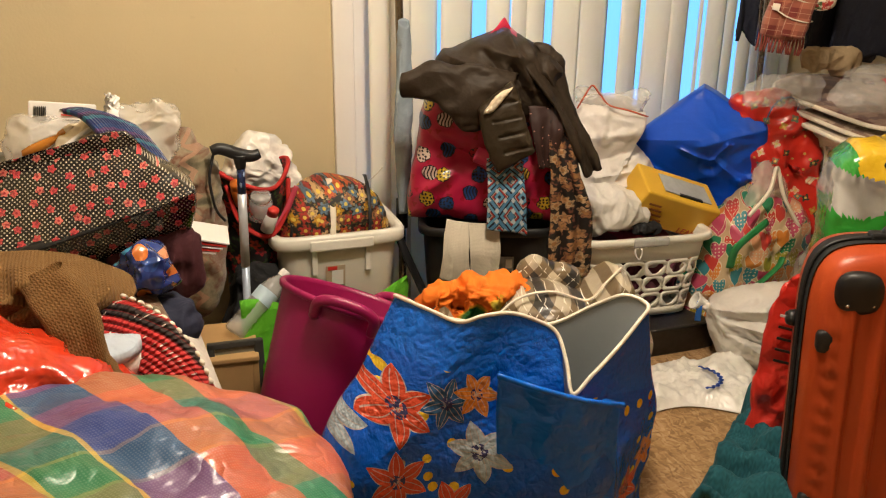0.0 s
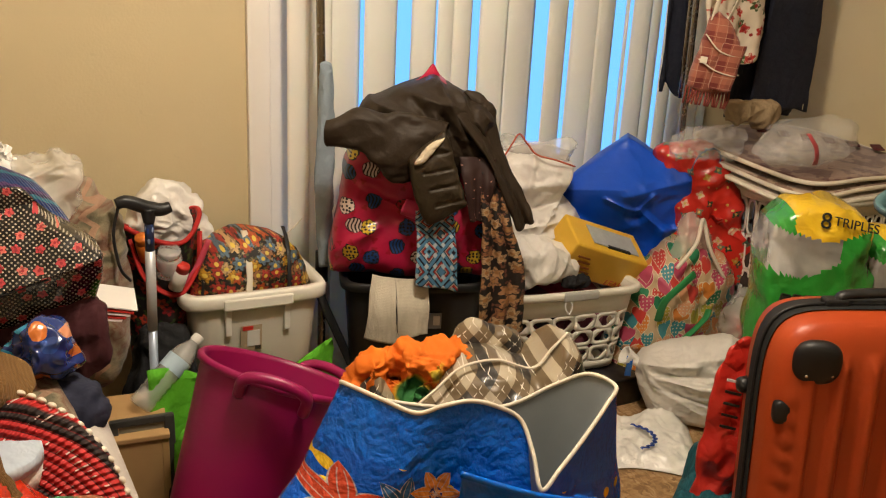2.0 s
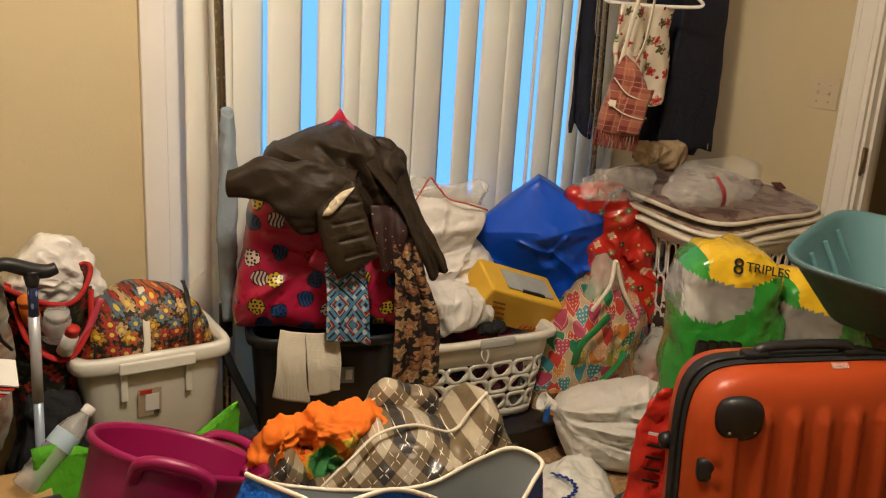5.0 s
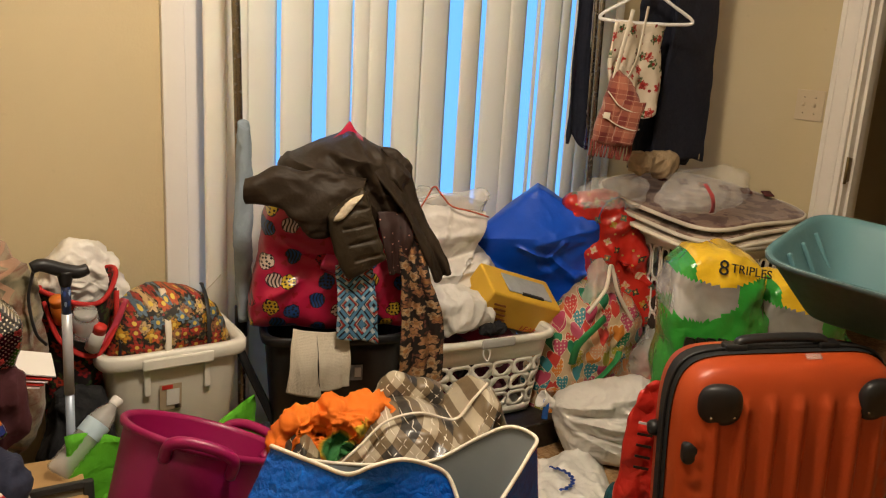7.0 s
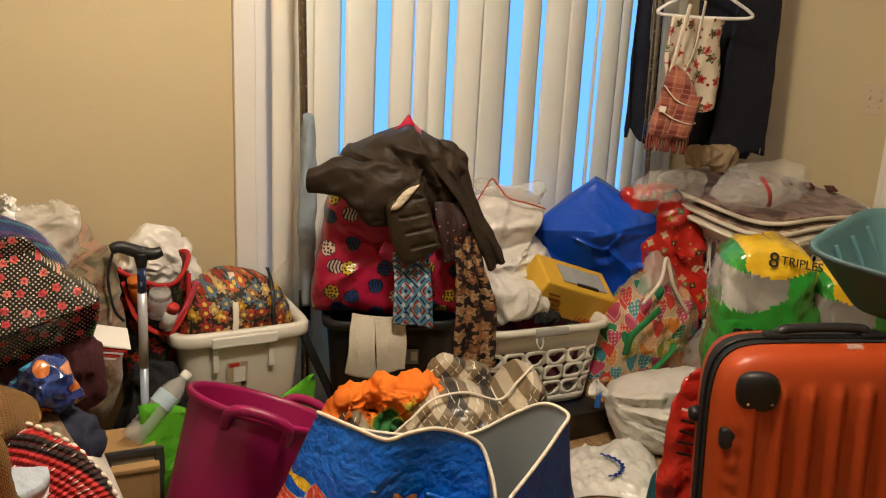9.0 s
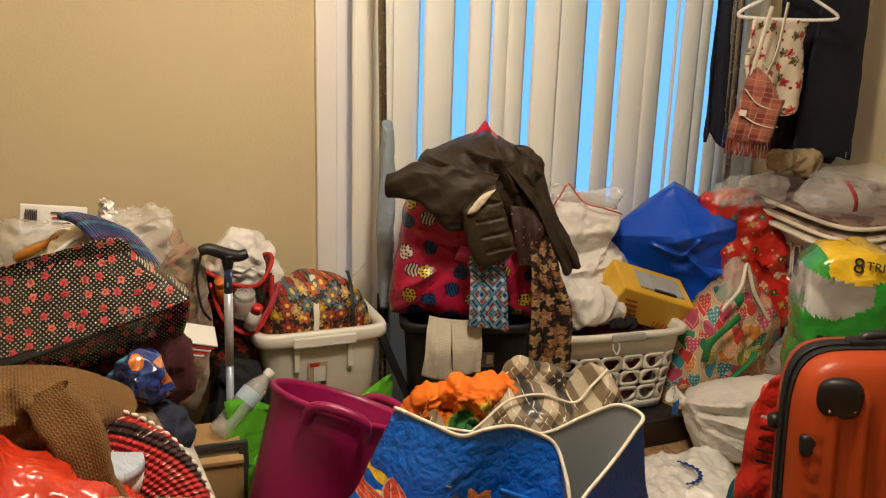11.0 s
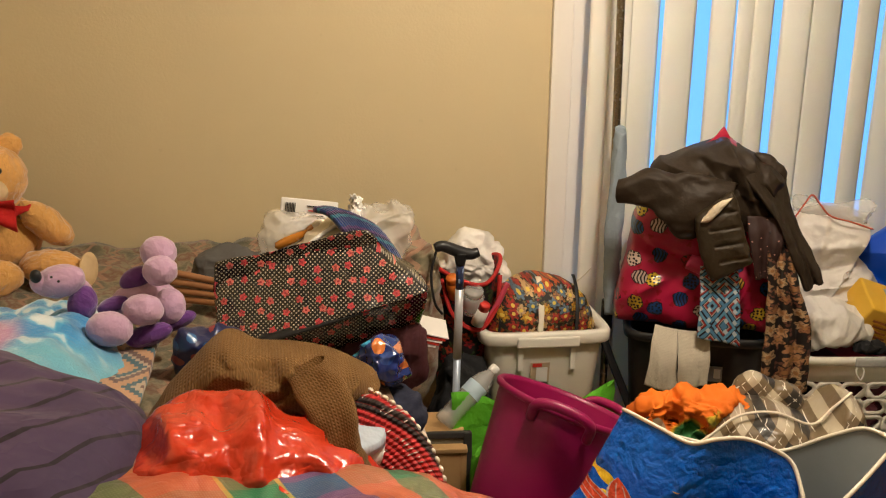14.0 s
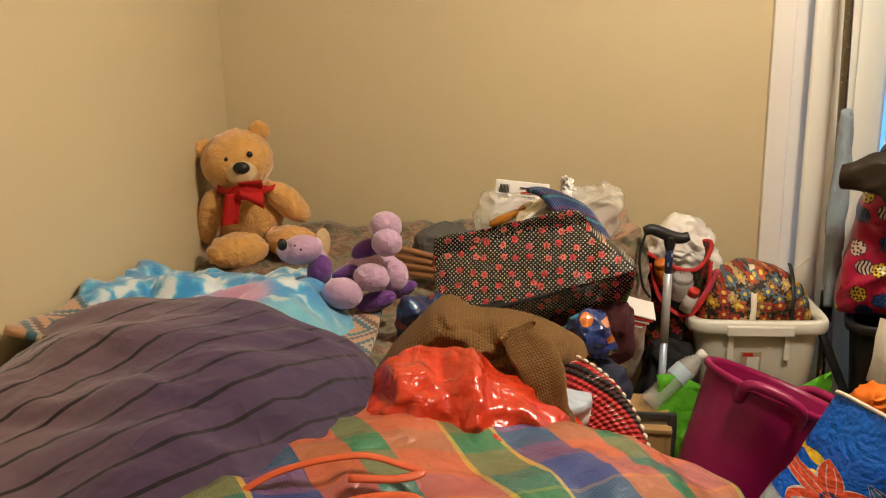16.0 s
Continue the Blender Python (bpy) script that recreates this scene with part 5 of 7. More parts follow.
bottle = thing("water_bottle", "empty clear plastic water bottle with a pale blue label", "bottle", pose(0.338, 2.13, 0.345, 0, 52, 18))
bot = [(0, 0), (0.026, 0.0), (0.031, 0.006), (0.031, 0.02)] + [(0.031 - 0.0025 * (i % 2), 0.024 + 0.009 * i) for i in range(9)] + [(0.031, 0.108), (0.031, 0.15), (0.026, 0.172), (0.014, 0.195), (0.0125, 0.205)]
build("body", lathe(bot, 28), CLEARPET, bottle)
build("label", lathe([(0.0316, 0.108), (0.0318, 0.11), (0.0318, 0.145), (0.0316, 0.147)], 28), plain("pale_blue_label", (0.45, 0.58, 0.68), 0.4), bottle)
build("cap", lathe([(0.0135, 0.200), (0.0145, 0.202), (0.0145, 0.218), (0.012, 0.221), (0, 0.221)], 20), PAPER, bottle)

crate = thing("wooden_box", "pale pine wooden box with a drawer on the floor", "box", pose(0.30, 2.12, 0.0, 0, 0, -8))
for sx in (-1, 1):
    build("side_board", box(sx * 0.085, 0, 0.16, 0.016, 0.22, 0.32, 0.002), PINE, crate, smooth=False)
build("front_board", box(0, -0.102, 0.225, 0.154, 0.016, 0.19, 0.002), PINE, crate, smooth=False)
build("back_board", box(0, 0.102, 0.16, 0.154, 0.016, 0.32, 0.002), PINE, crate, smooth=False)
build("lid", box(0, 0, 0.328, 0.19, 0.23, 0.014, 0.003), PINE, crate, smooth=False)
build("frame_edge", box(0.085, -0.105, 0.327, 0.012, 0.012, 0.012, 0.002), PINE, crate, smooth=False)
tablet = thing("framed_mirror", "small dark framed glass panel leaning on the box", "picture frame", pose(0.335, 1.985, 0.0, -8, 0, -6))
build("frame", join(box(-0.075, 0, 0.20, 0.018, 0.016, 0.34, 0.003), box(0.045, 0, 0.20, 0.024, 0.018, 0.34, 0.004), box(-0.015, 0, 0.025, 0.14, 0.016, 0.02, 0.003), box(-0.015, 0, 0.362, 0.14, 0.016, 0.018, 0.003)), plain("grey_black_frame", (0.035, 0.035, 0.032), 0.45), tablet, smooth=False)
build("glass", box(-0.015, 0.0, 0.195, 0.10, 0.004, 0.33), plain("dull_glass", (0.16, 0.15, 0.11), 0.25, vary=0.1), tablet, smooth=False)
papers = thing("paper_stack", "thin stack of printed papers on the bed edge", "papers", pose(0.27, 2.10, 0.62, 0, 10, -20))
for i in range(5):
    build("sheet", moved(box(0, 0, 0, 0.10, 0.13, 0.003), pose(0.004 * i, 0, 0.008 * i, 0, -4 + 2 * i, 3 * i)), PAPER if i % 2 == 0 else REDTAG, papers, smooth=False)
roll = solo("wooden_dowel", tube([(-0.05, 0, 0), (0.05, 0, 0)], 0.011, 14, 2), PINE, pose(0.262, 2.06, 0.615, 0, -4, 0), "short pale wooden dowel", "dowel")

lime = thing("lime_bag", "lime green felt bag slumped behind the pink bucket", "bag", pose(0.60, 1.98, 0.0))
build("front_panel", rough_up(cloth(lambda u, v: (0.22 * (2 * u - 1), -0.05 + 0.03 * math.sin(9 * u) + 0.04 * v, (0.30 + 0.05 * math.sin(7.5 * u + 0.4)) * v), 30, 14, 0.006), 0.012, 12, 5), LIME, lime)
build("back_panel", rough_up(cloth(lambda u, v: (0.24 * (2 * u - 1), 0.12 + 0.02 * math.sin(7 * u) + 0.02 * v, (0.40 + 0.04 * math.cos(6 * u)) * v), 30, 14, 0.006), 0.012, 12, 8), LIME, lime)

tote_bin = thing("storage_bin", "milky white plastic storage bin with a torn label", "storage bin", pose(0.742, 2.575, 0.11, 0, 0, -4))
build("body", join(loft([(0.0, 0.30, 0.25), (0.012, 0.32, 0.27), (0.36, 0.385, 0.315)], 64, 8), loft([(0.36, 0.378, 0.308), (0.02, 0.31, 0.26)], 64, 8, False)), BINWHITE, tote_bin)
rim = [(0.338, 0.418, 0.348), (0.345, 0.428, 0.358), (0.372, 0.428, 0.358), (0.380, 0.420, 0.350), (0.380, 0.385, 0.315), (0.35, 0.378, 0.308)]
build("rim", loft(rim, 80, 8, False), BIN_RIM, tote_bin, label="rolled white rim")
for x in (-0.085, 0.085):
    build("rib", box(x * 1.0, -0.160, 0.30, 0.018, 0.012, 0.10, 0.003), BINWHITE, tote_bin, smooth=False)
build("grip", box(0.0, -0.178, 0.350, 0.20, 0.012, 0.034, 0.005), BIN_RIM, tote_bin, smooth=False)
build("label", moved(box(0, 0, 0, 0.062, 0.002, 0.082), pose(-0.02, -0.157, 0.235, 6, 0, 0)), plain("label_tan", (0.46, 0.36, 0.24), 0.6), tote_bin, smooth=False)
build("label_panel", moved(box(0, 0, 0, 0.036, 0.002, 0.05), pose(-0.014, -0.1595, 0.235, 6, 0, 0)), PAPER, tote_bin, smooth=False)
build("label_heading", moved(box(0, 0, 0, 0.03, 0.002, 0.012), pose(-0.03, -0.163, 0.268, 6, 0, 0)), REDTAG, tote_bin, smooth=False)
for i in range(5):
    build("barcode_bar", moved(box(0, 0, 0, 0.0018, 0.002, 0.012), pose(-0.008 + 0.0034 * i, -0.1585, 0.204, 6, 0, 0)), BLACK, tote_bin, smooth=False)

bundle = thing("floral_bundle", "rounded zip bag in dark ditsy floral cloth", "zip bag", pose(0.745, 2.56, 0.45))
g = puff([(-0.185, -0.03), (-0.18, 0.06), (-0.13, 0.14), (-0.03, 0.185), (0.06, 0.18), (0.14, 0.13), (0.178, 0.05), (0.18, -0.03), (0.0, -0.06)], 0.13, 0.13, 88, 20, 2.6)
build("body", rough_up(rough_up(g, 0.012, 7, 2, "fbm"), 0.006, 16, 3), GARDEN, bundle)
band = lambda x0, w, d: cloth(lambda u, v: (x0 + w * (u - 0.5) + 0.03 * (v - 0.3), -0.145 * math.cos(1.5 * (v - 0.05)) - d, 0.0 + 0.185 * math.sin(1.45 * v)), 4, 24, 0.003)
build("zip_tape", rough_up(band(-0.035, 0.018, 0.005), 0.003, 20), PIPING, bundle, label="white zip tape")
build("strap", rough_up(band(0.085, 0.012, 0.0), 0.003, 20, 4), BLACK, bundle)
build("strap", rough_up(band(-0.15, 0.010, -0.055), 0.003, 20, 5), BLACK, bundle)
build("cord", tube([(0.10, -0.03, 0.15), (0.14, -0.02, 0.175), (0.175, 0.0, 0.195)], 0.0018, 6, 14), CREAM, bundle)

# ---- clothes rack by the patio door ----
rack = thing("garment_rack", "chrome clothes rack upright with a black wheeled foot", "clothes rack", pose(1.0, 2.60, 0.0))
build("upright", tube([(0.005, 0, 0.10), (0.0, 0, 0.9), (-0.022, 0, 1.9)], 0.013, 14, 8), STEEL, rack)
build("foot", tube([(-0.05, -0.05, 0.47), (-0.03, -0.10, 0.38), (0.02, -0.13, 0.25), (0.07, -0.16, 0.12), (0.12, -0.18, 0.03)], 0.016, 10, 20, squash=0.6), BLACK, rack, label="black curved leg")
build("collar", tube([(0.003, 0, 0.42), (0.003, 0, 0.52)], 0.020, 14, 2), BLACK, rack)


def jeans_fn(u, v):
    a = 6.283 * u
    z = 1.10 - 0.62 * v
    r = 0.020 + 0.012 * math.sin(3.1 * v) + 0.003 * math.sin(3 * a + 9 * v)
    return (r * math.cos(a) * 0.9 - 0.004 * v, r * math.sin(a) * 0.7 - 0.012, z + 0.012 * math.sin(a) * (1 - v))


solo("denim_strip", rough_up(surface(jeans_fn, 24, 60, True, (0.12, 0.62)), 0.006, 16, 4, octaves=2), DENIM, pose(1.003, 2.585, 0.0), "pale blue denim leg hung on the rack upright", "clothes", solid=0.003)

# ---- black tub with jacket ----
tub = thing("black_tub", "black plastic laundry tub", "tub", pose(1.25, 2.45, 0.0, 0, 0, -22))
build("body", join(loft([(0.10, 0.36, 0.24), (0.11, 0.38, 0.26), (0.46, 0.43, 0.30)], 56, 6), loft([(0.46, 0.42, 0.29), (0.14, 0.37, 0.25)], 56, 6, False)), BLACK, tub)
build("rim", loft([(0.452, 0.44, 0.31), (0.456, 0.462, 0.332), (0.478, 0.462, 0.332), (0.484, 0.45, 0.32), (0.478, 0.42, 0.29)], 64, 6, False), BLACK, tub)
build("base", loft([(0.0, 0.33, 0.22), (0.10, 0.35, 0.24)], 40, 6), BLACK, tub)
build("label", box(0.05, -0.150, 0.36, 0.055, 0.003, 0.05), plain("grey_label", (0.28, 0.28, 0.29), 0.5), tub, smooth=False)
build("label_panel", box(0.062, -0.153, 0.362, 0.02, 0.003, 0.03), PAPER, tub, smooth=False)

pink = thing("pink_print_bag", "glossy pink zip bag with a black, blue and yellow print", "storage bag", pose(1.24, 2.42, 0.49, 0, 0, -25))
g = relief([(-0.268, 0.01), (-0.13, 0.0), (0.03, 0.0), (0.25, 0.01), (0.262, 0.2), (0.215, 0.40), (0.11, 0.55), (0.03, 0.605), (-0.07, 0.55), (-0.17, 0.46), (-0.215, 0.36), (-0.25, 0.18)], 0.125, 0.14, [(-0.25, 0.08, -0.12, 0.16, 0.014, 0.03), (-0.22, 0.30, -0.05, 0.22, 0.014, 0.03), (0.0, 0.05, 0.12, 0.20, 0.012, 0.03), (-0.18, 0.02, -0.14, 0.12, -0.012, 0.025), (0.20, 0.30, 0.10, 0.10, 0.014, 0.03)], 190, 46, 4.5, 0.35)
build("body", rough_up(rough_up(g, 0.012, 6, 2, "fbm"), 0.009, 8, 3, octaves=2), PINKPRINT, pink)
build("handle", strip([(-0.06, -0.145, 0.215), (-0.055, -0.165, 0.235), (-0.04, -0.15, 0.26)], [(-0.01, -0.145, 0.20), (0.0, -0.17, 0.222), (0.01, -0.15, 0.25)], 0.5, 0.004, 3, 10, 10), plain("hot_pink_strap", (0.55, 0.04, 0.13), 0.4), pink)
build("handle", strip([(-0.075, -0.01, 0.555), (-0.02, -0.02, 0.585), (0.03, -0.01, 0.632)], [(-0.05, 0.01, 0.53), (0.0, 0.0, 0.56), (0.055, 0.0, 0.59)], 0.5, 0.004, 4, 10, 14), plain("crimson_strap", (0.5, 0.01, 0.05), 0.4), pink)

jacket = thing("leather_jacket", "dark brown leather jacket thrown over the pink bag", "jacket", pose(1.25, 2.40, 0.60, 0, 0, -25))
g = relief([(-0.208, 0.29), (-0.198, 0.401), (-0.125, 0.442), (0.0, 0.488), (0.062, 0.471), (0.145, 0.426), (0.192, 0.389), (0.192, 0.322), (0.208, 0.249), (0.125, 0.218), (0.0, 0.207), (-0.104, 0.228)], 0.165, 0.16, [(-0.17, 0.42, 0.02, 0.36, 0.020, 0.028), (-0.10, 0.46, 0.08, 0.41, 0.014, 0.022), (0.02, 0.49, 0.10, 0.33, 0.016, 0.022), (0.07, 0.47, 0.17, 0.32, 0.018, 0.026), (0.03, 0.40, 0.11, 0.27, -0.016, 0.018), (0.11, 0.43, 0.16, 0.29, -0.014, 0.016), (-0.05, 0.44, 0.0, 0.38, -0.012, 0.018), (0.14, 0.41, 0.19, 0.36, 0.02, 0.02)], 200, 48, 3.0, 0.25)
build("body", rough_up(g, 0.010, 8, 5, "crease", octaves=2), LEATHER, jacket)
build("collar", rough_up(relief([(0.10, 0.455), (0.15, 0.452), (0.196, 0.405), (0.192, 0.355), (0.165, 0.36), (0.14, 0.405)], 0.022, 0.02, (), 80, 14), 0.006, 16, 9), LEATHER, jacket).location = (0.0, -0.06, 0.0)
build("tail", strip([(0.06, -0.175, 0.41), (0.15, -0.185, 0.30), (0.215, -0.175, 0.18), (0.268, -0.15, 0.070)], [(0.185, -0.06, 0.40), (0.225, -0.10, 0.27), (0.285, -0.12, 0.17), (0.318, -0.13, 0.092)], 1.4, 0.012, 12, 36, 60, 0.007, 0.008), LEATHER, jacket)
f_arm = spline([(0.05, -0.165, 0.335, 0.045), (-0.03, -0.195, 0.315, 0.080), (-0.085, -0.20, 0.312, 0.098), (-0.135, -0.20, 0.325, 0.082), (-0.20, -0.19, 0.358, 0.055), (-0.282, -0.185, 0.343, 0.037)])


def arm_fn(u, v):
    x, y, z, w = f_arm(v)
    a = 6.283 * u
    edge = math.copysign(abs(math.cos(a)) ** 0.7, math.cos(a))
    pleat = 0.007 * math.sin(4 * a + 7 * v) * (1 - 0.5 * v)
    return (x + 0.012 * math.sin(a), y + (0.034 + pleat) * math.sin(a), z + w * edge)


build("sleeve", rough_up(surface(arm_fn, 70, 70, True, (0.25, 0.4)), 0.011, 11, 6, "crease", (0.8, 1, 1.3), 2), LEATHER, jacket, solid=0.004)
g = relief([(-0.063, 0.285), (-0.02, 0.335), (0.032, 0.366), (0.067, 0.276), (0.102, 0.168), (0.045, 0.125), (-0.007, 0.103), (-0.047, 0.197)], 0.030, 0.03, [(0.022 + 0.018 * i - 0.06, 0.30 - 0.045 * i, 0.06 + 0.012 * i, 0.32 - 0.045 * i, -0.007, 0.008) for i in range(5)], 140, 30, 3.0, 0.3)
build("lapel", rough_up(g, 0.008, 14, 21, "crease", octaves=2), plain("worn_leather", (0.036, 0.025, 0.013), 0.5, 0.3, grain=160, vary=0.3, bump=0.5), jacket, label="quilted worn leather panel").location = (0.0, -0.235, 0.0)
g = rough_up(relief([(-0.050, 0.277), (-0.018, 0.287), (0.034, 0.354), (0.005, 0.348), (-0.022, 0.322)], 0.012, 0.01, (), 60, 10), 0.004, 24)
build("lining", g, CREAM, jacket, label="cream lining").location = (-0.002, -0.262, 0.0)

sweat = thing("knit_sweater", "cream ribbed knit sleeves hanging over the tub", "clothes", pose(1.25, 2.40, 0.60, 0, 0, -25))
build("sleeve", strip([(-0.152, -0.165, -0.070), (-0.160, -0.205, -0.16), (-0.170, -0.20, -0.255)], [(-0.084, -0.17, -0.080), (-0.082, -0.215, -0.17), (-0.070, -0.21, -0.274)], 0.8, 0.006, 2, 24, 30, 0.012, 0.004), CREAMKNIT, sweat)
build("sleeve", strip([(-0.086, -0.165, -0.080), (-0.078, -0.20, -0.16), (-0.072, -0.195, -0.258)], [(0.014, -0.165, -0.085), (0.016, -0.20, -0.16), (0.016, -0.20, -0.242)], 0.9, 0.006, 5, 24, 30, 0.012, 0.004), CREAMKNIT, sweat)
solo("geometric_scarf", strip([(-0.034, -0.17, 0.125), (-0.030, -0.215, 0.05), (-0.030, -0.215, -0.087)], [(0.072, -0.17, 0.14), (0.082, -0.205, 0.05), (0.094, -0.205, -0.102)], 1.2, 0.007, 4, 30, 40, 0.005, 0.004), IKATBLUE, pose(1.25, 2.40, 0.60, 0, 0, -25), "blue and black geometric print cloth hanging down", "scarf")
dress = thing("rose_dress", "dark rose print dress hanging from the jacket", "dress", pose(1.25, 2.40, 0.60, 0, 0, -25))
build("skirt", strip([(0.150, -0.165, 0.245), (0.158, -0.185, 0.10), (0.166, -0.19, -0.06), (0.160, -0.19, -0.282)], [(0.205, -0.15, 0.25), (0.245, -0.175, 0.09), (0.292, -0.18, -0.05), (0.300, -0.185, -0.235)], 2.6, 0.012, 5, 60, 70, 0.006, 0.006), ROSES, dress)
build("bodice", strip([(0.085, -0.165, 0.285), (0.10, -0.185, 0.20), (0.125, -0.18, 0.10)], [(0.19, -0.15, 0.28), (0.185, -0.175, 0.20), (0.165, -0.175, 0.10)], 1.5, 0.008, 8, 30, 30, 0.006, 0.005), spots("brown_dotted_cloth", (0.030, 0.012, 0.010), [(0.5, 0.25, 0.2), (0.03, 0.012, 0.01)], 45, 0.10), dress, label="brown dotted bodice")


# ---- behind the suitcase: baskets and bags by the patio door ----
def perforated(place, cols, rows, hole, n=16):
    """A wall of cells with a hole in each; place(u, v) gives the point, hole(a, i, j) the hole's radius in cell units."""
    V, F, U = [], [], []
    for j in range(rows):
        for i in range(cols):
            base = len(V)
            for k in range(n):
                a = 2 * math.pi * (k + 0.5) / n
                c, s = math.cos(a), math.sin(a)
                q = 0.5 / max(abs(c), abs(s))
                hx, hy = hole(a, i, j)
                for x, y in ((c * q, s * q), (hx, hy)):
                    V.append(place((i + 0.5 + x) / cols, (j + 0.5 + y) / rows))
                    U.append((i + x, j + y))
            for k in range(n):
                a, b = base + 2 * k, base + 2 * ((k + 1) % n)
                F.append((a, b, b + 1, a + 1))
    return np.array(V, float), F, np.array(U, float)


def ring(w, d, power=7.0, n=400):
    """Points on a rounded rectangle at even steps of its length, from the front middle."""
    P = [rounded(w, d, 0, 0.75 + i / n, power) for i in range(n + 1)]
    L = [0.0]
    for a, b in zip(P, P[1:]):
        L.append(L[-1] + math.hypot(b[0] - a[0], b[1] - a[1]))

    def at(u):
        s = (u % 1.0) * L[-1]
        i = int(np.searchsorted(L, s)) or 1
        t = (s - L[i - 1]) / max(1e-9, L[i] - L[i - 1])
        return P[i - 1][0] * (1 - t) + P[i][0] * t, P[i - 1][1] * (1 - t) + P[i][1] * t
    return at


def tri_hole(a, i, j):
    up = 1 if j % 2 else -1
    r = 0.33 + 0.06 * math.cos(3 * (a - up * math.pi / 2))
    return r * math.cos(a) * 1.05, r * math.sin(a) * 0.95


basket = thing("laundry_basket", "white plastic laundry basket with rounded triangular holes", "laundry basket", pose(1.765, 2.385, 0.115, 0, 0, -9))
wide, narrow = ring(0.475, 0.37), ring(0.40, 0.30)


def wall_at(z0, z1):
    def place(u, v):
        z = z0 + (z1 - z0) * v
        (x0, y0), (x1, y1) = narrow(u), wide(u)
        t = z / 0.30
        return (x0 + (x1 - x0) * t, y0 + (y1 - y0) * t, z)
    return place


build("wall", join(perforated(wall_at(0.030, 0.215), 18, 3, tri_hole), surface(wall_at(0.0, 0.030), 96, 2, True), surface(wall_at(0.215, 0.30), 96, 2, True)), BIN_RIM, basket, solid=0.004)
build("base", loft([(0.0, 0.39, 0.29), (0.006, 0.39, 0.29), (0.0061, 0.02, 0.02)], 48, 7), BIN_RIM, basket)
build("rim", loft([(0.278, 0.485, 0.38), (0.280, 0.508, 0.402), (0.296, 0.512, 0.406), (0.304, 0.505, 0.40), (0.304, 0.475, 0.37), (0.29, 0.468, 0.364)], 80, 7, False), BIN_RIM, basket)
build("grip", box(0.0, -0.200, 0.290, 0.13, 0.016, 0.030, 0.007, 3), plain("grey_grip", (0.40, 0.39, 0.37), 0.5), basket, label="grey grip")
build("tie", tube([(-0.045, -0.194, 0.285), (-0.06, -0.205, 0.262), (-0.045, -0.21, 0.235), (-0.035, -0.207, 0.262), (-0.047, -0.2, 0.28)], 0.003, 6, 20), PAPER, basket)
sack("laundry", [(-0.20, -0.14), (0.20, -0.14), (0.21, 0.09), (-0.21, 0.09)], 0.13, 0.13, spots("mixed_laundry", (0.10, 0.01, 0.03), [(0.35, 0.02, 0.06), (0.015, 0.012, 0.02), (0.3, 0.1, 0.15), (0.55, 0.5, 0.45)], 9, 0.42), pose(1.74, 2.39, 0.275), "pink and dark laundry inside the basket", "laundry", 0.018, 12, 3, power=4)
tray = thing("dark_tray", "low dark plastic tray under the basket", "tray", pose(1.80, 2.34, 0.0, 0, 0, -4))
build("body", loft([(0.0, 0.50, 0.40), (0.10, 0.54, 0.44), (0.112, 0.56, 0.46), (0.112, 0.53, 0.43), (0.10, 0.50, 0.40), (0.1001, 0.02, 0.02)], 48, 8), plain("charcoal_plastic", (0.022, 0.018, 0.016), 0.5, vary=0.2), tray)

sack("white_cloth", [(-0.13, -0.06), (0.02, -0.08), (0.12, -0.05), (0.10, 0.05), (0.02, 0.09), (-0.07, 0.085), (-0.13, 0.03)], 0.10, 0.08, plain("white_cotton", (0.70, 0.67, 0.62), 0.85, vary=0.06), pose(1.66, 2.33, 0.485), "white cotton cloth heaped in the basket", "cloth", 0.016, 12, 5)
sack("black_sock", [(-0.05, -0.02), (0.0, -0.03), (0.05, -0.02), (0.055, 0.015), (0.0, 0.03), (-0.04, 0.02)], 0.03, 0.03, DARK, pose(1.755, 2.255, 0.43, 0, 10, 0), "black sock on the basket's edge", "sock", 0.008, 20, 5)

diapers = thing("yellow_carton", "yellow printed carton lying in the basket", "carton", pose(1.90, 2.34, 0.478, 28, 19, -6))
build("body", rough_up(box(0, 0, 0.01, 0.31, 0.15, 0.14, 0.008, 3), 0.004, 14, 3, "fbm"), YELLOW_BOX, diapers, smooth=False)
build("picture", box(0.02, -0.003, 0.084, 0.20, 0.09, 0.004, 0.001), plain("blue_grey_print", (0.42, 0.44, 0.45), 0.5, vary=0.3, blotch=20), diapers, smooth=False)
build("slot", box(0.03, -0.045, 0.083, 0.10, 0.014, 0.008, 0.003), BLACK, diapers, smooth=False)
for i in range(4):
    build("print_line", box(-0.10 + 0.012 * i, -0.079, 0.035 - 0.02 * i, 0.05, 0.003, 0.007), plain("brown_print", (0.30, 0.10, 0.02), 0.5), diapers, smooth=False)


def words(text, size, m, material, parent, name="lettering", depth=0.001):
    cu = bpy.data.curves.new(name, "FONT")
    cu.body, cu.size, cu.extrude, cu.align_x = text, size, depth, "CENTER"
    tmp = bpy.data.objects.new(name, cu)
    scene.collection.objects.link(tmp)
    me = bpy.data.meshes.new_from_object(tmp.evaluated_get(bpy.context.evaluated_depsgraph_get()))
    bpy.data.objects.remove(tmp)
    me.name = name
    me.materials.clear()
    me.materials.append(material)
    ob = new(name, me)
    ob.parent = parent
    ob.matrix_local = m
    return ob


words("LEAK", 0.034, pose(0.085, -0.0785, -0.05, 90, 0, 0), plain("orange_print", (0.55, 0.10, 0.02), 0.5), diapers)

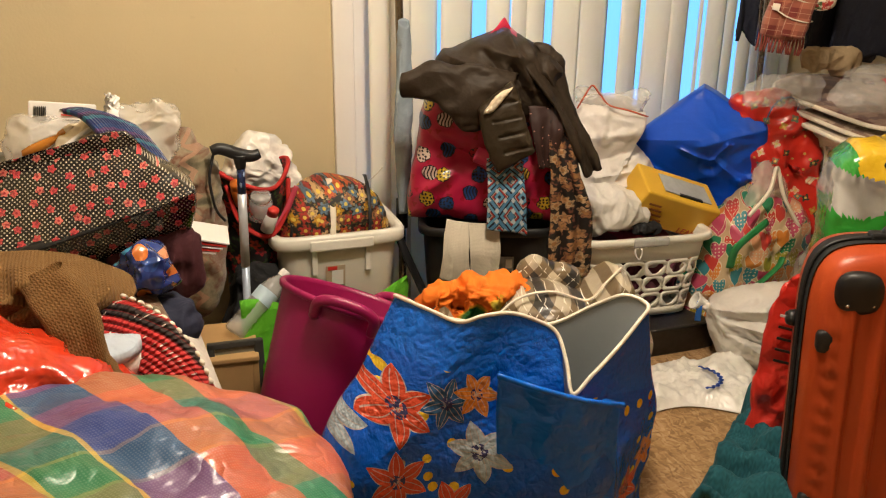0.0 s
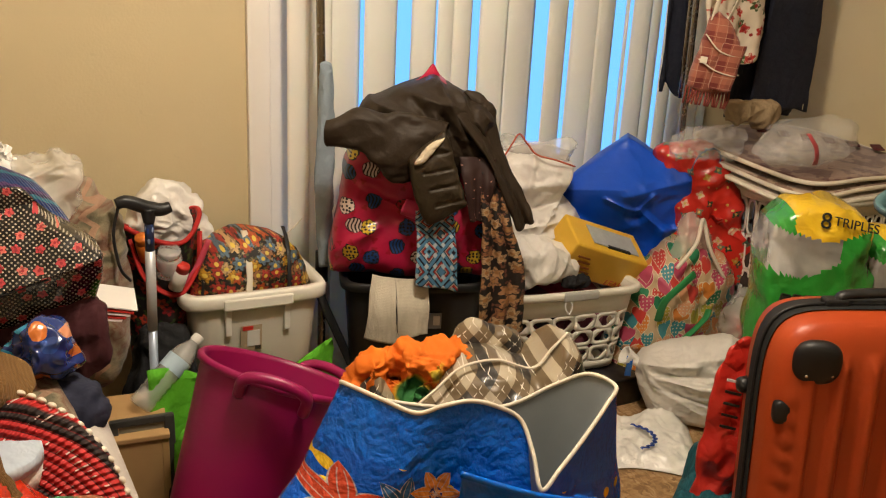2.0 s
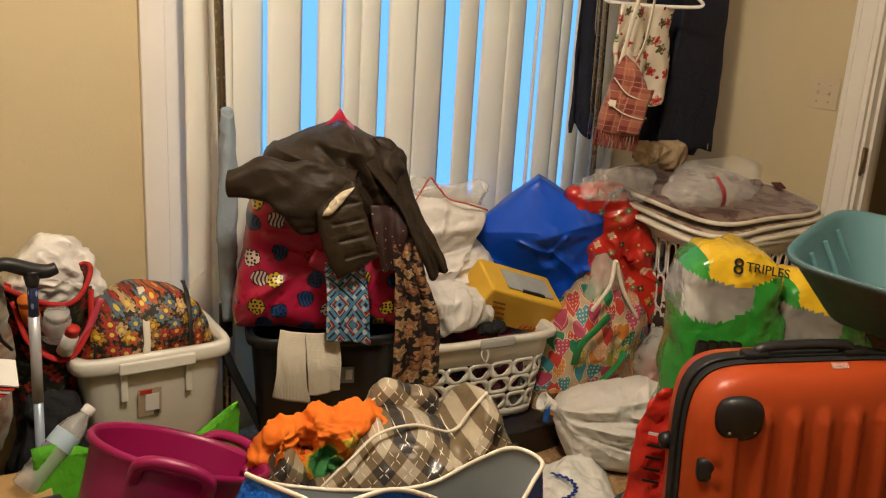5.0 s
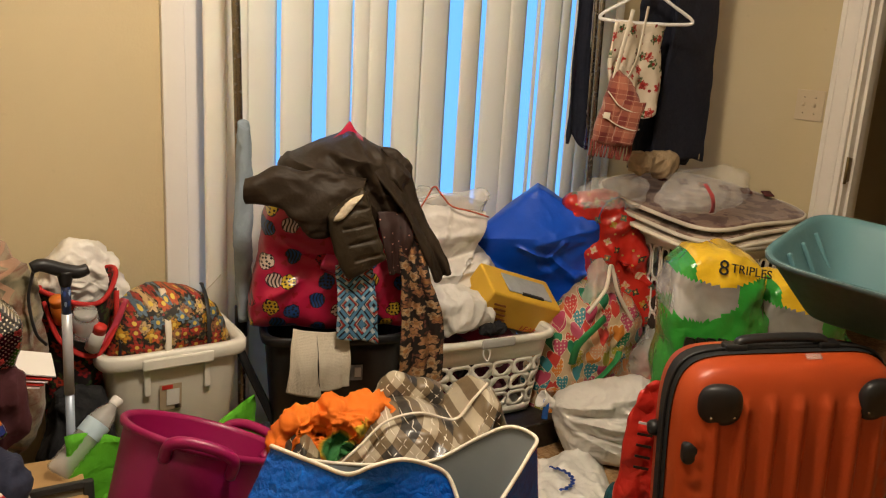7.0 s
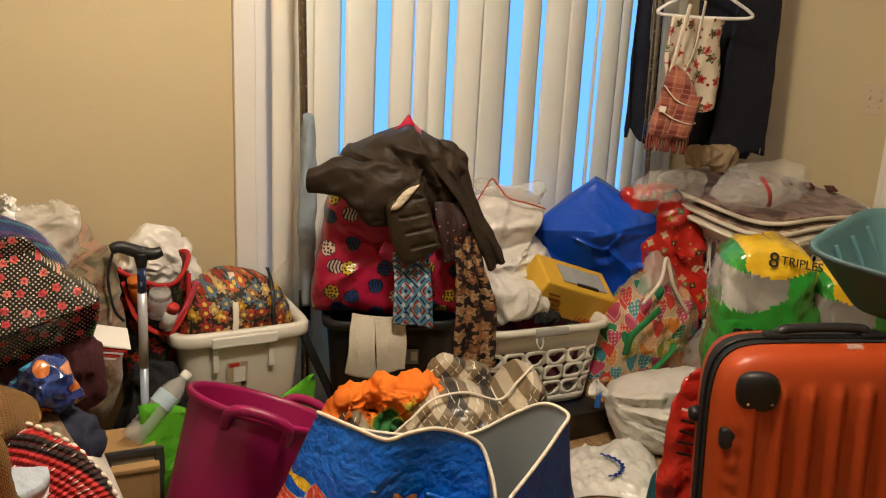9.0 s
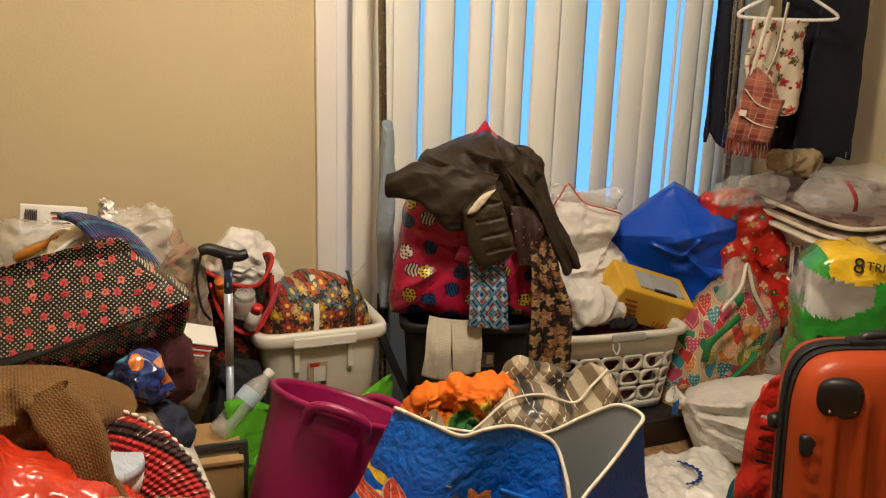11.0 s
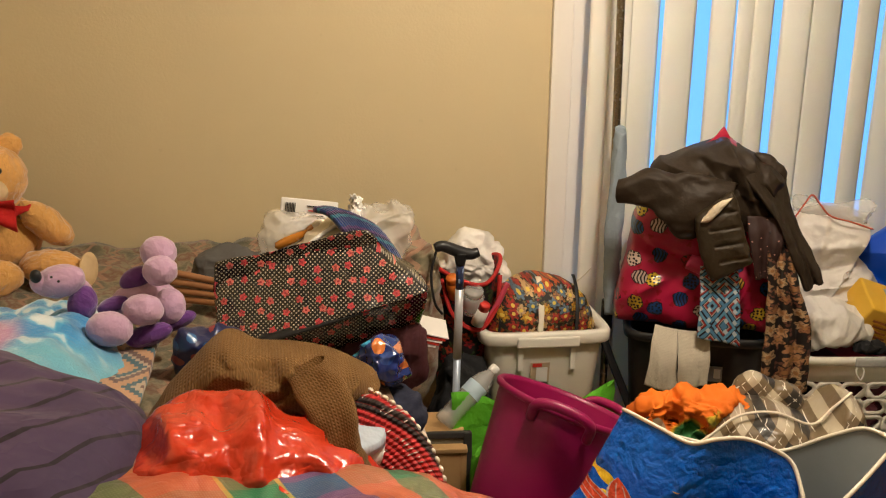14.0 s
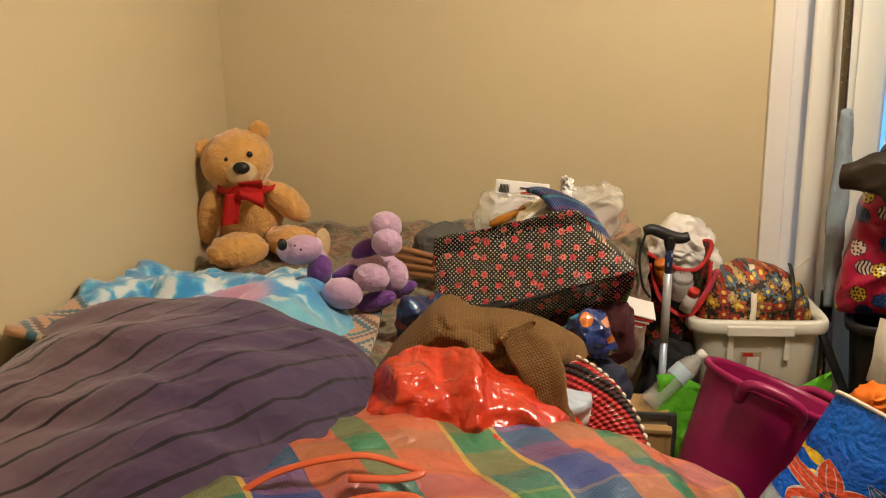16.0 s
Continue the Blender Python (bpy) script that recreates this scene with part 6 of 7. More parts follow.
trash = thing("drawstring_bag", "white drawstring rubbish bag stuffed with clothes", "rubbish bag", pose(1.72, 2.58, 0.0, 0, 0, -30))
g = relief([(-0.20, 0.04), (0.20, 0.04), (0.225, 0.30), (0.195, 0.47), (0.238, 0.56), (0.20, 0.62), (0.152, 0.675), (0.182, 0.735), (0.190, 0.785), (0.06, 0.825), (-0.06, 0.82), (-0.12, 0.62), (-0.20, 0.30)], 0.14, 0.13, [(0.15, 0.675, -0.05, 0.61, -0.05, 0.05), (0.22, 0.56, 0.0, 0.50, 0.02, 0.03), (0.20, 0.60, 0.02, 0.56, 0.016, 0.02), (0.20, 0.52, 0.04, 0.44, 0.014, 0.02), (0.14, 0.72, 0.0, 0.70, 0.014, 0.02), (0.13, 0.76, 0.02, 0.78, 0.012, 0.02), (0.05, 0.80, 0.03, 0.70, 0.014, 0.02)], 180, 44, 2.6, 0.2)
build("body", rough_up(rough_up(g, 0.012, 6, 7, "fbm"), 0.010, 12, 8, octaves=2), TRASH, trash)
build("ruffle", rough_up(surface(lambda u, v: ((0.105 + 0.03 * v) * math.cos(6.283 * u) + 0.065, (0.06 + 0.03 * v) * math.sin(6.283 * u), 0.775 + 0.065 * v + 0.016 * math.sin(19 * u)), 48, 8, True), 0.012, 25, 3), BAGCLEAR, trash, solid=0.002)
build("drawstring", tube([(-0.055, -0.09, 0.80), (-0.03, -0.10, 0.85), (-0.008, -0.09, 0.880), (0.02, -0.10, 0.85), (0.055, -0.10, 0.815), (0.12, -0.10, 0.80), (0.19, -0.07, 0.775)], 0.0055, 6, 50, squash=0.5), plain("red_drawstring", (0.55, 0.10, 0.05), 0.5), trash, label="orange-red drawstring")

bb = thing("blue_bag", "royal blue crumpled reusable bag lying on the pile", "reusable bag", pose(2.16, 2.48, 0.60, 0, 0, -38))
g = relief([(-0.024, 0.262), (0.085, 0.20), (0.195, 0.133), (0.218, 0.04), (0.240, -0.06), (0.187, -0.110), (0.158, -0.243), (0.084, -0.253), (-0.004, -0.21), (-0.124, -0.15), (-0.262, 0.0), (-0.247, 0.055)], 0.05, 0.12, [(-0.25, 0.035, -0.03, 0.035, 0.075, 0.19), (-0.03, 0.035, 0.21, 0.10, 0.075, 0.19), (0.03, 0.0, 0.03, 0.02, -0.05, 0.055), (0.03, 0.0, 0.13, -0.075, 0.022, 0.03), (0.03, 0.0, -0.09, 0.045, 0.016, 0.02), (0.03, 0.0, 0.075, 0.07, 0.020, 0.022), (0.13, -0.075, 0.155, -0.23, 0.026, 0.035), (0.13, -0.075, 0.23, -0.05, 0.016, 0.025), (-0.20, -0.03, 0.0, -0.16, 0.014, 0.02)], 220, 56, 5.0, 0.8)
build("body", rough_up(g, 0.010, 5, 34, octaves=2), BLUEBAG, bb)

build("label", moved(box(0, 0, 0, 0.085, 0.003, 0.042), pose(-0.066, -0.085, -0.118, 0, 34, 0)), PAPER, bb, smooth=False)

hearts = thing("heart_bag", "zip bag with a colourful heart print and green handles", "storage bag", pose(2.19, 2.24, 0.0))
g = puff([(-0.20, 0.03), (0.18, 0.03), (0.235, 0.15), (0.23, 0.36), (0.20, 0.47), (0.08, 0.53), (-0.06, 0.50), (-0.15, 0.44), (-0.22, 0.26), (-0.225, 0.14)], 0.15, 0.14, 96, 20, 2.6, 0.3)
U = np.column_stack([g[0][:, 0] - 0.7 * g[0][:, 1], g[0][:, 2] + 0.3 * g[0][:, 1]])
build("body", rough_up(rough_up((g[0], g[1], U), 0.024, 5, 40, "fbm"), 0.022, 9, 41), HEARTS, hearts)
green = plain("green_strap", (0.02, 0.22, 0.06), 0.5)
build("handle", tube([(-0.17, -0.12, 0.30), (-0.18, -0.15, 0.38), (-0.12, -0.165, 0.44), (-0.06, -0.15, 0.46)], 0.014, 8, 24, squash=0.4), green, hearts)
build("handle", tube([(-0.18, -0.14, 0.20), (-0.10, -0.17, 0.235), (0.0, -0.165, 0.29), (0.03, -0.155, 0.32)], 0.014, 8, 24, squash=0.4), green, hearts)
build("gusset", rough_up(moved(puff([(-0.10, -0.10), (0.08, -0.10), (0.10, 0.0), (0.03, 0.11), (-0.02, 0.12), (-0.06, 0.03)], 0.03, 0.06, 64, 12), pose(0.02, -0.05, 0.515, -10, 0, 0)), 0.014, 14, 5), BAGCLEAR, hearts)
build("piping", tube([(-0.12, -0.125, 0.48), (-0.05, -0.13, 0.56), (0.0, -0.10, 0.63), (0.03, -0.12, 0.53), (0.10, -0.14, 0.42)], 0.007, 8, 40), PIPING, hearts)

sack("clear_bag", [(-0.09, -0.20), (0.09, -0.20), (0.10, 0.0), (0.06, 0.14), (-0.06, 0.12), (-0.10, 0.0)], 0.07, 0.08, BAGCLEAR, pose(2.39, 2.06, 0.22), "thin clear plastic bag with pale contents", "carrier bag", 0.016, 15, 45)
sack("holiday_bag", [(-0.20, 0.228), (-0.11, 0.25), (-0.003, 0.258), (0.05, 0.17), (0.10, 0.089), (0.145, -0.06), (0.252, -0.15), (0.156, -0.245), (0.03, -0.25), (-0.12, -0.22), (-0.16, 0.0)], 0.05, 0.06, REDXMAS, pose(2.345, 2.275, 0.60, 0, 0, -38), "red glossy bag with a holiday print", "gift bag", 0.016, 10, 47)
build("red_base", rough_up(puff([(-0.18, 0.02), (0.20, 0.02), (0.2, 0.25), (-0.18, 0.25)], 0.1, 0.1, 48, 10), 0.01, 10), REDXMAS, bpy.data.objects["holiday_bag"]).location = (0.06, 0.02, -0.615)
hook = solo("wire_hoop", tube([(0.0, 0, -0.05), (0.05, -0.02, -0.02), (0.055, -0.03, 0.04), (0.0, -0.02, 0.065), (-0.05, 0, 0.04), (-0.06, 0.02, -0.03)], 0.0025, 6, 40), plain("blue_wire", (0.06, 0.12, 0.25), 0.4), pose(2.30, 2.27, 0.78, 0, 0, 15), "thin blue plastic hanging hoop", "hoop")

# White tied bag, flat bag and teal towel on the floor
wb = thing("tied_white_bag", "full white plastic bag tied with a blue strip on the floor", "carrier bag", pose(2.05, 1.97, 0.02, 0, 0, -42))
g = relief([(-0.175, 0.185), (-0.09, 0.235), (0.02, 0.265), (0.11, 0.285), (0.17, 0.25), (0.215, 0.08), (0.18, -0.02), (0.0, -0.03), (-0.12, 0.0), (-0.175, 0.10)], 0.12, 0.13, [(-0.16, 0.18, 0.0, 0.21, 0.018, 0.02), (-0.15, 0.16, 0.06, 0.14, 0.018, 0.022), (-0.14, 0.14, 0.03, 0.05, 0.018, 0.022), (-0.15, 0.19, 0.10, 0.25, 0.014, 0.018), (-0.13, 0.17, 0.10, 0.19, -0.014, 0.014), (-0.12, 0.13, 0.08, 0.09, -0.014, 0.014), (0.10, 0.27, 0.15, 0.10, 0.016, 0.02), (0.06, 0.20, 0.17, 0.18, 0.012, 0.015)], 170, 40, 2.4, 0.3)
g[0][:, 2] = np.maximum(g[0][:, 2], -0.015)
build("body", rough_up(g, 0.012, 13, 52, octaves=2), TRASH, wb)

build("neck", rough_up(moved(surface(lambda u, v: ((0.016 + 0.016 * v * v) * math.cos(6.283 * u), (0.016 + 0.016 * v * v) * math.sin(6.283 * u), 0.07 * v), 28, 12, True), pose(-0.165, 0.0, 0.155, 0, -62, 20)), 0.006, 40, 3), BAGWHITE, wb, solid=0.002)
build("tie", rough_up(cloth(lambda u, v: (-0.215 + 0.02 * u, -0.03 - 0.008 * math.sin(5 * v), 0.19 - 0.075 * v), 5, 10, 0.003), 0.004, 30), plain("blue_tie", (0.01, 0.13, 0.55), 0.4), wb, label="blue plastic tie")


def flat_fn(u, v):
    x, y = 0.37 * (u - 0.5) + 0.10 * v, 0.30 * (v - 0.5) + 0.05 * math.sin(4 * u)
    z = 0.030 + 0.03 * creases((x, y, 0), 10, 55, 3) + 0.045 * math.exp(-((u - 0.75) ** 2 + (v - 0.85) ** 2) * 20)
    e = min(u, 1 - u, v, 1 - v) * 8
    return (x, y, max(0.002, z * min(1, e)) + 0.004)


flat = thing("flat_carrier_bag", "empty white plastic carrier bag with faint blue print", "carrier bag", pose(1.70, 1.90, 0.0, 0, 0, -18))
build("film", cloth(flat_fn, 60, 50, 0.002), BAGWHITE, flat)
blueprint = plain("blue_print", (0.015, 0.06, 0.35), 0.5)
for i in range(9):
    a = 0.9 - 0.27 * i
    x, y = 0.02 + 0.085 * math.cos(a), 0.0 + 0.075 * math.sin(a)
    build("print_mark", moved(cloth(lambda u, v: (0.030 * (u - 0.5), 0.010 * (v - 0.5) + 0.004 * math.sin(6 * u), 0), 6, 2, 0.001), pose(x, y, 0.052, 0, 0, math.degrees(a) + 90)), blueprint, flat)


def towel_fn(u, v):
    x, y = 0.30 * (u - 0.5), 0.44 * (v - 0.5)
    z = 0.10 + 0.05 * math.sin(3.1 * u) + 0.05 * v + 0.022 * math.sin(34 * v + 6 * u + 3 * fbm((x, y, 0), 5, 60)) + 0.05 * fbm((x, y, 0), 8, 61)
    return (x * (1.1 - 0.55 * v), y, max(0.004, z * min(1, 6 * min(u, 1 - u) + 0.05)))


solo("teal_towel", rough_up(cloth(towel_fn, 44, 60, 0.02, (0.3, 0.5)), 0.010, 22, 62, "fbm"), TEAL_TOWEL, pose(1.50, 1.37, 0.0, 0, 0, -48), "crumpled dark teal terry towel on the floor", "towel")

# ---- hamper with bath mats ----
hamper = thing("slotted_hamper", "white slotted plastic hamper in the corner", "hamper", pose(2.69, 2.06, 0.0, 0, 0, -4))
hw, hn = ring(0.53, 0.44, 8), ring(0.45, 0.36, 8)


def hamper_at(z0, z1):
    def place(u, v):
        z = z0 + (z1 - z0) * v
        (x0, y0), (x1, y1) = hn(u), hw(u)
        t = z / 0.72
        return (x0 + (x1 - x0) * t, y0 + (y1 - y0) * t, z)
    return place


slot = lambda a, i, j: (0.30 * math.copysign(abs(math.cos(a)) ** 0.6, math.cos(a)), 0.44 * math.copysign(abs(math.sin(a)) ** 0.5, math.sin(a)))
build("wall", join(perforated(hamper_at(0.16, 0.68), 40, 4, slot), surface(hamper_at(0, 0.16), 80, 2, True), surface(hamper_at(0.68, 0.73), 80, 1, True)), BIN_RIM, hamper, solid=0.004)
build("rim", loft([(0.715, 0.53, 0.44), (0.718, 0.57, 0.48), (0.735, 0.575, 0.485), (0.742, 0.56, 0.47), (0.735, 0.52, 0.43)], 72, 8, False), BIN_RIM, hamper)
sack("dark_laundry", [(-0.20, -0.25), (0.20, -0.25), (0.22, 0.3), (-0.22, 0.3)], 0.16, 0.16, plain("brown_laundry", (0.06, 0.04, 0.03), 0.9, vary=0.4), pose(2.69, 2.06, 0.36), "dark laundry inside the hamper", "laundry", 0.015, 10, 3, power=4)


def mat_bathmat(name, ground, mark):
    k = Mat(name, 0.95, 0.2, sheen=0.4)
    p = k.warp(k.uv(), 12, 0.02)
    c = k.mix(k.op("GREATER_THAN", k.noise(p, 14, 4), 0.52), ground, mark)
    return k.finish(c, k.noise(k.obj(), 160, 4), 0.6, 0.004)


for i, (dz, sc, mt) in enumerate(((0.0, 1.0, mat_bathmat("cream_mat", (0.60, 0.52, 0.42), (0.5, 0.42, 0.33))), (0.022, 0.98, mat_bathmat("taupe_mat", (0.44, 0.33, 0.24), (0.22, 0.13, 0.09))), (0.048, 0.97, mat_bathmat("brown_mat", (0.23, 0.14, 0.10), (0.10, 0.035, 0.028))))):
    def mat_fn(u, v, dz=dz, sc=sc, i=i):
        a = 6.283 * u
        x, y = rounded(0.65 * sc, 0.64 * sc, 0, u, 4.5)
        x, y = x * v, y * v
        droop = 0.07 * max(0, -(x + 0.12) * 2.2) * (1 - 0.3 * i) + 0.03 * max(0, -y - 0.15)
        return (x, y, dz + 0.10 * (y + 0.2) + 0.05 * max(0, x - 0.1) - droop + 0.008 * math.sin(7 * x + i))
    m = thing("bath_mat", ("cream bath mat folded over the hamper", "taupe printed bath mat on the hamper", "brown and white lettered bath mat on the stack")[i], "bath mat", pose(2.675, 2.14 + 0.01 * i, 0.765, 0, 0, -6 + 2 * i), "bath mats")
    V, F, U = surface(mat_fn, 72, 14, True)
    build("mat_surface", (V, F, V[:, :2]), mt, m, solid=0.014)
    V2 = [mat_fn(k / 40, 1.0) for k in range(40)]
    build("hem", tube(V2, 0.008, 8, 120, True), PIPING, m, label="cream hem")
    if i == 2:
        for q in range(6):
            x, y = 0.02 + 0.052 * q, 0.22 - 0.062 * q
            b = build("letter_bar", cloth(lambda u, v: (0.035 * (u - 0.5), 0.07 * (v - 0.5), 0), 2, 4, 0.004), plain("maroon_pile", (0.10, 0.02, 0.02), 0.95), m)
            b.matrix_local = pose(x, y, mat_fn(0.0, 0.0)[2] + 0.10 * y + 0.05 * max(0, x - 0.1) + 0.012, 6, -3, -40)
film_bag = thing("packaging_film", "clear plastic packaging with red print on the mats", "packaging", pose(2.44, 1.99, 0.885))
sack("body", [(-0.19, -0.02), (-0.08, -0.045), (0.18, -0.04), (0.22, 0.0), (0.17, 0.085), (0.02, 0.10), (-0.12, 0.08)], 0.11, 0.12, PACKFILM, None, "", "", 0.012, 15, 66, parent=film_bag)
build("red_print", rough_up(cloth(lambda u, v: (-0.13 + 0.02 * u + 0.05 * v, -0.10 - 0.02 * math.sin(3 * v), 0.075 - 0.10 * v), 4, 12, 0.002), 0.004, 25), plain("pink_red_print", (0.5, 0.08, 0.09), 0.4), film_bag)
sack("clear_sheet", [(-0.17, -0.05), (0.14, -0.06), (0.17, 0.02), (0.06, 0.06), (-0.12, 0.05)], 0.06, 0.06, PACKFILM, pose(2.24, 2.20, 0.88), "thin clear plastic sheet", "packaging", 0.014, 18, 67)

# ---- clothes hanging at the second rack ----
def hang(x0, x1, y, z1, z0, folds, amp, flare=0.0, seed=0, jag=0.02):
    """A hanging cloth with upright folds."""
    def f(u, v):
        w = (x1 - x0) * (1 + flare * v)
        x = (x0 + x1) / 2 + (u - 0.5) * w
        d = amp * (0.35 + 0.65 * v) * math.sin(folds * 6.283 * u + 0.8 * math.sin(3 * v + seed)) + 0.3 * amp * fbm((u * 3, v * 2, seed), 2, seed)
        return (x + 0.010 * math.sin(5 * v + seed), y + d, z1 + (z0 - z1) * v - jag * math.sin(u * 7 + seed) * v)
    return f


rack2 = thing("garment_rack", "chrome clothes rack with a top rail in the corner", "clothes rack", pose(2.265, 2.37, 0.0))
build("upright", tube([(0.02, 0, 0.02), (0.01, 0, 0.8), (-0.02, 0, 1.75)], 0.012, 14, 8), STEEL, rack2)
build("upright", tube([(0.015, 0.035, 1.0), (-0.005, 0.04, 1.75)], 0.009, 12, 4), STEEL, rack2)
build("joint", tube([(-0.016, 0, 1.58), (-0.018, 0, 1.64)], 0.02, 12, 2), BLACK, rack2)
build("rail", tube([(-0.02, 0, 1.74), (0.72, -0.16, 1.74)], 0.012, 12, 2), STEEL, rack2)


def hanger(m, color, label):
    h = thing("clothes_hanger", label, "hanger", m, "clothes hangers")
    build("frame", tube([(-0.17, 0, 0.0), (-0.10, 0, 0.045), (0, 0, 0.09), (0.10, 0, 0.045), (0.17, 0, 0.0), (0.10, 0, -0.012), (-0.10, 0, -0.012)], 0.006, 8, 60, True), color, h)
    build("hook", tube([(0, 0, 0.09), (0, 0, 0.13), (0.025, 0, 0.155), (0.02, 0, 0.18), (-0.015, 0, 0.178)], 0.004, 8, 24), CHROME, h)
    return h


hanger(pose(2.30, 2.20, 1.475, 0, 0, -25), PAPER, "white plastic clothes hanger on the rail")
hanger(pose(2.62, 2.24, 1.735, 0, 0, -8), PAPER, "white plastic clothes hanger on the rail")

skirt = thing("navy_trousers", "dark navy folded trousers on a hanger", "trousers", pose(0, 0, 0))
build("cloth", rough_up(cloth(hang(2.36, 2.70, 2.27, 1.72, 0.965, 1.2, 0.020, 0.06, 2, 0.012), 48, 60, 0.012, (0.35, 0.75)), 0.010, 8, 3, "fbm"), NAVY, skirt)
build("front_leg", rough_up(cloth(hang(2.50, 2.715, 2.24, 1.72, 0.965, 0.8, 0.010, 0.35, 6, 0.010), 30, 50, 0.012), 0.006, 8, 4, "fbm"), NAVY, skirt)
build("hook_and_eye", box(2.70, 2.215, 0.985, 0.006, 0.004, 0.022, 0.001), CHROME, skirt, smooth=False)
solo("cream_garment", rough_up(cloth(hang(2.70, 2.83, 2.31, 1.75, 0.97, 1.0, 0.014, 0.1, 7, 0.015), 30, 50, 0.008), 0.010, 7, 5, "fbm"), CREAM, pose(0, 0, 0), "cream garment hanging behind the trousers", "clothes")
solo("dark_garment", rough_up(cloth(hang(2.24, 2.30, 2.46, 1.7, 1.03, 1.0, 0.015, 0.7, 9, 0.03), 30, 50, 0.008), 0.010, 7, 6, "fbm"), NAVY, pose(0, 0, 0), "dark blue garment hanging behind the rack", "clothes")
solo("flower_blouse", rough_up(cloth(hang(2.14, 2.38, 2.19, 1.46, 1.165, 2.2, 0.014, 0.12, 3, 0.025), 48, 40, 0.006, (0.26, 0.32)), 0.010, 9, 7, "fbm"), BLOUSE, pose(0, 0, 0), "cream blouse with red flowers on a hanger", "blouse")


def mat_tartan():
    k = Mat("brick_plaid", 0.9, 0.2, sheen=0.2)
    x, y, _ = k.xyz(k.uv())
    a, b = bars(k, x, 0.085, 0.42), bars(k, y, 0.085, 0.42, 0.2)
    c = k.mix(k.op("MULTIPLY", k.op("ADD", a, b), 0.5), (0.34, 0.12, 0.075), (0.16, 0.03, 0.025))
    line = k.op("MAXIMUM", bars(k, x, 0.0425, 0.05), bars(k, y, 0.0425, 0.05))
    c = k.mix(k.op("MULTIPLY", line, 0.6), c, (0.5, 0.3, 0.2))
    return k.finish(c, k.noise(k.obj(), 260, 2), 0.3, 0.002)


TARTAN = mat_tartan()
pouch = thing("plaid_bag", "brick red plaid shoulder bag with fringe and cream straps", "shoulder bag", pose(2.145, 2.14, 1.155, 0, 6, -30))
build("body", rough_up(puff([(-0.10, -0.11), (0.08, -0.11), (0.09, 0.02), (0.075, 0.09), (0.0, 0.16), (-0.06, 0.17), (-0.085, 0.05)], 0.045, 0.04, 72, 16, 2.8, 0.4), 0.009, 12, 3), TARTAN, pouch)
build("flap", rough_up(cloth(lambda u, v: (-0.01 + 0.10 * u - 0.02 * v, -0.055 - 0.008 * math.sin(3 * u), 0.07 - 0.17 * v), 12, 16, 0.008, (0.1, 0.18)), 0.006, 16), TARTAN, pouch)
for i in range(16):
    x = -0.105 + 0.0125 * i
    build("fringe", tube([(x, -0.01, -0.10), (x + 0.004 * math.sin(i), -0.014, -0.13), (x + 0.006 * math.sin(2 * i), -0.012, -0.165)], 0.0045, 6, 6), plain("brick_yarn", (0.22, 0.045, 0.03), 0.9) if i == 0 else bpy.data.materials["brick_yarn"], pouch)
build("strap", tube([(-0.085, -0.04, 0.09), (-0.02, -0.06, 0.04), (0.06, -0.055, 0.03), (0.085, -0.04, 0.05)], 0.009, 8, 24, squash=0.3), PIPING, pouch)
build("strap", tube([(-0.09, -0.04, 0.0), (-0.02, -0.062, -0.03), (0.05, -0.062, -0.04), (0.088, -0.04, -0.035)], 0.009, 8, 24, squash=0.3), PIPING, pouch)
build("shoulder_strap", tube([(-0.06, -0.01, 0.14), (-0.055, -0.02, 0.24), (-0.04, -0.02, 0.40)], 0.012, 8, 16, squash=0.25), PIPING, pouch)
build("shoulder_strap", tube([(0.0, -0.01, 0.14), (0.02, -0.03, 0.24), (0.02, -0.03, 0.42)], 0.012, 8, 16, squash=0.25), PIPING, pouch)
pouch.scale = (0.74, 0.8, 0.86)
build("buckle", box(-0.075, -0.058, 0.0, 0.03, 0.006, 0.024, 0.002), PIPING, pouch, smooth=False)
sack("tan_pouch", [(-0.12, -0.03), (0.0, -0.04), (0.12, -0.05), (0.13, 0.03), (0.0, 0.05), (-0.11, 0.04)], 0.03, 0.03, plain("tan_felt", (0.33, 0.24, 0.14), 0.85), pose(2.40, 2.20, 0.975), "tan cloth pouch hanging under the clothes", "pouch", 0.008, 16, 5)

# ---- suitcase, paper towels and basin ----
GREENFILM = film("green_pack_film", (0.03, 0.30, 0.035), 0.2, 0.1, 0.6)
YELLOWFILM = film("yellow_pack_film", (0.75, 0.48, 0.02), 0.2, 0.1, 0.6)
INK = plain("dark_ink", (0.02, 0.02, 0.015), 0.4)


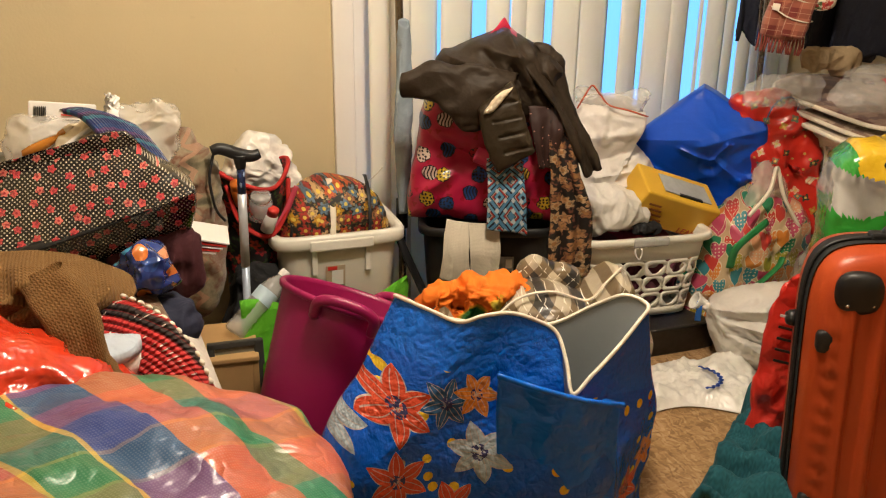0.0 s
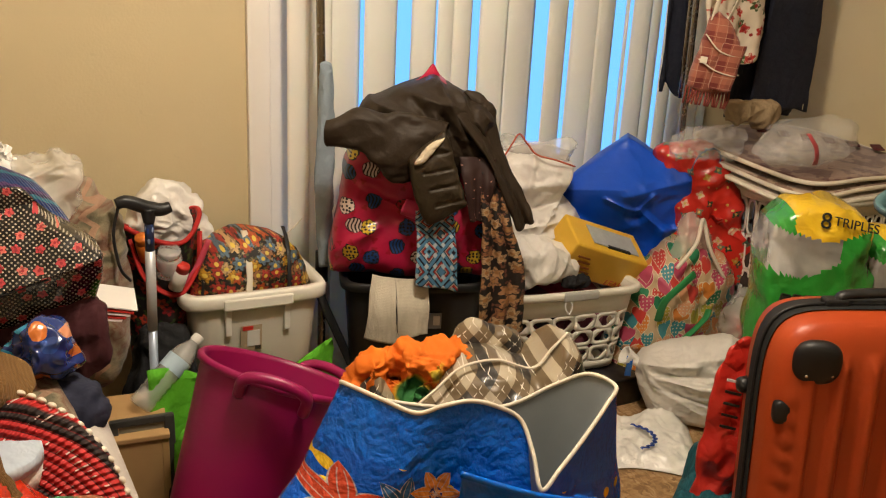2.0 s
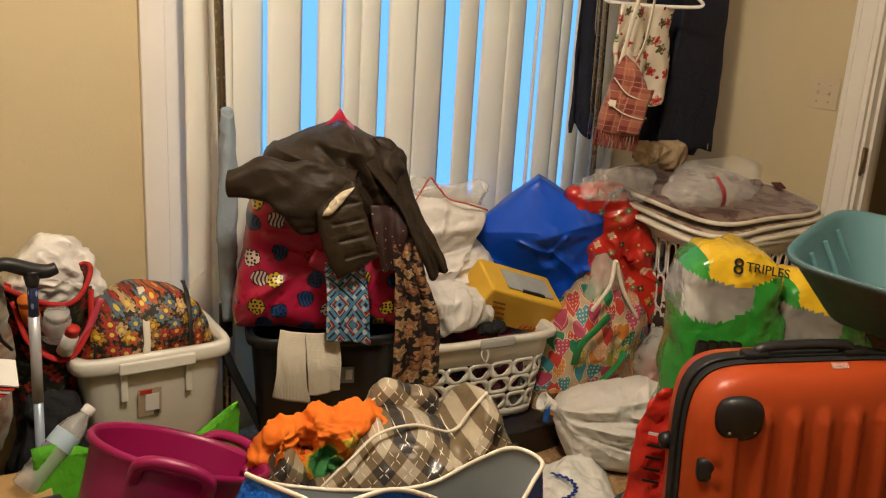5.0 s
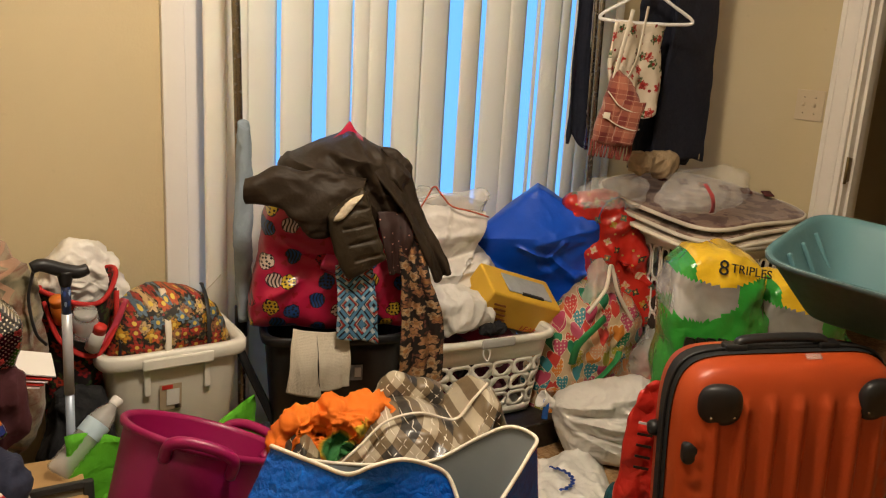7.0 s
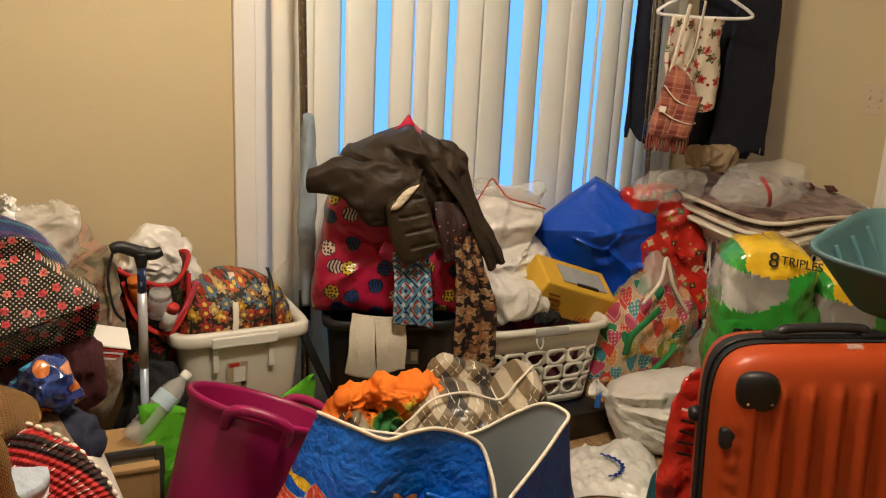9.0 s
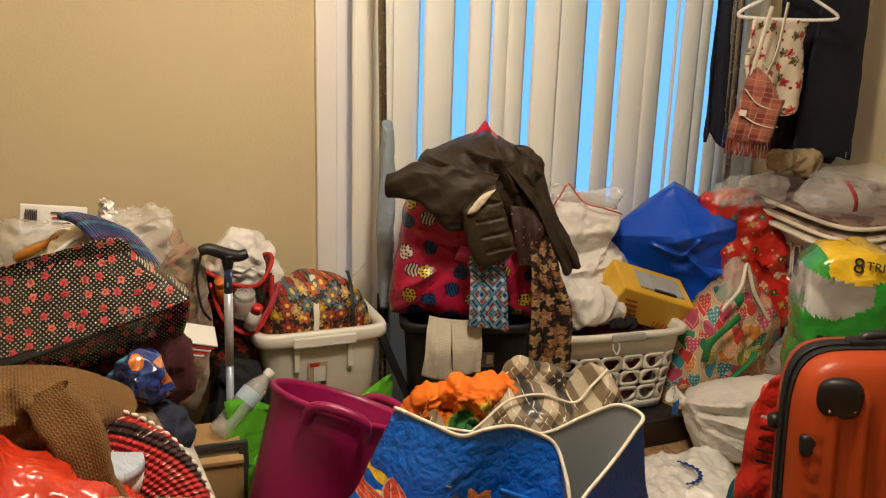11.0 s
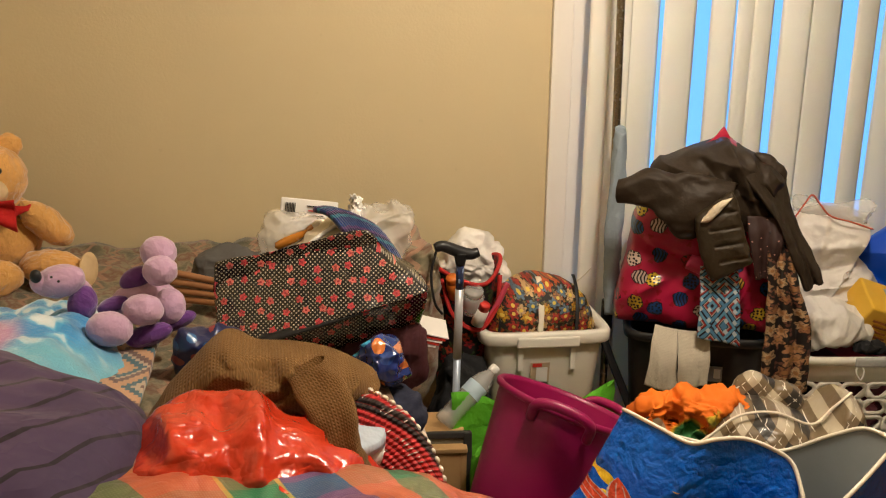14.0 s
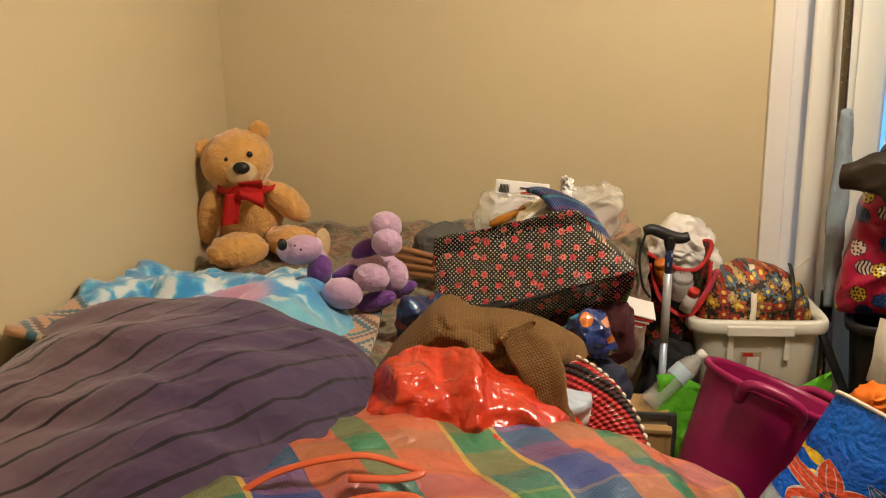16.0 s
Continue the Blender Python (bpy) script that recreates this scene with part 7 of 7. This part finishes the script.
def towel_pack(m, label, text):
    pk = thing("paper_towel_pack", label, "paper towels", m, "paper towel packs")
    g = puff([(-0.19, 0.02), (0.11, 0.02), (0.11, 0.45), (0.09, 0.64), (0.065, 0.76), (0.035, 0.84), (-0.05, 0.872), (-0.14, 0.855), (-0.20, 0.78), (-0.20, 0.45)], 0.13, 0.13, 150, 36, 4.0, 0.45)
    V, F, U = rough_up(rough_up(g, 0.012, 6, 71, "fbm"), 0.020, 8, 72, octaves=2)
    ob = build("wrapper", (V, F, U), [GREENFILM, YELLOWFILM, BAGCLEAR], pk)
    for p in ob.data.polygons:
        c = p.center
        wave = 0.02 * math.sin(c.x * 14)
        if c.z > 0.785 + wave + 0.25 * max(0, -0.06 - c.x) and c.x > -0.15:
            p.material_index = 1
        elif 0.69 + wave + 0.4 * max(0, c.x + 0.12) < c.z < 0.80 + wave and c.x < -0.03:
            p.material_index = 2
    for i in range(3):
        r = build("roll", lathe([(0.02, 0.30), (0.042, 0.30), (0.044, 0.31), (0.044, 0.62), (0.042, 0.63), (0.02, 0.63), (0.02, 0.30)], 28), PAPER, pk)
        r.location = (-0.128 + 0.090 * i, 0.0, 0.10)
    words("8", 0.060, pose(-0.080, -0.122, 0.805, 66, 8, 0), INK, pk)
    words(text, 0.034, pose(-0.005, -0.126, 0.808, 66, 8, 0), INK, pk)
    for i in range(4):
        b = build("brand_bar", moved(box(0, 0, 0, 0.028, 0.004, 0.055, 0.006), pose(-0.155 + 0.030 * i, -0.140, 0.600, -4, 8, 0)), INK, pk, smooth=False)
    return pk


towel_pack(pose(2.05, 1.55, 0.0, 0, 0, -35), "green and yellow film-wrapped pack of paper towels", "TRIPLES")
towel_pack(pose(2.27, 1.42, -0.07, 0, 0, -35), "film-wrapped paper towels beside a similar pack", "TRIP")

case = thing("suitcase", "orange hard-shell ribbed suitcase with black corner guards", "suitcase", pose(1.662, 1.110, 0.008, 0, -3, -31))
W, H, D = 0.50, 0.765, 0.23


def shell_fn(sgn):
    def f(u, v):
        """u round the outline, v from the zip to the middle of the face."""
        x, z = rounded(W, H, 0, u, 7)
        s = 1 - v
        k = s ** 0.55 if s > 0 else 0
        bulge = (1 - s ** 7) ** (1 / 3.0) if s < 1 else 0.0
        xx, zz = x * s, z * s
        depth = 0.030 + (D / 2 - 0.034) * bulge
        inside = max(0, 1 - abs(xx) / (W * 0.40)) * (1 if abs(zz) < H * 0.40 else 0)
        rib = 0.015 * max(0.0, math.cos(xx * 6.283 / 0.062)) ** 0.7 * min(1, max(0, (W * 0.40 - abs(xx)) / 0.03)) * min(1, max(0, (H * 0.42 - abs(zz)) / 0.03))
        side = 0.009 * max(0.0, math.sin(zz * 6.283 / 0.045 + xx * 18)) * max(0, 1 - abs(abs(xx) - W * 0.43) / 0.028) * (1 if abs(zz) < H * 0.30 else 0)
        return (xx, sgn * (depth + rib + side), H / 2 + zz)
    return f


for sgn in (-1, 1):
    g = surface(shell_fn(sgn), 176, 70, True)
    if sgn > 0:
        g = (g[0], [tuple(reversed(q)) for q in g[1]], g[2])
    build("shell", g, ORANGE, case, label="ribbed orange shell half")
build("zip_band", surface(lambda u, v: (rounded(W + 0.006, H + 0.006, 0, u, 7)[0], -0.032 + 0.064 * v, H / 2 + rounded(W + 0.006, H + 0.006, 0, u, 7)[1]), 120, 4, True), plain("black_zip", (0.012, 0.012, 0.012), 0.7), case)
build("zip_track", tube([(rounded(W + 0.012, H + 0.012, 0, k / 80, 7)[0], -0.008, H / 2 + rounded(W + 0.012, H + 0.012, 0, k / 80, 7)[1]) for k in range(80)], 0.004, 6, 160, True), BLACK, case)
for sx in (-1, 1):
    for sz in (-1, 1):
        gd = build("corner_guard", moved(blob(0.046, 0.022, 0.048, 0.75, 0.85, 32, 20), pose(sx * 0.172, -0.103, H / 2 + sz * 0.302, sz * 10, 0, sx * 12)), BLACK, case, label="glossy black corner guard")
        for q in (-1, 1):
            build("rivet", moved(blob(0.0035, 0.002, 0.0035, nu=8, nv=6), pose(sx * 0.172 + q * 0.025, -0.1215, H / 2 + sz * 0.302 - 0.022 * sz)), CHROME, gd)
    for z in (0.16, 0.56):
        build("side_foot", moved(lathe([(0, 0.022), (0.014, 0.021), (0.018, 0.014), (0.02, 0), (0, 0)], 18), pose(sx * (W / 2 - 0.004), 0.05, z, 0, 90 * sx, 0)), BLACK, case)
        build("side_foot", moved(blob(0.017, 0.014, 0.026, 0.6, 0.6, 20, 14), pose(sx * 0.225, -0.090, z + 0.01)), BLACK, case)
build("carry_handle", tube([(-0.10, 0.0, H + 0.008), (-0.085, 0.0, H + 0.022), (0.0, 0.0, H + 0.026), (0.085, 0.0, H + 0.022), (0.10, 0.0, H + 0.008)], 0.013, 10, 30, squash=0.8), plain("soft_black_grip", (0.02, 0.02, 0.02), 0.35), case)
for sx in (-1, 1):
    build("handle_mount", box(sx * 0.105, 0.0, H + 0.008, 0.05, 0.034, 0.016, 0.005), BLACK, case, smooth=False)
    for y in (-0.07, 0.07):
        wh = build("wheel", moved(lathe([(0, -0.012), (0.022, -0.012), (0.025, -0.008), (0.025, 0.008), (0.022, 0.012), (0, 0.012)], 20), pose(sx * 0.17, y, -0.005, 0, 90, 0)), BLACK, case)
build("tag", cloth(lambda u, v: (0.03 + 0.035 * u, -0.05 - 0.012 * v, H + 0.006 - 0.008 * v), 4, 4, 0.002), PACKFILM, case)

tag = thing("red_packet", "red printed packet wedged behind the suitcase", "packet", pose(1.575, 1.40, 0.0, 0, 0, -30))
sack("body", [(-0.07, 0.02), (0.07, 0.02), (0.08, 0.3), (0.06, 0.56), (-0.02, 0.60), (-0.07, 0.5)], 0.02, 0.02, film("red_packet_film", (0.60, 0.03, 0.02), 0.3), None, "", "", 0.010, 14, 8, parent=tag)
for i in range(5):
    build("print_line", moved(box(0, 0, 0, 0.04, 0.003, 0.006), pose(-0.03, -0.026, 0.50 - 0.03 * i, 0, 12, 0)), INK if i else PAPER, tag, smooth=False)

basin = thing("wash_basin", "grey-teal plastic wash basin resting on the suitcase", "basin", pose(1.965, 1.125, 0.80, 5, -3, 17))
# Outside takes a darker, greyer teal than the inside.
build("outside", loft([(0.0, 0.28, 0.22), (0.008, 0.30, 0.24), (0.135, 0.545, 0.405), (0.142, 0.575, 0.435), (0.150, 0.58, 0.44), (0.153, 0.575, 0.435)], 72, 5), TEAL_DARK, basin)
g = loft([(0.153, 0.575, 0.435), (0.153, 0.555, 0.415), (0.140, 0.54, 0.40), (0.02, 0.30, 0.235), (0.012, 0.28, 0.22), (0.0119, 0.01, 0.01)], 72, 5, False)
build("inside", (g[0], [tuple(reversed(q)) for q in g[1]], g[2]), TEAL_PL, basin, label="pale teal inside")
for x in (-0.10, 0.02, 0.14):
    build("rib", moved(box(0, 0, 0, 0.012, 0.012, 0.10, 0.004), pose(x, 0.155, 0.085, -32, 0, 0)), TEAL_PL, basin, smooth=False)

# ---- blue flowered tote and what stands round it ----
tote = thing("flowered_tote", "large open blue woven tote printed with flowers", "tote bag", pose(0.62, 1.15, 0.0))
rim_loop = [(-0.136, 0.13, 0.766), (-0.101, 0.055, 0.763), (-0.066, 0.015, 0.753), (-0.030, 0.0, 0.764), (0.020, 0.0, 0.761), (0.070, -0.002, 0.740), (0.104, -0.015, 0.716), (0.102, -0.055, 0.678), (0.094, -0.092, 0.640), (0.135, -0.082, 0.660), (0.197, -0.06, 0.688), (0.254, -0.04, 0.722), (0.283, -0.025, 0.742), (0.272, 0.03, 0.742), (0.235, 0.07, 0.712), (0.16, 0.11, 0.668), (0.05, 0.15, 0.672), (-0.06, 0.18, 0.70)]
mid_loop = [(-0.275, 0.13, 0.50), (-0.30, 0.04, 0.50), (-0.24, -0.03, 0.50), (-0.16, -0.045, 0.50), (-0.08, -0.055, 0.50), (-0.02, -0.085, 0.50), (0.05, -0.115, 0.50), (0.10, -0.125, 0.50), (0.155, -0.125, 0.50), (0.20, -0.095, 0.50), (0.255, -0.065, 0.50), (0.32, -0.03, 0.495), (0.345, 0.005, 0.492), (0.32, 0.06, 0.48), (0.24, 0.13, 0.47), (0.12, 0.18, 0.46), (-0.02, 0.20, 0.46), (-0.17, 0.19, 0.47)]
low_loop = [(x * 0.86, y * 0.95, 0.05) for x, y, z in mid_loop]
rim_f, mid_f, low_f = spline(rim_loop, True), spline(mid_loop, True), spline(low_loop, True)


def tote_fn(u, v):
    rim, mid, low = rim_f(u), mid_f(u), low_f(u)
    return spline([low * v3(0.9, 0.9, 0.1), low, 0.5 * low + 0.5 * mid, mid, 0.45 * mid + 0.55 * rim, rim])(v)


V, F, U = surface(tote_fn, 180, 60, True)
keep = np.clip((V[:, 2] - 0.60) / 0.1, 0, 1)
R = rough_up(rough_up((V, F, V[:, [0, 2]]), 0.012, 6, 81, "fbm", octaves=2), 0.006, 8, 82, octaves=2)
body = (R[0] * (1 - keep)[:, None] + V * keep[:, None], F, V[:, [0, 2]])
build("body", body, TOTE, tote)
build("lining", surface(lambda u, v: rim_f(u) * (1 - v) + v * v3(0.05 + 0.6 * (mid_f(u)[0] - 0.05), 0.03 + 0.5 * (mid_f(u)[1] - 0.03), 0.50) + v3(0.004 * (0.05 - rim_f(u)[0]), 0.03 * (0.05 - rim_f(u)[1]), -0.002), 120, 14, True), GREY_LINING, tote, label="grey lining")
build("piping", tube([rim_f(k / 90) for k in range(90)], 0.0036, 8, 270, True), PIPING, tote, label="cream piping")
pocket = cloth(lambda u, v: (-0.030 + 0.20 * u, -0.070 - 0.070 * math.sin(1.45 * min(1, u * 1.35)) + 0.012 * v + 0.008 * math.sin(9 * u) * v, 0.10 + (0.585 - 0.06 * u) * v), 34, 40, 0.004)
build("pocket", rough_up(pocket, 0.007, 9, 83), TOTEBLUE, tote, label="plain blue front pocket")
hem = [(-0.032 + 0.20 * u, -0.062 - 0.071 * math.sin(1.45 * min(1, u * 1.35)), 0.685 - 0.06 * u) for u in (0, 0.25, 0.5, 0.75, 1)]
build("pocket_hem", tube(hem, 0.005, 8, 40), TOTEBLUE, tote)
build("base", loft([(0.0, 0.40, 0.20), (0.03, 0.44, 0.22)], 40, 5), BLUEBAG, tote)

arg = thing("argyle_bag", "brown, black and cream argyle print zip bag", "storage bag", pose(1.02, 1.66, 0.0, 0, 0, -20))
g = relief([(-0.30, 0.03), (0.24, 0.03), (0.27, 0.30), (0.25, 0.44), (0.215, 0.535), (0.170, 0.612), (0.13, 0.575), (0.09, 0.538), (0.0, 0.565), (-0.08, 0.555), (-0.145, 0.505), (-0.215, 0.45), (-0.28, 0.38), (-0.31, 0.25)], 0.15, 0.12, [(-0.15, 0.36, 0.10, 0.52, 0.02, 0.04), (0.0, 0.35, 0.19, 0.58, 0.018, 0.035), (0.09, 0.53, 0.12, 0.42, -0.02, 0.03), (0.18, 0.50, 0.24, 0.40, 0.02, 0.03)], 180, 40, 3.2, 0.35)
build("body", rough_up(rough_up(g, 0.014, 6, 85, "fbm"), 0.010, 10, 86), ARGYLE, arg)
build("zip_tape", tube([(-0.23, -0.10, 0.42), (-0.19, -0.105, 0.475), (-0.14, -0.10, 0.52), (-0.08, -0.08, 0.562), (0.0, -0.07, 0.572), (0.085, -0.06, 0.545), (0.13, -0.05, 0.585), (0.168, -0.04, 0.620)], 0.005, 8, 60, squash=0.6), PIPING, arg, label="cream zip tape")
build("end_fold", rough_up(relief([(-0.335, 0.30), (-0.33, 0.42), (-0.29, 0.505), (-0.252, 0.522), (-0.215, 0.46), (-0.20, 0.36), (-0.24, 0.28)], 0.06, 0.06, [(-0.30, 0.34, -0.26, 0.50, 0.014, 0.03)], 90, 20, 2.6), 0.010, 12, 5), ARGYLE, arg).location = (0.0, -0.03, 0.0)
build("back_fold", rough_up(relief([(-0.09, 0.50), (-0.06, 0.57), (-0.02, 0.605), (0.03, 0.585), (0.10, 0.56), (0.09, 0.46), (-0.06, 0.44)], 0.04, 0.05, (), 80, 16), 0.010, 12, 8), ARGYLE, arg).location = (0.0, 0.09, 0.0)
build("strap", tube([(0.12, -0.125, 0.40), (0.19, -0.12, 0.455), (0.235, -0.06, 0.50)], 0.010, 8, 20, squash=0.4), BLACK, arg)


def mat_tiedye():
    k = Mat("orange_print_cloth", 0.75, 0.3)
    f = k.noise(k.warp(k.uv(), 8, 0.08), 9, 2)
    c = k.ramp(f, [(0.36, (0.03, 0.16, 0.04)), (0.40, (0.60, 0.40, 0.03)), (0.44, (0.72, 0.16, 0.012)), (0.60, (0.75, 0.17, 0.012)), (0.70, (0.70, 0.34, 0.03))])
    return k.finish(c, k.noise(k.obj(), 150, 3), 0.25, 0.002)


g = relief([(-0.33, 0.50), (-0.30, 0.555), (-0.25, 0.578), (-0.19, 0.598), (-0.12, 0.600), (-0.055, 0.598), (-0.02, 0.56), (-0.08, 0.50), (-0.16, 0.44), (-0.26, 0.43)], 0.05, 0.10, [(-0.30, 0.44, -0.26, 0.57, 0.03, 0.025), (-0.235, 0.42, -0.21, 0.59, -0.035, 0.025), (-0.20, 0.44, -0.12, 0.57, 0.03, 0.025), (-0.14, 0.45, -0.06, 0.59, -0.025, 0.02), (-0.11, 0.47, -0.04, 0.56, 0.02, 0.02)], 150, 36)
solo("orange_cloth", rough_up(g, 0.026, 16, 88, octaves=3), mat_tiedye(), pose(1.02, 1.67, -0.026, 0, 0, -20), "bright orange and green printed cloth stuffed in the bag", "cloth")

bucket = thing("magenta_bucket", "tall magenta plastic bucket tipped to one side", "bucket", pose(0.372, 1.70, 0.10, -7, 23, 0))
sec = [(0.0, 0.21), (0.008, 0.225), (0.25, 0.275), (0.49, 0.325)]
build("body", join(lathe([(0.0, 0.0)] + [(w / 2, z) for z, w in sec], 64, 1.06, 0.94), lathe([(0.158, 0.49), (0.11, 0.02), (0.0, 0.016)], 64, 1.06, 0.94)), MAGENTA, bucket)
build("rim", lathe([(0.158, 0.488), (0.160, 0.498), (0.167, 0.500), (0.172, 0.494), (0.170, 0.484), (0.162, 0.482)], 64, 1.06, 0.94), MAGENTA, bucket)
for s in (-1, 1):
    h = build("handle", tube([(-0.065, -0.150, 0.47), (-0.062, -0.178, 0.505), (-0.03, -0.190, 0.520), (0.03, -0.190, 0.520), (0.062, -0.178, 0.505), (0.065, -0.150, 0.47)], 0.012, 10, 40), MAGENTA, bucket)
    h.matrix_local = pose(0, 0, -0.012, 0, 0, -28 if s < 0 else 120)
